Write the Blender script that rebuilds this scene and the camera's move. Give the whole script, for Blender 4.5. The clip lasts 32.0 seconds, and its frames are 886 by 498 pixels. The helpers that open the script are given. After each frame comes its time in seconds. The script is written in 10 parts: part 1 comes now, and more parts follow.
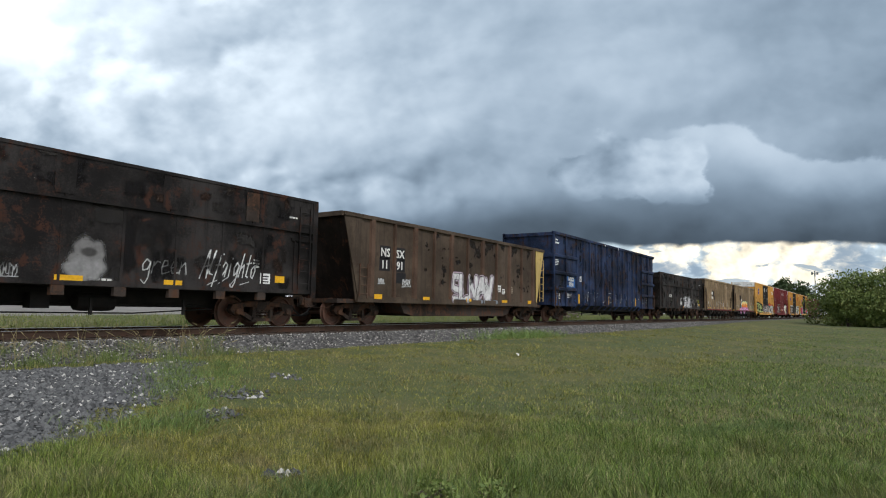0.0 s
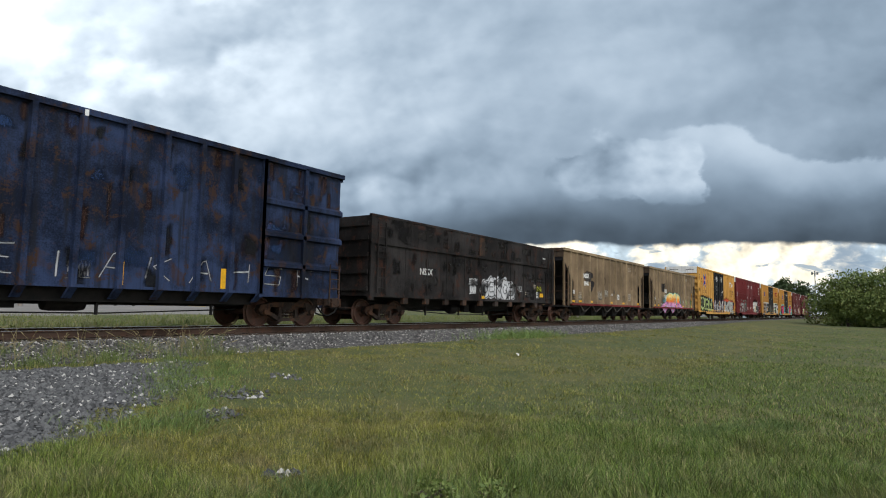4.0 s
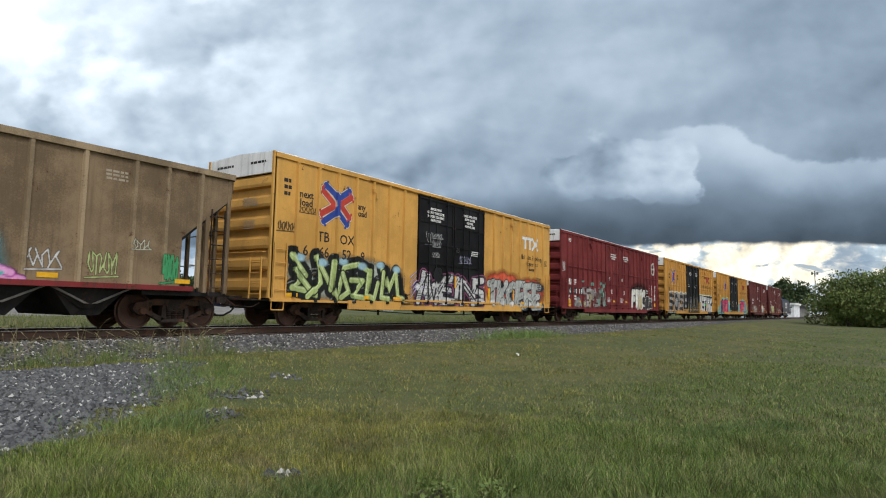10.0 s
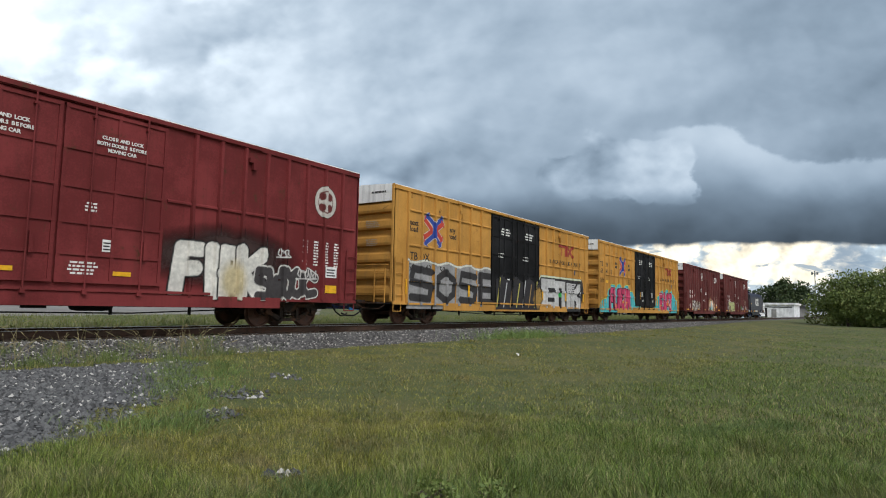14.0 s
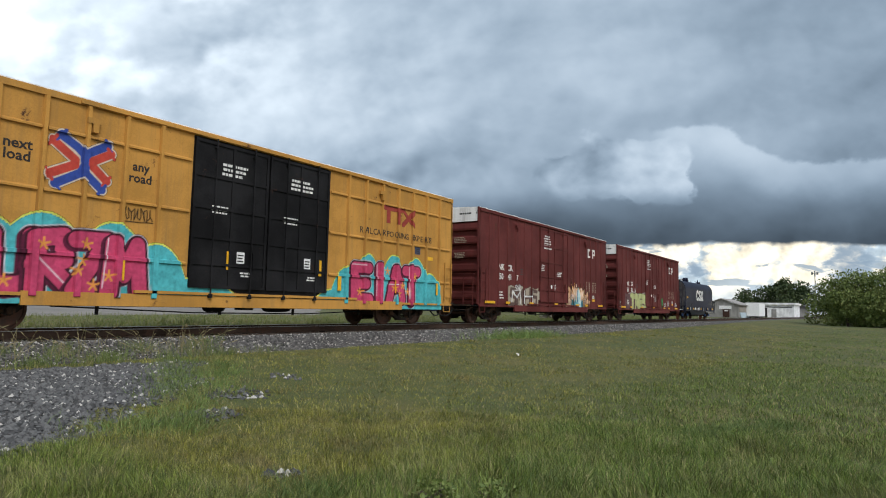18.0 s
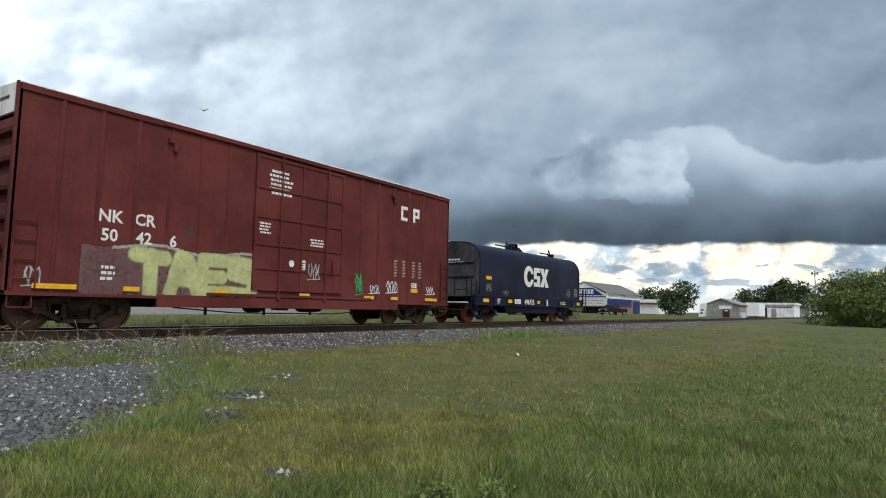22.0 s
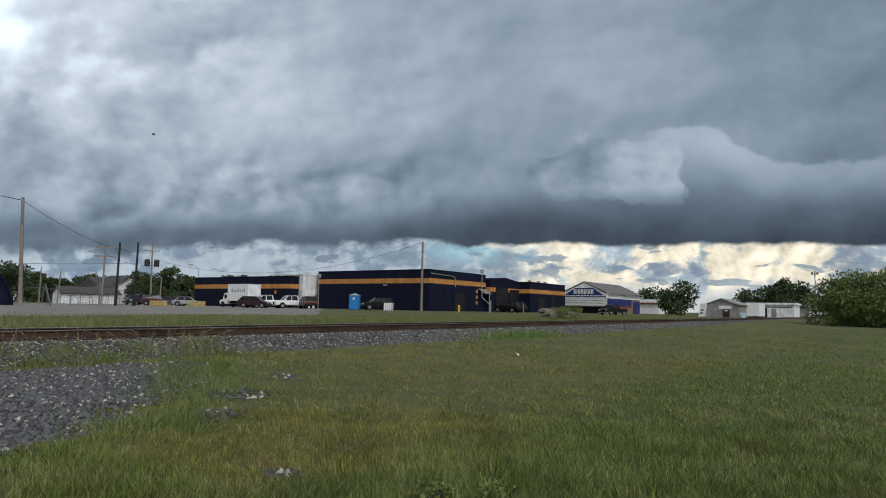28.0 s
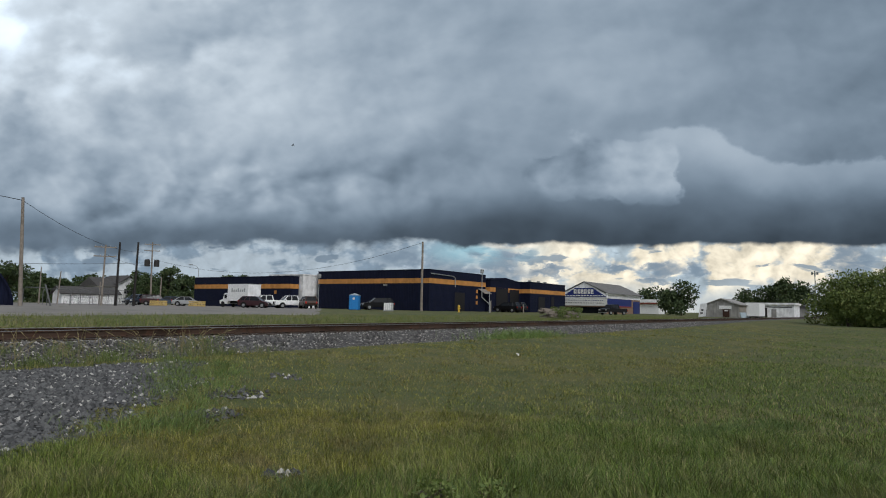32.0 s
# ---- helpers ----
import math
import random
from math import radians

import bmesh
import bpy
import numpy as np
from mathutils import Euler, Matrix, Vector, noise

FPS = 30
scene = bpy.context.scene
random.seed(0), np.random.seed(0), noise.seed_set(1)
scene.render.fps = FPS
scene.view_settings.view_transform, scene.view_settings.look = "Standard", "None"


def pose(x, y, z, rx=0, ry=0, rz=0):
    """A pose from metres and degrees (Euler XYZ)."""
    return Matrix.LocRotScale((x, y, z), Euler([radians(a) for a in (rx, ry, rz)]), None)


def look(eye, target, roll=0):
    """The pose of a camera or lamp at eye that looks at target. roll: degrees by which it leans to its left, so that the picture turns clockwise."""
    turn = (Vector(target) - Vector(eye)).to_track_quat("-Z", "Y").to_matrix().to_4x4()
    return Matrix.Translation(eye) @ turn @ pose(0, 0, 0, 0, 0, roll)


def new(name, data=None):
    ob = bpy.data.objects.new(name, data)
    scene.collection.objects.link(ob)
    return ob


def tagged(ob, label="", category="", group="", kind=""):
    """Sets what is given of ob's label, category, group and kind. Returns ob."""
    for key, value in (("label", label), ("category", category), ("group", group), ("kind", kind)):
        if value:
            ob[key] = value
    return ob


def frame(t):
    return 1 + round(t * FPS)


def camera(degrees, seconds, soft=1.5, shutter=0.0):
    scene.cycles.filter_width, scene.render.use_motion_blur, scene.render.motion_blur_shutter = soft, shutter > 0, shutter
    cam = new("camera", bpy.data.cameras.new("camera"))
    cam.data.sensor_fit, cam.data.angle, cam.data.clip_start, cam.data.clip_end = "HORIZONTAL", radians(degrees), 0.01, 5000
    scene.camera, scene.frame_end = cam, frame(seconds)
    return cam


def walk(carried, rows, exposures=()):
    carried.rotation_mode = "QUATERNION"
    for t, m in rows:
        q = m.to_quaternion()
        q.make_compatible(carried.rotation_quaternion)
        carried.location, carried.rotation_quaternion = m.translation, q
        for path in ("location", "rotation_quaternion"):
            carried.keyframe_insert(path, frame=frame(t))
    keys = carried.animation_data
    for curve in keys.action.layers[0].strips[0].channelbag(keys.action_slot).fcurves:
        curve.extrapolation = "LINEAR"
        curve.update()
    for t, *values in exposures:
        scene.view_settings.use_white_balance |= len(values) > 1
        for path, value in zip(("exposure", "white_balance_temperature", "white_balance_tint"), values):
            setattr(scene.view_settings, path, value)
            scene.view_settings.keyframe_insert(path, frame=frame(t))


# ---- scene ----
# camera: stands still on a tripod beside the line
cam = camera(70.16, 32.0, soft=1.05)
EYE = (0.0, 0.0, 1.5)
VIEW = pose(*EYE, 95.317, 0, -55.43) @ pose(0, 0, 0, 0, 0, 1.10)
EXPOSURES = [(0.0, 0.42), (22.5, 0.42), (23.4, 0.26), (24.0, 0.14), (25.0, 0.05), (27.5, -0.08), (32.0, -0.10)]
walk(cam, [(0.0, VIEW), (32.0, VIEW)], EXPOSURES)

# the line: runs along x
TRACK_Y = 16.23
RAIL_Z = 0.82
GAUGE = 0.753


def run_of_train(t):
    """Metres the train has run towards -x, counted from 12 s."""
    w = (t - 12.0) / 10.0
    return 14.63 * (6.168 * w + 0.0658 * w * w + 0.0182 * w ** 3)


# world: grey evening daylight under a cloud deck
world = bpy.data.worlds.new("world")
scene.world = world
world.use_nodes = True
wn = world.node_tree.nodes
sky_node = wn.new("ShaderNodeTexSky")
sky_node.sky_type = "NISHITA"
sky_node.sun_disc = False
sky_node.sun_elevation = radians(47)
sky_node.sun_rotation = radians(207)
sky_node.air_density = 1.0
sky_node.dust_density = 1.0
veil = wn.new("ShaderNodeHueSaturation")   # thick cloud greys the daylight
veil.inputs["Saturation"].default_value = 0.42
world.node_tree.links.new(sky_node.outputs[0], veil.inputs["Color"])
world.node_tree.links.new(veil.outputs[0], wn["Background"].inputs[0])
wn["Background"].inputs[1].default_value = 0.105
sun = new("sun", bpy.data.lights.new("sun", "SUN"))
sun.data.energy = 1.45
sun.data.angle = radians(24)
sun.data.color = (0.98, 0.985, 1.0)
sun.matrix_world = look((0, 0, 60), (30 * 0.38, 30 * 0.75, 60 - 30 * 0.90))
# ---------- node helpers ----------
class Graph:
    """Short way to write shader node trees."""

    def __init__(self, tree):
        self.t = tree
        self.n = tree.nodes

    def put(self, sock, v):
        if isinstance(v, bpy.types.NodeSocket):
            self.t.links.new(v, sock)
        elif isinstance(v, (tuple, list)) and len(v) == 3 and len(sock.default_value) == 4:
            sock.default_value = (*v, 1.0)
        else:
            sock.default_value = v

    def math(self, op, a, b=0.0, c=0.0, clamp=False):
        n = self.n.new("ShaderNodeMath")
        n.operation, n.use_clamp = op, clamp
        for i, v in enumerate((a, b, c)):
            self.put(n.inputs[i], v)
        return n.outputs[0]

    def add(self, a, b):
        return self.math("ADD", a, b)

    def sub(self, a, b):
        return self.math("SUBTRACT", a, b)

    def mul(self, a, b):
        return self.math("MULTIPLY", a, b)

    def step(self, v, lo, hi, out0=0.0, out1=1.0):
        n = self.n.new("ShaderNodeMapRange")
        n.interpolation_type = "SMOOTHSTEP"
        for i, x in enumerate((v, lo, hi, out0, out1)):
            self.put(n.inputs[i], x)
        return n.outputs[0]

    def mix(self, f, a, b, mode="MIX"):
        n = self.n.new("ShaderNodeMix")
        n.data_type, n.blend_type = "RGBA", mode
        self.put(n.inputs[0], f)
        self.put(n.inputs[6], a)
        self.put(n.inputs[7], b)
        return n.outputs[2]

    def coords(self, kind="Object"):
        return self.n.new("ShaderNodeTexCoord").outputs[kind]

    def split(self, v):
        n = self.n.new("ShaderNodeSeparateXYZ")
        self.put(n.inputs[0], v)
        return n.outputs

    def join(self, x, y, z):
        n = self.n.new("ShaderNodeCombineXYZ")
        for i, v in enumerate((x, y, z)):
            self.put(n.inputs[i], v)
        return n.outputs[0]

    def scaled(self, v, s, loc=(0, 0, 0)):
        n = self.n.new("ShaderNodeMapping")
        self.put(n.inputs[0], v)
        n.inputs[1].default_value = loc
        n.inputs[3].default_value = s
        return n.outputs[0]

    def noise(self, v, scale, detail=4.0, rough=0.55, warp=0.0):
        n = self.n.new("ShaderNodeTexNoise")
        self.put(n.inputs["Vector"], v)
        n.inputs["Scale"].default_value = scale
        n.inputs["Detail"].default_value = detail
        n.inputs["Roughness"].default_value = rough
        n.inputs["Distortion"].default_value = warp
        return n.outputs[0]

    def voronoi(self, v, scale):
        n = self.n.new("ShaderNodeTexVoronoi")
        self.put(n.inputs["Vector"], v)
        n.inputs["Scale"].default_value = scale
        return n.outputs

    def bump(self, h, strength, dist=0.02):
        n = self.n.new("ShaderNodeBump")
        n.inputs["Strength"].default_value = strength
        n.inputs["Distance"].default_value = dist
        self.put(n.inputs["Height"], h)
        return n.outputs[0]

    def random(self):
        return self.n.new("ShaderNodeObjectInfo").outputs["Random"]


def base_mat(name):
    m = bpy.data.materials.new(name)
    m.use_nodes = True
    g = Graph(m.node_tree)
    return m, g, g.n["Principled BSDF"]


def rough_mat(name, col, col2=None, scale=3.0, rough=0.8, metal=0.0, bump=0.2, fine=40.0, vary=0.0):
    """Surface of two tones, mottled at two scales, with fine relief."""
    m, g, p = base_mat(name)
    co = g.coords()
    a = g.noise(co, scale, 5.0, 0.6)
    b = g.noise(co, fine, 3.0, 0.6)
    col2 = col2 or tuple(c * 0.7 for c in col)
    c = g.mix(g.step(g.add(g.mul(a, 0.7), g.mul(b, 0.3)), 0.35, 0.65), col, col2)
    if vary:
        v = g.add(1.0 - vary / 2, g.mul(g.random(), vary))
        c = g.mix(1.0, c, g.join(v, v, v), "MULTIPLY")
    g.put(p.inputs["Base Color"], c)
    p.inputs["Roughness"].default_value = rough
    p.inputs["Metallic"].default_value = metal
    p.inputs["Specular IOR Level"].default_value = 0.3
    if bump:
        g.put(p.inputs["Normal"], g.bump(b, bump, 0.01))
    return m


def paint_mat(name, col, rust=0.35, fade=0.25, rough=0.55, rust_col=(0.075, 0.032, 0.017), dirt=(0.045, 0.036, 0.028), grime=0.5, dent=0.0, sheen=0.16):
    """Old paint on steel: faded patches, rust streaks that run down, grime."""
    m, g, p = base_mat(name)
    co = g.coords()
    big = g.noise(co, 0.5, 5.0, 0.62)
    patch = g.noise(co, 2.1, 7.0, 0.68, 0.5)
    streak = g.noise(g.scaled(co, (4.5, 4.5, 0.28)), 1.0, 6.0, 0.66)
    runs = g.noise(g.scaled(co, (11.0, 11.0, 0.5), (3, 1, 7)), 1.0, 4.0, 0.6)
    fine = g.noise(co, 26.0, 4.0, 0.65)
    faded = tuple(min(1.0, c * (1 + fade) + 0.02 * fade) for c in col)
    dark = tuple(c * (1 - fade) for c in col)
    c = g.mix(g.step(g.add(g.mul(big, 0.75), g.mul(fine, 0.25)), 0.40, 0.60), dark, faded)
    c = g.mix(g.mul(g.step(streak, 0.46, 0.68), grime), c, dirt)
    c = g.mix(g.mul(g.step(runs, 0.56, 0.70), grime * 0.6), c, dirt)
    lo = 0.62 - 0.24 * rust
    r = g.step(g.add(g.mul(patch, 0.75), g.mul(fine, 0.25)), lo, lo + 0.07)
    r = g.mul(r, g.step(streak, 0.36, 0.58, 0.2, 1.0))
    c = g.mix(r, c, rust_col)
    g.put(p.inputs["Base Color"], c)
    g.put(p.inputs["Roughness"], g.add(rough, g.mul(fine, 0.3)))
    p.inputs["Specular IOR Level"].default_value = sheen
    relief = g.add(patch, g.mul(fine, 0.4))
    if dent:
        relief = g.add(relief, g.mul(g.noise(g.scaled(co, (1.0, 1.0, 0.7)), 1.7, 3.0, 0.5), dent))
    g.put(p.inputs["Normal"], g.bump(relief, 0.35 + 0.25 * (dent > 0), 0.014))
    return m


def plain_mat(name, col, rough=0.6, metal=0.0):
    m, g, p = base_mat(name)
    co = g.coords()
    n = g.noise(co, 9.0, 4.0, 0.6)
    k = g.step(n, 0.3, 0.7, 0.82, 1.08)
    g.put(p.inputs["Base Color"], g.mix(1.0, col, g.join(k, k, k), "MULTIPLY"))
    p.inputs["Roughness"].default_value = rough
    p.inputs["Metallic"].default_value = metal
    p.inputs["Specular IOR Level"].default_value = 0.5 if rough < 0.35 else 0.2
    return m


def tint_mat(name, rough=0.7):
    """Sprayed or printed paint whose colour is laid down per point."""
    m, g, p = base_mat(name)
    at = g.n.new("ShaderNodeAttribute")
    at.attribute_name = "tint"
    co = g.coords()
    n = g.noise(co, 6.0, 5.0, 0.65)
    k = g.step(n, 0.3, 0.7, 0.78, 1.05)
    g.put(p.inputs["Base Color"], g.mix(1.0, at.outputs["Color"], g.join(k, k, k), "MULTIPLY"))
    g.put(p.inputs["Alpha"], at.outputs["Alpha"])
    p.inputs["Roughness"].default_value = rough
    p.inputs["Specular IOR Level"].default_value = 0.2
    return m


M_TINT = tint_mat("sprayed_paint")
M_BLACKCAR = paint_mat("black_car_paint", (0.0165, 0.0140, 0.0128), rust=0.40, fade=0.55, rough=0.55, rust_col=(0.050, 0.021, 0.013), grime=0.6, dirt=(0.009, 0.008, 0.008), dent=9.0)
M_BROWNCAR = paint_mat("brown_car_paint", (0.066, 0.047, 0.032), rust=0.30, fade=0.3, rough=0.5, rust_col=(0.038, 0.022, 0.015), grime=0.6, dirt=(0.035, 0.026, 0.019), dent=8.0)
M_RIBRUST = paint_mat("rusty_brown_post", (0.085, 0.050, 0.033), rust=0.3, fade=0.35, rust_col=(0.10, 0.045, 0.025), grime=0.5, dirt=(0.04, 0.026, 0.018))
M_BLUECAR = paint_mat("blue_car_paint", (0.010, 0.021, 0.056), rust=0.42, fade=0.65, rust_col=(0.042, 0.022, 0.014), grime=0.75, dirt=(0.010, 0.011, 0.014), dent=6.0)
M_TAN = paint_mat("tan_car_paint", (0.188, 0.130, 0.074), rust=0.14, fade=0.28, grime=0.42, dirt=(0.09, 0.065, 0.04))
M_TANPOST = paint_mat("worn_tan_post_paint", (0.265, 0.195, 0.115), rust=0.18, fade=0.3, grime=0.3, dirt=(0.12, 0.085, 0.05))
M_TANEND = paint_mat("dark_tan_paint", (0.075, 0.052, 0.034), rust=0.35, fade=0.3, grime=0.7, dirt=(0.03, 0.024, 0.02))
M_YELLOW = paint_mat("yellow_car_paint", (0.57, 0.305, 0.072), rust=0.1, fade=0.12, grime=0.22, dirt=(0.25, 0.16, 0.07))
M_OCHRE = paint_mat("ochre_car_paint", (0.47, 0.235, 0.050), rust=0.12, fade=0.14, grime=0.3, dirt=(0.22, 0.14, 0.06))
M_RED = paint_mat("red_car_paint", (0.155, 0.024, 0.024), rust=0.16, fade=0.22, grime=0.25, dirt=(0.07, 0.02, 0.016))
M_MAROON = paint_mat("maroon_car_paint", (0.108, 0.023, 0.020), rust=0.14, fade=0.2, grime=0.25, dirt=(0.05, 0.018, 0.015))
M_COIL = paint_mat("midnight_blue_paint", (0.0050, 0.0066, 0.0225), rust=0.03, fade=0.3, rough=0.30, grime=0.2, dirt=(0.007, 0.007, 0.010), sheen=0.13)
M_DOORBLACK = paint_mat("black_door_paint", (0.0060, 0.0056, 0.0062), rust=0.05, fade=0.4, rough=0.5, grime=0.3, dirt=(0.010, 0.009, 0.009))
M_BAY = paint_mat("dusty_black_chute", (0.012, 0.011, 0.010), rust=0.2, fade=0.4, rough=0.7, grime=0.3)
M_BAYEDGE = paint_mat("worn_chute_edge", (0.140, 0.128, 0.112), rust=0.3, fade=0.3, rough=0.7)
M_COILEND = paint_mat("streaked_hood_end", (0.06, 0.057, 0.058), rust=0.1, fade=0.5, rough=0.5, grime=0.95, dirt=(0.016, 0.016, 0.020))
M_SILLRED = paint_mat("red_sill_paint", (0.16, 0.02, 0.02), rust=0.3)
M_WHITE = paint_mat("white_paint", (0.80, 0.79, 0.75), rust=0.12, fade=0.08, grime=0.4, dirt=(0.3, 0.28, 0.25))
# gondola ends: rusty brown, darkened in the colour for the shadow on them
M_BROWNEND = paint_mat("shaded_brown_end", (0.024, 0.016, 0.012), rust=0.4, fade=0.4, rough=0.7, grime=0.6, dirt=(0.010, 0.008, 0.007))
M_BUFF = paint_mat("buff_paint", (0.50, 0.36, 0.13), rust=0.2, fade=0.1)
# rusty and dark gear: shade beneath the cars is put into these tones
M_STEEL = paint_mat("rusty_running_gear", (0.034, 0.025, 0.020), rust=0.6, fade=0.4, rough=0.7, rust_col=(0.085, 0.042, 0.024))
M_DARK = rough_mat("shaded_dark_gear", (0.007, 0.0065, 0.006), (0.016, 0.013, 0.011), 4.0, 0.75)
M_TREAD = rough_mat("wheel_steel", (0.085, 0.055, 0.042), (0.13, 0.06, 0.04), 5.0, 0.6, 0.4)
M_TREADBRIGHT = rough_mat("worn_wheel_rim", (0.30, 0.28, 0.26), (0.18, 0.15, 0.13), 6.0, 0.35, 0.8)
M_RUSTWHEEL = rough_mat("fresh_rust_wheel", (0.20, 0.065, 0.025), (0.10, 0.045, 0.028), 6.0, 0.75)
M_REFLECT = plain_mat("yellow_reflective_strip", (0.75, 0.40, 0.02), 0.45)
M_REFLECTW = plain_mat("white_reflective_strip", (0.75, 0.75, 0.72), 0.5)
M_LETTER = plain_mat("white_lettering", (0.72, 0.71, 0.67), 0.6)
M_LETTERD = plain_mat("dark_lettering", (0.03, 0.026, 0.024), 0.6)
M_LETTERF = plain_mat("faded_lettering", (0.36, 0.30, 0.22), 0.65)
M_LOGORED = plain_mat("logo_red", (0.55, 0.07, 0.045), 0.6)
M_LOGOREDD = plain_mat("logo_dull_red", (0.33, 0.055, 0.04), 0.6)
M_LOGOBLUE = plain_mat("logo_blue", (0.03, 0.06, 0.28), 0.6)
M_BLACKPATCH = plain_mat("black_patch_paint", (0.016, 0.015, 0.016), 0.55)
M_GREYPATCH = plain_mat("grey_patch_paint", (0.045, 0.042, 0.04), 0.6)
M_BLUEPATCH = plain_mat("bright_blue_patch", (0.025, 0.11, 0.33), 0.55)
M_GREEN = plain_mat("green_spray", (0.05, 0.28, 0.09), 0.6)


# ---------- mesh helpers ----------
class Solid:
    """Collects boxes, tubes and prisms into one mesh."""

    def __init__(self):
        self.v, self.f = [], []

    def poly(self, pts):
        k = len(self.v)
        self.v += [tuple(p) for p in pts]
        self.f.append(tuple(range(k, k + len(pts))))
        return self

    def box(self, x0, x1, y0, y1, z0, z1):
        k = len(self.v)
        self.v += [(x, y, z) for z in (z0, z1) for y in (y0, y1) for x in (x0, x1)]
        self.f += [tuple(k + i for i in q) for q in ((0, 2, 3, 1), (4, 5, 7, 6), (0, 1, 5, 4), (2, 6, 7, 3), (0, 4, 6, 2), (1, 3, 7, 5))]
        return self

    def cbox(self, x0, x1, y0, y1, z0, z1, c=0.01):
        """A box whose long edges along z are chamfered."""
        pr = [(x0 + c, y0), (x1 - c, y0), (x1, y0 + c), (x1, y1 - c), (x1 - c, y1), (x0 + c, y1), (x0, y1 - c), (x0, y0 + c)]
        return self.prism([(x, y, z0) for x, y in pr], (0, 0, z1 - z0))

    def prism(self, pts, way):
        """A closed outline pushed along way."""
        k, n = len(self.v), len(pts)
        self.v += [tuple(p) for p in pts] + [(p[0] + way[0], p[1] + way[1], p[2] + way[2]) for p in pts]
        self.f.append(tuple(range(k + n - 1, k - 1, -1)))
        self.f.append(tuple(range(k + n, k + 2 * n)))
        self.f += [(k + i, k + (i + 1) % n, k + n + (i + 1) % n, k + n + i) for i in range(n)]
        return self

    def tube(self, a, b, r, n=8, r2=None):
        a, b = Vector(a), Vector(b)
        d = (b - a).normalized()
        s = d.orthogonal().normalized()
        u = d.cross(s)
        k = len(self.v)
        for p, q in ((a, r), (b, r if r2 is None else r2)):
            for i in range(n):
                w = 2 * math.pi * i / n
                self.v.append(tuple(p + (s * math.cos(w) + u * math.sin(w)) * q))
        self.f += [(k + i, k + (i + 1) % n, k + n + (i + 1) % n, k + n + i) for i in range(n)]
        self.f.append(tuple(range(k + n - 1, k - 1, -1)))
        self.f.append(tuple(range(k + n, k + 2 * n)))
        return self

    def path(self, pts, r, n=6):
        for a, b in zip(pts[:-1], pts[1:]):
            self.tube(a, b, r, n)
        return self

    def lathe(self, prof, axis="y", n=28, at=(0, 0, 0)):
        """Turns (radius, offset) pairs round an axis through at."""
        k, m = len(self.v), len(prof)
        for i in range(n):
            w = 2 * math.pi * i / n
            c, s = math.cos(w), math.sin(w)
            for r, o in prof:
                p = {"y": (r * c, o, r * s), "x": (o, r * c, r * s), "z": (r * c, r * s, o)}[axis]
                self.v.append((p[0] + at[0], p[1] + at[1], p[2] + at[2]))
        for i in range(n):
            j = (i + 1) % n
            self.f += [(k + i * m + q, k + i * m + q + 1, k + j * m + q + 1, k + j * m + q) for q in range(m - 1)]
        return self

    def mesh(self, name, mat, smooth=False):
        me = bpy.data.meshes.new(name)
        me.from_pydata(self.v, [], self.f)
        me.validate()
        for m in (mat if isinstance(mat, (list, tuple)) else [mat]):
            me.materials.append(m)
        if smooth:
            me.shade_smooth()
            me.set_sharp_from_angle(angle=radians(40))
        return me


def part(name, solid, mat, parent, label="", smooth=False, at=None):
    """One mesh object under a thing or a part."""
    me = solid if isinstance(solid, bpy.types.Mesh) else solid.mesh(name, mat, smooth)
    ob = new(name, me)
    ob.parent = parent
    if at:
        ob.location = at
    if label:
        ob["label"] = label
    return ob


def thing(name, at, label, category, group="", rz=0.0):
    ob = new(name)
    ob.empty_display_size = 0.3
    ob.matrix_basis = pose(*at, 0, 0, rz)
    return tagged(ob, label, category, group)


def whole(name, solid, mat, label, category, group="", kind="", smooth=False):
    return tagged(new(name, solid.mesh(name, mat, smooth)), label, category, group, kind)


TEXTS = {}


def text_mesh(txt, size, mat, depth=0.004, spread=1.0, bold=0.0, align="CENTER"):
    """Lettering as a mesh that faces -y, its baseline at z = 0; alike ones are shared."""
    key = (txt, size, mat.name, depth, spread, bold, align)
    if key in TEXTS:
        return TEXTS[key]
    cu = bpy.data.curves.new("lettering", "FONT")
    cu.body, cu.size, cu.extrude, cu.space_character, cu.offset = txt, size, depth, spread, bold
    cu.resolution_u = 2
    cu.align_x = align
    ob = new("lettering", cu)
    bpy.context.view_layer.update()
    me = bpy.data.meshes.new_from_object(ob.evaluated_get(bpy.context.evaluated_depsgraph_get()))
    bpy.data.objects.remove(ob)
    bpy.data.curves.remove(cu)
    me.transform(Euler((radians(90), 0, 0)).to_matrix().to_4x4())
    me.materials.clear()
    me.materials.append(mat)
    TEXTS[key] = me
    return me


def letter(txt, size, mat, parent, x, y, z, name="lettering", spread=1.0, bold=0.0, align="CENTER", rz=0.0, tall=1.0):
    ob = new(name, text_mesh(txt, size, mat, 0.004, spread, bold, align))
    ob.parent = parent
    ob.matrix_basis = pose(x, y, z, 0, 0, rz) @ Matrix.Diagonal((1, 1, tall, 1))
    return ob


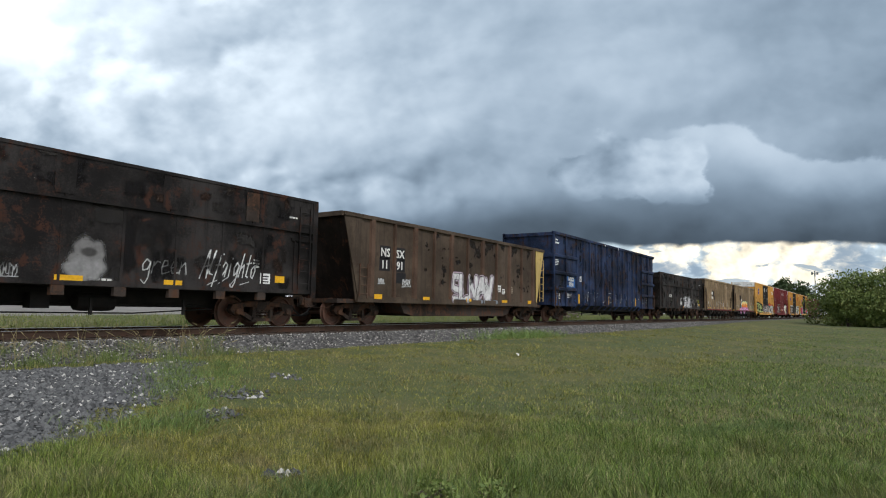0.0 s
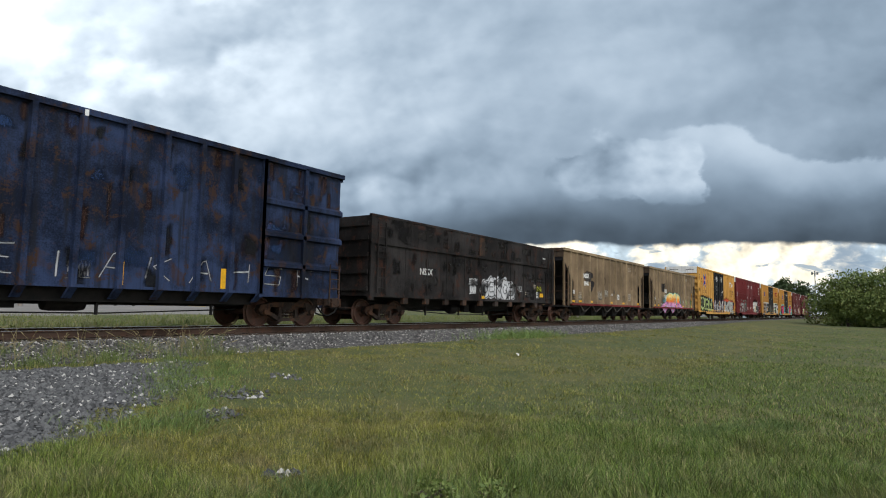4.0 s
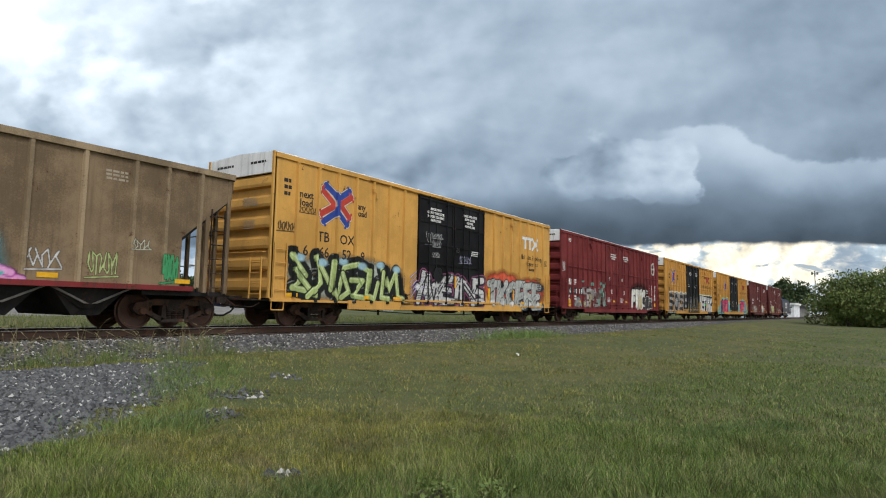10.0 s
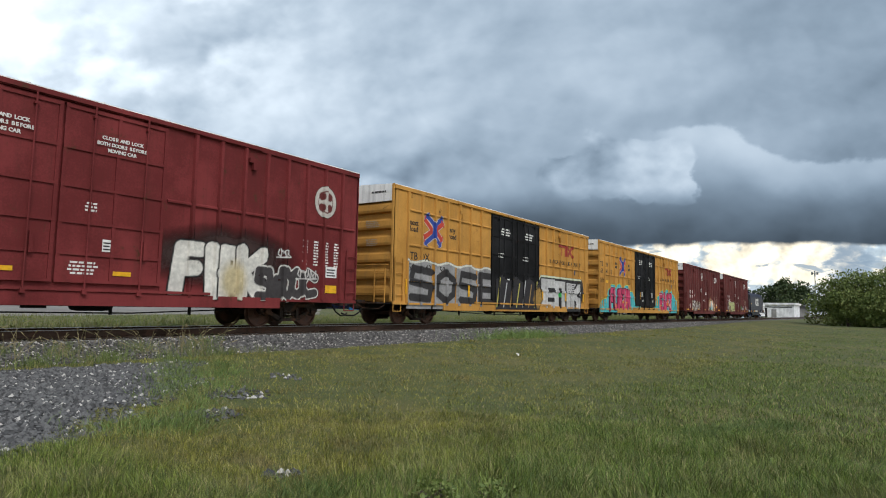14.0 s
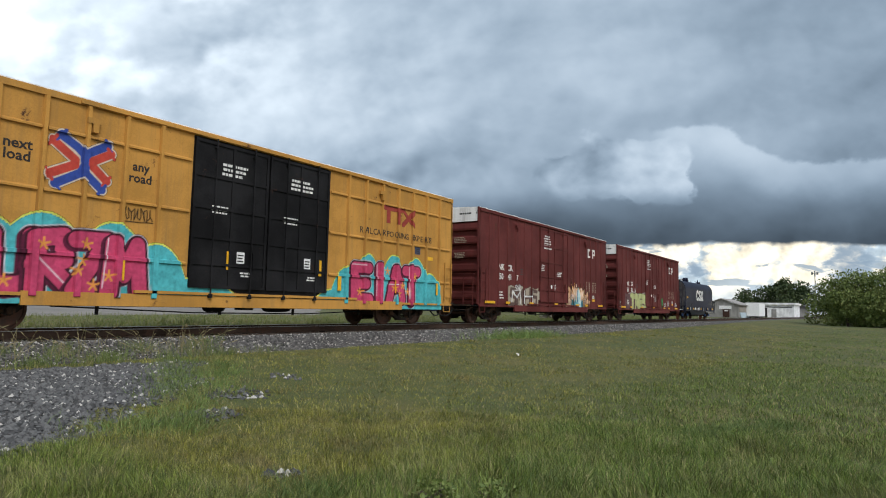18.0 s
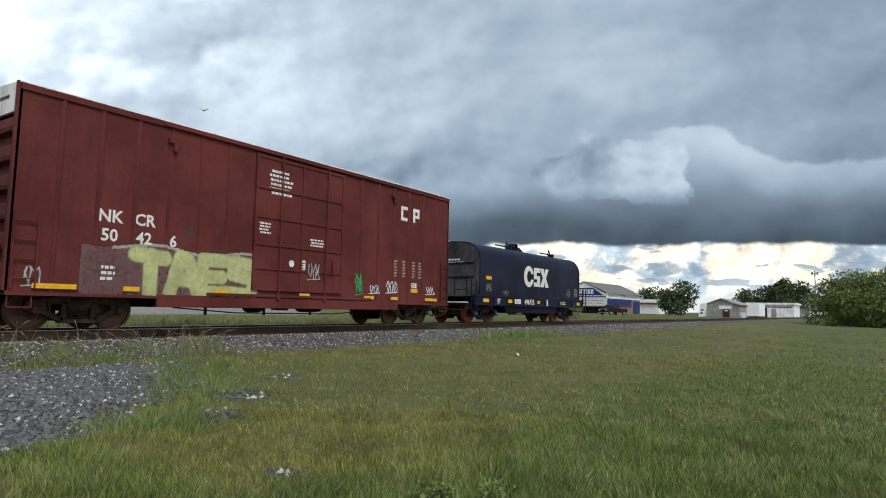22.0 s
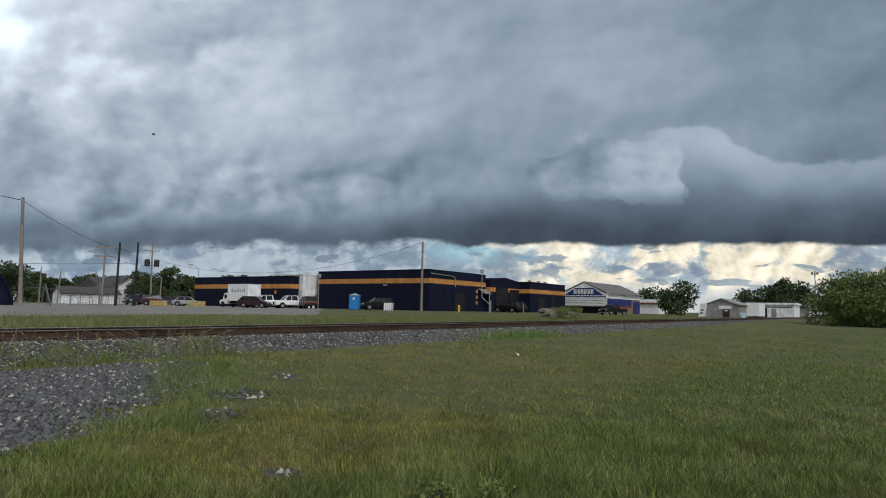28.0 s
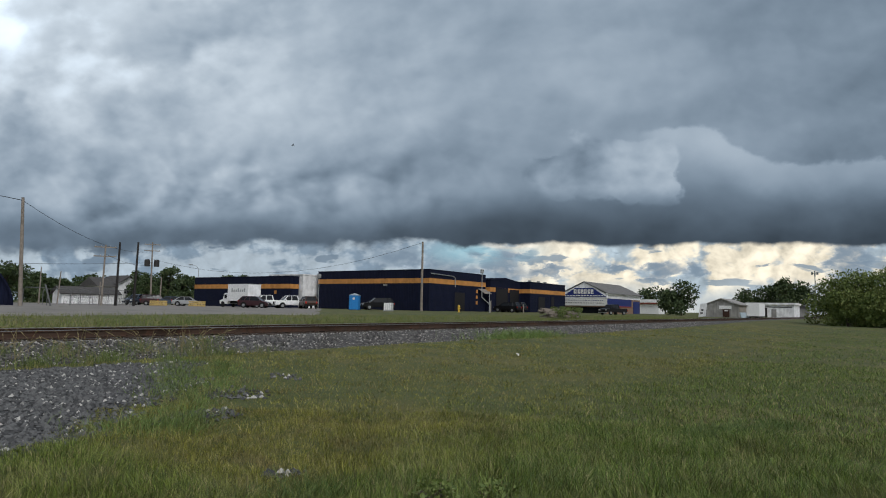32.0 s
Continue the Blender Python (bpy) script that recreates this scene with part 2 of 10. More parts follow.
def fake_lines(parent, x, y, z, w, rows, mat, seed=0, pitch=0.09, name="stencil"):
    """Small stencilled lines too fine to read, as short bars."""
    rng = random.Random(seed)
    s = Solid()
    for i in range(rows):
        a = x - w / 2 + rng.random() * w * 0.12
        end = x + w / 2 - rng.random() * w * 0.25
        while a < end:
            k = rng.uniform(0.05, 0.16)
            s.box(a, min(end, a + k), y - 0.004, y, z - i * pitch - pitch * 0.55, z - i * pitch)
            a += k + 0.03
    return part(name, s, mat, parent)
# ---------- ground and line ----------
def smooth(v, lo, hi):
    w = np.clip((v - lo) / (hi - lo), 0, 1)
    return w * w * (3 - 2 * w)


def lumps(x, y, s=1.0, seed=0.0):
    return (np.sin(x * 0.9 * s + seed) * np.sin(y * 1.1 * s + 1.7 + seed) + 0.5 * np.sin(x * 2.3 * s + y * 1.3 * s + seed * 2)
            + 0.35 * np.sin(y * 3.1 * s - x * 1.9 * s + 0.6))


def patchy(x, y, step, seed):
    """Smooth random field over the ground, 0 to 1."""
    ax, ay = np.asarray(x, float) / step + 1000.3, np.asarray(y, float) / step + 1000.7
    ix, iy = np.floor(ax).astype(np.int64), np.floor(ay).astype(np.int64)
    fx, fy = ax - ix, ay - iy
    fx, fy = fx * fx * (3 - 2 * fx), fy * fy * (3 - 2 * fy)

    def cell(i, j):
        k = (i * 73856093) ^ (j * 19349663) ^ (seed * 83492791)
        k = (k * 1103515245 + 12345) & 0x7FFFFFFF
        k = ((k >> 7) * 69069 + 1) & 0x7FFFFFFF
        return (k >> 8) % 65536 / 65535.0

    return (cell(ix, iy) * (1 - fx) + cell(ix + 1, iy) * fx) * (1 - fy) + (cell(ix, iy + 1) * (1 - fx) + cell(ix + 1, iy + 1) * fx) * fy


def ground_z(x, y):
    """Height of the earth sheet."""
    x, y = np.asarray(x, float), np.asarray(y, float)
    near = 0.30 * smooth(y, 4, 12) + 0.30 * smooth(x, 42, 95) * smooth(y, -30, 6)
    near = near * (1 - smooth(y, 12.9, 13.8)) + 0.1 * smooth(y, 12.9, 13.8)
    far = 0.58 + 0.37 * smooth(y, 22, 62)
    mix = smooth(y, 19.0, 21.0)
    z = near * (1 - mix) + far * mix
    rough = 0.022 * lumps(x, y) * smooth(np.abs(y - TRACK_Y), 3.0, 4.5)
    return z + rough


def sheet_mesh(name, xs, ys, zf):
    gx, gy = np.meshgrid(xs, ys)
    co = np.stack([gx, gy, zf(gx, gy)], -1).reshape(-1, 3)
    nx, ny = len(xs), len(ys)
    i = (np.arange(ny - 1)[:, None] * nx + np.arange(nx - 1)[None, :]).ravel()
    quads = np.stack([i, i + 1, i + nx + 1, i + nx], -1)
    me = bpy.data.meshes.new(name)
    me.from_pydata(co.tolist(), [], quads.tolist())
    me.shade_smooth()
    return me


def stretch(core, far, n):
    """Grid lines: dense core, then wider and wider out to the horizon."""
    k = np.geomspace(1, 1 + far, n)[1:] - 1
    return np.concatenate([core[0] - k[::-1], core, core[-1] + k])


def earth_mat():
    m, g, p = base_mat("grassy_earth")
    co = g.coords()
    x, y, z = g.split(co)
    big = g.noise(co, 0.16, 4.0, 0.6)
    mid = g.noise(co, 1.1, 5.0, 0.65)
    fine = g.noise(co, 22.0, 4.0, 0.7)
    c = g.mix(g.step(big, 0.4, 0.62), (0.080, 0.100, 0.022), (0.135, 0.126, 0.034))
    c = g.mix(g.step(mid, 0.42, 0.7), c, (0.060, 0.080, 0.020))
    c = g.mix(g.step(fine, 0.45, 0.75), c, (0.11, 0.10, 0.05))
    g.put(p.inputs["Base Color"], c)
    p.inputs["Roughness"].default_value = 0.95
    g.put(p.inputs["Normal"], g.bump(g.add(mid, fine), 0.6, 0.05))
    return m


M_EARTH = earth_mat()
xs = stretch(np.arange(-20, 110, 0.5), 3800, 26)
ys = stretch(np.concatenate([np.arange(-12, 24, 0.4), np.arange(24, 140, 2.0)]), 3800, 26)
earth = new("ground", sheet_mesh("ground", xs, ys, ground_z))
earth.data.materials.append(M_EARTH)
tagged(earth, "rough mown grass field with bare earthy patches", "ground", kind="structure")


def stone_mat(name, cols, scale):
    m, g, p = base_mat(name)
    co = g.coords()
    cell = g.voronoi(co, scale)
    k = g.split(cell["Color"])[0]
    n = g.noise(co, scale * 2.2, 4.0, 0.6)
    c = g.mix(g.step(k, 0.1, 0.85), cols[0], cols[1])
    c = g.mix(g.step(k, 0.88, 0.93), c, cols[2])
    c = g.mix(g.mul(g.step(n, 0.45, 0.75), 0.5), c, cols[0])
    g.put(p.inputs["Base Color"], c)
    p.inputs["Roughness"].default_value = 0.92
    d = g.mul(cell["Distance"], -1.0)
    g.put(p.inputs["Normal"], g.bump(g.add(d, g.mul(n, 0.3)), 0.9, 0.03))
    return m


def pebble_mat(name, cols, pale):
    """Each loose stone gets its own grey."""
    m, g, p = base_mat(name)
    r = g.n.new("ShaderNodeNewGeometry").outputs["Random Per Island"]
    n = g.noise(g.coords(), 45.0, 3.0, 0.6)
    c = g.mix(g.step(r, 0.0, 0.8), cols[0], cols[1])
    c = g.mix(g.step(r, pale, pale + 0.05), c, cols[2])
    c = g.mix(g.mul(n, 0.35), c, (0.05, 0.045, 0.04))
    g.put(p.inputs["Base Color"], c)
    p.inputs["Roughness"].default_value = 0.9
    return m


STONE = ((0.034, 0.033, 0.031), (0.205, 0.195, 0.182), (0.56, 0.53, 0.48))
CHIPS = ((0.050, 0.052, 0.053), (0.150, 0.152, 0.150), (0.58, 0.56, 0.51))
M_BALLAST = stone_mat("ballast_bed", (STONE[0], (0.12, 0.115, 0.108), (0.22, 0.21, 0.195)), 15.0)
# chip bed is near black: shade in the gaps between stones, set as colour
M_CHIPBED = stone_mat("shaded_chip_gaps", ((0.016, 0.016, 0.016), (0.045, 0.045, 0.044), (0.08, 0.08, 0.08)), 15.0)
M_PEBBLE = pebble_mat("ballast_stones", STONE, 0.84)
M_CHIP = pebble_mat("loose_chips", CHIPS, 0.925)


def pebbles(name, px, py, pz, size, seed, label, cat="gravel", mat=None):
    """Many loose angular stones joined into one."""
    rng = np.random.default_rng(seed)
    n = len(px)
    base = np.array([(1, 0, 0), (-1, 0, 0), (0, 1, 0), (0, -1, 0), (0, 0, 1), (0, 0, -1)], float)
    tri = np.array([(0, 2, 4), (2, 1, 4), (1, 3, 4), (3, 0, 4), (2, 0, 5), (1, 2, 5), (3, 1, 5), (0, 3, 5)])
    v = base[None] * rng.uniform(0.55, 1.0, (n, 6, 1)) + rng.normal(0, 0.16, (n, 6, 3))
    v *= (size * rng.uniform(0.6, 1.35, n))[:, None, None] * np.array((1.0, 1.0, 0.75))
    a = rng.uniform(0, 6.28, n)
    c, s = np.cos(a)[:, None], np.sin(a)[:, None]
    x, y = v[..., 0] * c - v[..., 1] * s, v[..., 0] * s + v[..., 1] * c
    co = np.stack([x + px[:, None], y + py[:, None], v[..., 2] + pz[:, None]], -1).reshape(-1, 3)
    f = (tri[None] + 6 * np.arange(n)[:, None, None]).reshape(-1, 3)
    me = bpy.data.meshes.new(name)
    me.from_pydata(co.tolist(), [], f.tolist())
    me.materials.append(mat or M_PEBBLE)
    return tagged(new(name, me), label, cat, kind="stuff")


def ballast_z(y):
    """Cross section of the ballast: shoulder, crib, shoulder."""
    d = np.abs(y - TRACK_Y)
    return RAIL_Z - 0.23 - np.clip((d - 1.75) / 1.45, 0, 1) * 0.36


bx = stretch(np.arange(-16, 120, 0.6), 1500, 12)
by = np.arange(TRACK_Y - 3.3, TRACK_Y + 3.31, 0.3)
bed = new("ballast_bed", sheet_mesh("ballast_bed", bx, by, lambda x, y: ballast_z(y) + 0.018 * lumps(x, y, 3.1)))
bed.data.materials.append(M_BALLAST)
tagged(bed, "grey crushed stone ballast under the rails", "ballast", kind="structure")
rng = np.random.default_rng(4)
n = 34000
px = 3 + 66 * rng.random(n) ** 1.5
py = TRACK_Y - 3.5 + rng.random(n) * 2.9
pebbles("ballast_stones", px, py, ballast_z(py) + 0.005, 0.036, 5, "loose grey ballast stones on the shoulder of the line", "ballast")

# rails and sleepers
M_RAIL = paint_mat("rusty_rail", (0.052, 0.032, 0.022), rust=0.5, fade=0.3, rough=0.8, rust_col=(0.080, 0.042, 0.027))
M_RAILTOP = rough_mat("polished_rail_head", (0.42, 0.42, 0.43), (0.30, 0.29, 0.29), 2.0, 0.30, 0.9, 0.05)
M_SLEEPER = rough_mat("creosoted_wood", (0.055, 0.040, 0.030), (0.085, 0.062, 0.045), 3.0, 0.9, 0.0, 0.5, 30.0, 0.5)
track = thing("railway_track", (0, TRACK_Y, RAIL_Z), "single railway line with rusty rails on dark wooden sleepers", "track")
track["kind"] = "structure"
RAIL = [(-0.07, -0.18), (0.07, -0.18), (0.07, -0.165), (0.012, -0.14), (0.012, -0.045), (0.036, -0.035), (0.036, -0.006), (-0.036, -0.006), (-0.036, -0.035), (-0.012, -0.045), (-0.012, -0.14), (-0.07, -0.165)]
for side in (-1, 1):
    y0 = side * (GAUGE + 0.0)
    rail = part("rail", Solid().prism([(-600, y0 + a, b) for a, b in RAIL], (2400, 0, 0)), M_RAIL, track)
    part("rail_head", Solid().box(-600, 1800, y0 - 0.037, y0 + 0.037, -0.010, 0.0), M_RAILTOP, rail, "polished steel running surface")
sleeper = Solid().cbox(-0.115, 0.115, -1.32, 1.32, -0.36, -0.185, 0.012).mesh("sleeper", M_SLEEPER)
plate = Solid().box(-0.1, 0.1, -0.17, 0.17, -0.186, -0.172).box(-0.03, 0.0, -0.12, -0.08, -0.172, -0.14).box(0.01, 0.04, 0.08, 0.12, -0.172, -0.14).mesh("tie_plate", M_RAIL)
rt = random.Random(9)
for i in range(110):
    x = -2 + i * 0.53 + rt.uniform(-0.02, 0.02)
    s = part("sleeper", sleeper, None, track, at=(x, rt.uniform(-0.05, 0.05), rt.uniform(-0.012, 0.006)))
    if i < 70:
        part("tie_plate", plate, None, track, at=(x, -GAUGE, 0))
rest = Solid()
for i in range(420):
    rest.box(-2 + (110 + i) * 0.53 - 0.11, -2 + (110 + i) * 0.53 + 0.11, -1.3, 1.3, -0.36, -0.185)
tagged(part("far_sleepers", rest, M_SLEEPER, track, "dark wooden sleepers running into the distance"), kind="stuff")
# ---------- the train ----------
TRAIN = []          # (thing, place along the train)
WHEELSETS = []
HALF = 1.60         # half the width of a car


M_BLUECAP = plain_mat("blue_bearing_cap", (0.045, 0.10, 0.24), 0.5)


def wheelset_mesh():
    s = Solid()
    for e in (-1, 1):
        s.lathe([(0.085, e * 0.62), (0.12, e * 0.66), (0.13, e * 0.70), (0.36, e * 0.715), (0.385, e * 0.67), (0.49, e * 0.675), (0.49, e * 0.70), (0.462, e * 0.715), (0.455, e * 0.80), (0.40, e * 0.805), (0.385, e * 0.765), (0.17, e * 0.745), (0.14, e * 0.80), (0.10, e * 0.80), (0.085, e * 0.95), (0.0, e * 0.95)], "y", 32)
    s.tube((0, -0.63, 0), (0, 0.63, 0), 0.085, 12)
    return s


WHEEL_MESH = wheelset_mesh().mesh("wheelset", M_TREAD, True)
WHEEL_RUST = wheelset_mesh().mesh("wheelset_rusty", M_RUSTWHEEL, True)


def side_frame_mesh(mat):
    s = Solid()
    y0, y1 = -0.08, 0.08
    def slab(pts, a=y0, b=y1):
        s.prism([(x, a, z) for x, z in pts], (0, b - a, 0))
    slab([(-0.72, 0.60), (0.72, 0.60), (0.66, 0.76), (-0.66, 0.76)])
    for e in (-1, 1):
        slab([(e * 0.66, 0.74), (e * 1.10, 0.66), (e * 1.17, 0.50), (e * 1.06, 0.40), (e * 0.78, 0.42), (e * 0.70, 0.60)], -0.10, 0.10)
        slab([(e * 0.74, 0.48), (e * 0.86, 0.42), (e * 0.40, 0.19), (e * 0.28, 0.26)])
        slab([(e * 0.26, 0.22), (e * 0.40, 0.22), (e * 0.36, 0.64), (e * 0.28, 0.64)])
        s.lathe([(0.0, -0.19), (0.085, -0.19), (0.10, -0.17), (0.10, -0.1), (0.125, -0.09), (0.125, 0.02)], "y", 14, (e * 0.925, 0, 0.46))
        for q in (-0.05, 0.05):
            s.tube((e * 0.925 + q, -0.2, 0.46), (e * 0.925 + q, -0.185, 0.46), 0.018, 6)
    slab([(-0.42, 0.17), (0.42, 0.17), (0.34, 0.26), (-0.34, 0.26)], -0.11, 0.11)
    return s.mesh("side_frame", mat)


def springs_mesh():
    s = Solid()
    for x in (-0.17, 0.0, 0.17):
        for k in range(6):
            s.lathe([(0.05, k * 0.045), (0.085, k * 0.045 + 0.012), (0.085, k * 0.045 + 0.03), (0.05, k * 0.045 + 0.035)], "z", 12, (x, 0, 0.255))
    s.box(-0.26, 0.26, -0.09, 0.09, 0.52, 0.60)
    return s.mesh("spring_nest", M_STEEL)


FRAME_MESH, FRAME_BLACK, SPRING_MESH = side_frame_mesh(M_STEEL), side_frame_mesh(M_DARK), springs_mesh()
CAP_MESH = Solid().lathe([(0.0, -0.235), (0.07, -0.235), (0.105, -0.21), (0.115, -0.12)], "y", 16).mesh("bearing_cap", M_BLUECAP)


def bogie(car, x, rusty=False):
    bolster = part("bogie", Solid().box(-0.2, 0.2, -1.05, 1.05, 0.44, 0.62).lathe([(0.0, 0.72), (0.28, 0.72), (0.3, 0.62), (0.0, 0.62)], "z", 16).box(-0.5, -0.44, -0.7, 0.7, 0.3, 0.36).box(0.44, 0.5, -0.7, 0.7, 0.3, 0.36), M_STEEL, car, "rusty cast steel four-wheel bogie")
    bolster.location = (x, 0, 0)
    for e in (-1, 1):
        f = part("side_frame", FRAME_BLACK if rusty else FRAME_MESH, None, bolster)
        if rusty:
            for q in (-0.925, 0.925):
                part("bearing_cap", CAP_MESH, None, f, "blue bearing cap", at=(q, 0, 0.46))
        f.matrix_basis = pose(0, e * 1.0, 0, 0, 0, 0 if e < 0 else 180)
        part("spring_nest", SPRING_MESH, None, bolster, at=(0, e * 1.0, 0))
        w = part("wheelset", WHEEL_RUST if rusty else WHEEL_MESH, None, bolster)
        w.location = (e * 0.925, 0, 0.46)
        WHEELSETS.append(w)


def coupler(car, x, e):
    """Draft gear, knuckle, hose and cut lever at one end; e is -1 or 1."""
    s = Solid().box(min(x - e * 0.5, x + e * 0.25), max(x - e * 0.5, x + e * 0.25), -0.2, 0.2, 0.62, 0.92)
    s.box(min(x, x + e * 0.75), max(x, x + e * 0.75), -0.08, 0.08, 0.74, 0.88)
    a, b = sorted((x + e * 0.68, x + e * 0.98))
    s.cbox(a, b, -0.17, 0.17, 0.68, 0.94, 0.05)
    part("coupler", s, M_STEEL, car, "rusty steel knuckle coupler")
    pts = [(x + e * 0.1, -0.35, 0.66), (x + e * 0.3, -0.36, 0.45), (x + e * 0.55, -0.34, 0.33), (x + e * 0.85, -0.25, 0.34), (x + e * 1.05, -0.18, 0.42)]
    part("brake_hose", Solid().path(pts, 0.028, 8), M_DARK, car, "black rubber brake hose")
    part("cut_lever", Solid().path([(x + e * 0.15, -1.45, 0.72), (x + e * 0.2, -1.2, 0.60), (x + e * 0.25, -0.5, 0.62), (x + e * 0.5, -0.2, 0.9)], 0.014), M_STEEL, car)


def ladder(car, x, y, z0, z1, w, n, mat, across="x", name="ladder"):
    """Rails and rungs standing proud of a wall; across is the way the rungs run."""
    s = Solid()
    d = (w / 2, 0) if across == "x" else (0, w / 2)
    for e in (-1, 1):
        s.box(x + e * d[0] - 0.018, x + e * d[0] + 0.018, y + e * d[1] - 0.018, y + e * d[1] + 0.018, z0, z1)
    for i in range(n):
        z = z0 + (z1 - z0) * (i + 0.5) / n
        s.tube((x - d[0], y - d[1], z), (x + d[0], y + d[1], z), 0.016, 6)
    return part(name, s, mat, car)


def grab(car, x, y, z, w, mat, name="grab_iron"):
    s = Solid().path([(x - w / 2, y + 0.07, z), (x - w / 2, y, z), (x + w / 2, y, z), (x + w / 2, y + 0.07, z)], 0.013)
    return part(name, s, mat, car)


def brake_gear(car, x0, x1, seed=0):
    rg = random.Random(seed)
    c = (x0 + x1) / 2
    part("brake_cylinder", Solid().lathe([(0.0, -0.28), (0.17, -0.27), (0.19, -0.2), (0.19, 0.2), (0.17, 0.27), (0.0, 0.28)], "x", 16, (c - 1.1, -0.75, 0.62)), M_DARK, car)
    part("air_reservoir", Solid().lathe([(0.0, -0.5), (0.2, -0.45), (0.22, -0.3), (0.22, 0.3), (0.2, 0.45), (0.0, 0.5)], "x", 16, (c + 1.3, -0.6, 0.66)), M_DARK, car)
    part("brake_valve", Solid().box(c - 0.2, c + 0.2, -0.85, -0.5, 0.5, 0.85), M_DARK, car)
    r = Solid().path([(x0, -0.9, 0.55), (c - 2.0, -1.1, 0.42), (c + 2, -1.1, 0.40), (x1, -0.9, 0.52)], 0.018)
    r.path([(x0, -0.4, 0.62), (x1, -0.4, 0.62)], 0.03)
    for k in range(4):
        x = x0 + (x1 - x0) * (k + 0.5 + rg.uniform(-0.2, 0.2)) / 4
        r.box(x - 0.03, x + 0.03, -1.13, -1.07, 0.36, 0.75)
    part("brake_rod", r, M_DARK, car)


def strip(car, x, z, w=0.5, h=0.11, y=-HALF, mat=None):
    return part("reflector", Solid().box(x - w / 2, x + w / 2, y - 0.012, y - 0.002, z - h / 2, z + h / 2), mat or M_REFLECT, car, "yellow reflective strip" if mat is None else "white reflective strip")


def place_car(name, u0, u1, label, category):
    car = thing(name, ((u0 + u1) / 2 - run_of_train(0.0), TRACK_Y, RAIL_Z), label, category, "cars of the freight train")
    TRAIN.append((car, (u0 + u1) / 2))
    return car


# --- sprayed pictures: colours laid on a fine grid of points over the side wall ---
class Spray:
    """A painting surface in car space: x along the side, z up; colours with cover."""

    def __init__(self, x0, x1, z0, z1, cell=0.028):
        self.x = np.arange(x0, x1 + cell, cell)
        self.z = np.arange(z0, z1 + cell, cell)
        self.gx, self.gz = np.meshgrid(self.x, self.z)
        self.rgb = np.zeros(self.gx.shape + (3,))
        self.a = np.zeros(self.gx.shape)
        self.cell = cell

    def lay(self, cover, col):
        cover = np.clip(cover, 0, 1)
        self.rgb = self.rgb * (1 - cover[..., None]) + np.array(col) * cover[..., None]
        self.a = np.maximum(self.a, cover)

    def far_line(self, pts):
        """Distance of every point from a bent line."""
        d = np.full(self.gx.shape, 9.0)
        for (ax, az), (bx, bz) in zip(pts[:-1], pts[1:]):
            vx, vz = bx - ax, bz - az
            w = np.clip(((self.gx - ax) * vx + (self.gz - az) * vz) / max(1e-9, vx * vx + vz * vz), 0, 1)
            d = np.minimum(d, np.hypot(self.gx - ax - w * vx, self.gz - az - w * vz))
        return d

    def stroke(self, pts, width, col, soft=None):
        soft = soft or self.cell * 0.8
        self.lay(0.5 - (self.far_line(pts) - width / 2) / soft, col)

    def blob(self, x, z, rx, rz, col, soft=0.1, wob=0.0, seed=0.0):
        r = np.hypot((self.gx - x) / rx, (self.gz - z) / rz)
        if wob:
            w = np.arctan2(self.gz - z, self.gx - x)
            r = r + wob * (np.sin(5 * w + seed) + 0.6 * np.sin(9 * w + 2 * seed))
        self.lay((1 - r) / soft + 0.5, col)

    def letters(self, strokes, width, fill, edge, edge_w=0.05, shadow=None, off=(0.07, -0.06)):
        """Fat letters out of strokes: shadow, then outline, then fill."""
        ds = [self.far_line(s) for s in strokes]
        d = np.min(ds, 0)
        k = self.cell * 0.8
        if shadow is not None:
            dd = np.min([self.far_line([(x + off[0], z + off[1]) for x, z in s]) for s in strokes], 0)
            self.lay(0.5 - (dd - width / 2 - edge_w) / k, shadow)
        self.lay(0.5 - (d - width / 2 - edge_w) / k, edge)
        self.lay(0.5 - (d - width / 2) / k, fill)

    def each_letter(self, txt, strokes, width, fill, edge, edge_w=0.05, shadow=None, off=(0.07, -0.06)):
        """As letters(), but every letter overlaps the one before it with its own outline."""
        i = 0
        for ch in txt:
            n = len(GLYPH[ch])
            self.letters(strokes[i:i + n], width, fill, edge, edge_w, shadow, off)
            i += n

    def cloudy(self, step, seed):
        """Smooth random field, 0 to 1."""
        rg = np.random.default_rng(seed)
        nz, nx = self.gx.shape
        jz, jx = np.arange(nz) * self.cell / step[1], np.arange(nx) * self.cell / step[0]
        r = rg.random((int(jz[-1]) + 3, int(jx[-1]) + 3))
        iz, ix = jz.astype(int)[:, None], jx.astype(int)[None]
        fz, fx = (jz % 1)[:, None], (jx % 1)[None]
        return (r[iz, ix] * (1 - fx) + r[iz, ix + 1] * fx) * (1 - fz) + (r[iz + 1, ix] * (1 - fx) + r[iz + 1, ix + 1] * fx) * fz

    def hatch(self, inside, n, col, seed, length=0.5, width=0.03, slope=0.0):
        """Loose dry-brush strokes, kept to a region."""
        rg = random.Random(seed)
        zs, xs = np.nonzero(inside)
        if len(zs) == 0:
            return
        for _ in range(n):
            k = rg.randrange(len(zs))
            x, z, w = self.x[xs[k]], self.z[zs[k]], length * rg.uniform(0.3, 1.0)
            d = self.far_line([(x - w / 2, z + rg.uniform(-1, 1) * 0.04 - slope * w / 2), (x + w / 2, z + slope * w / 2)])
            self.lay((0.5 - (d - width * rg.uniform(0.4, 1.0) / 2) / self.cell) * inside * rg.uniform(0.5, 1.0), col)

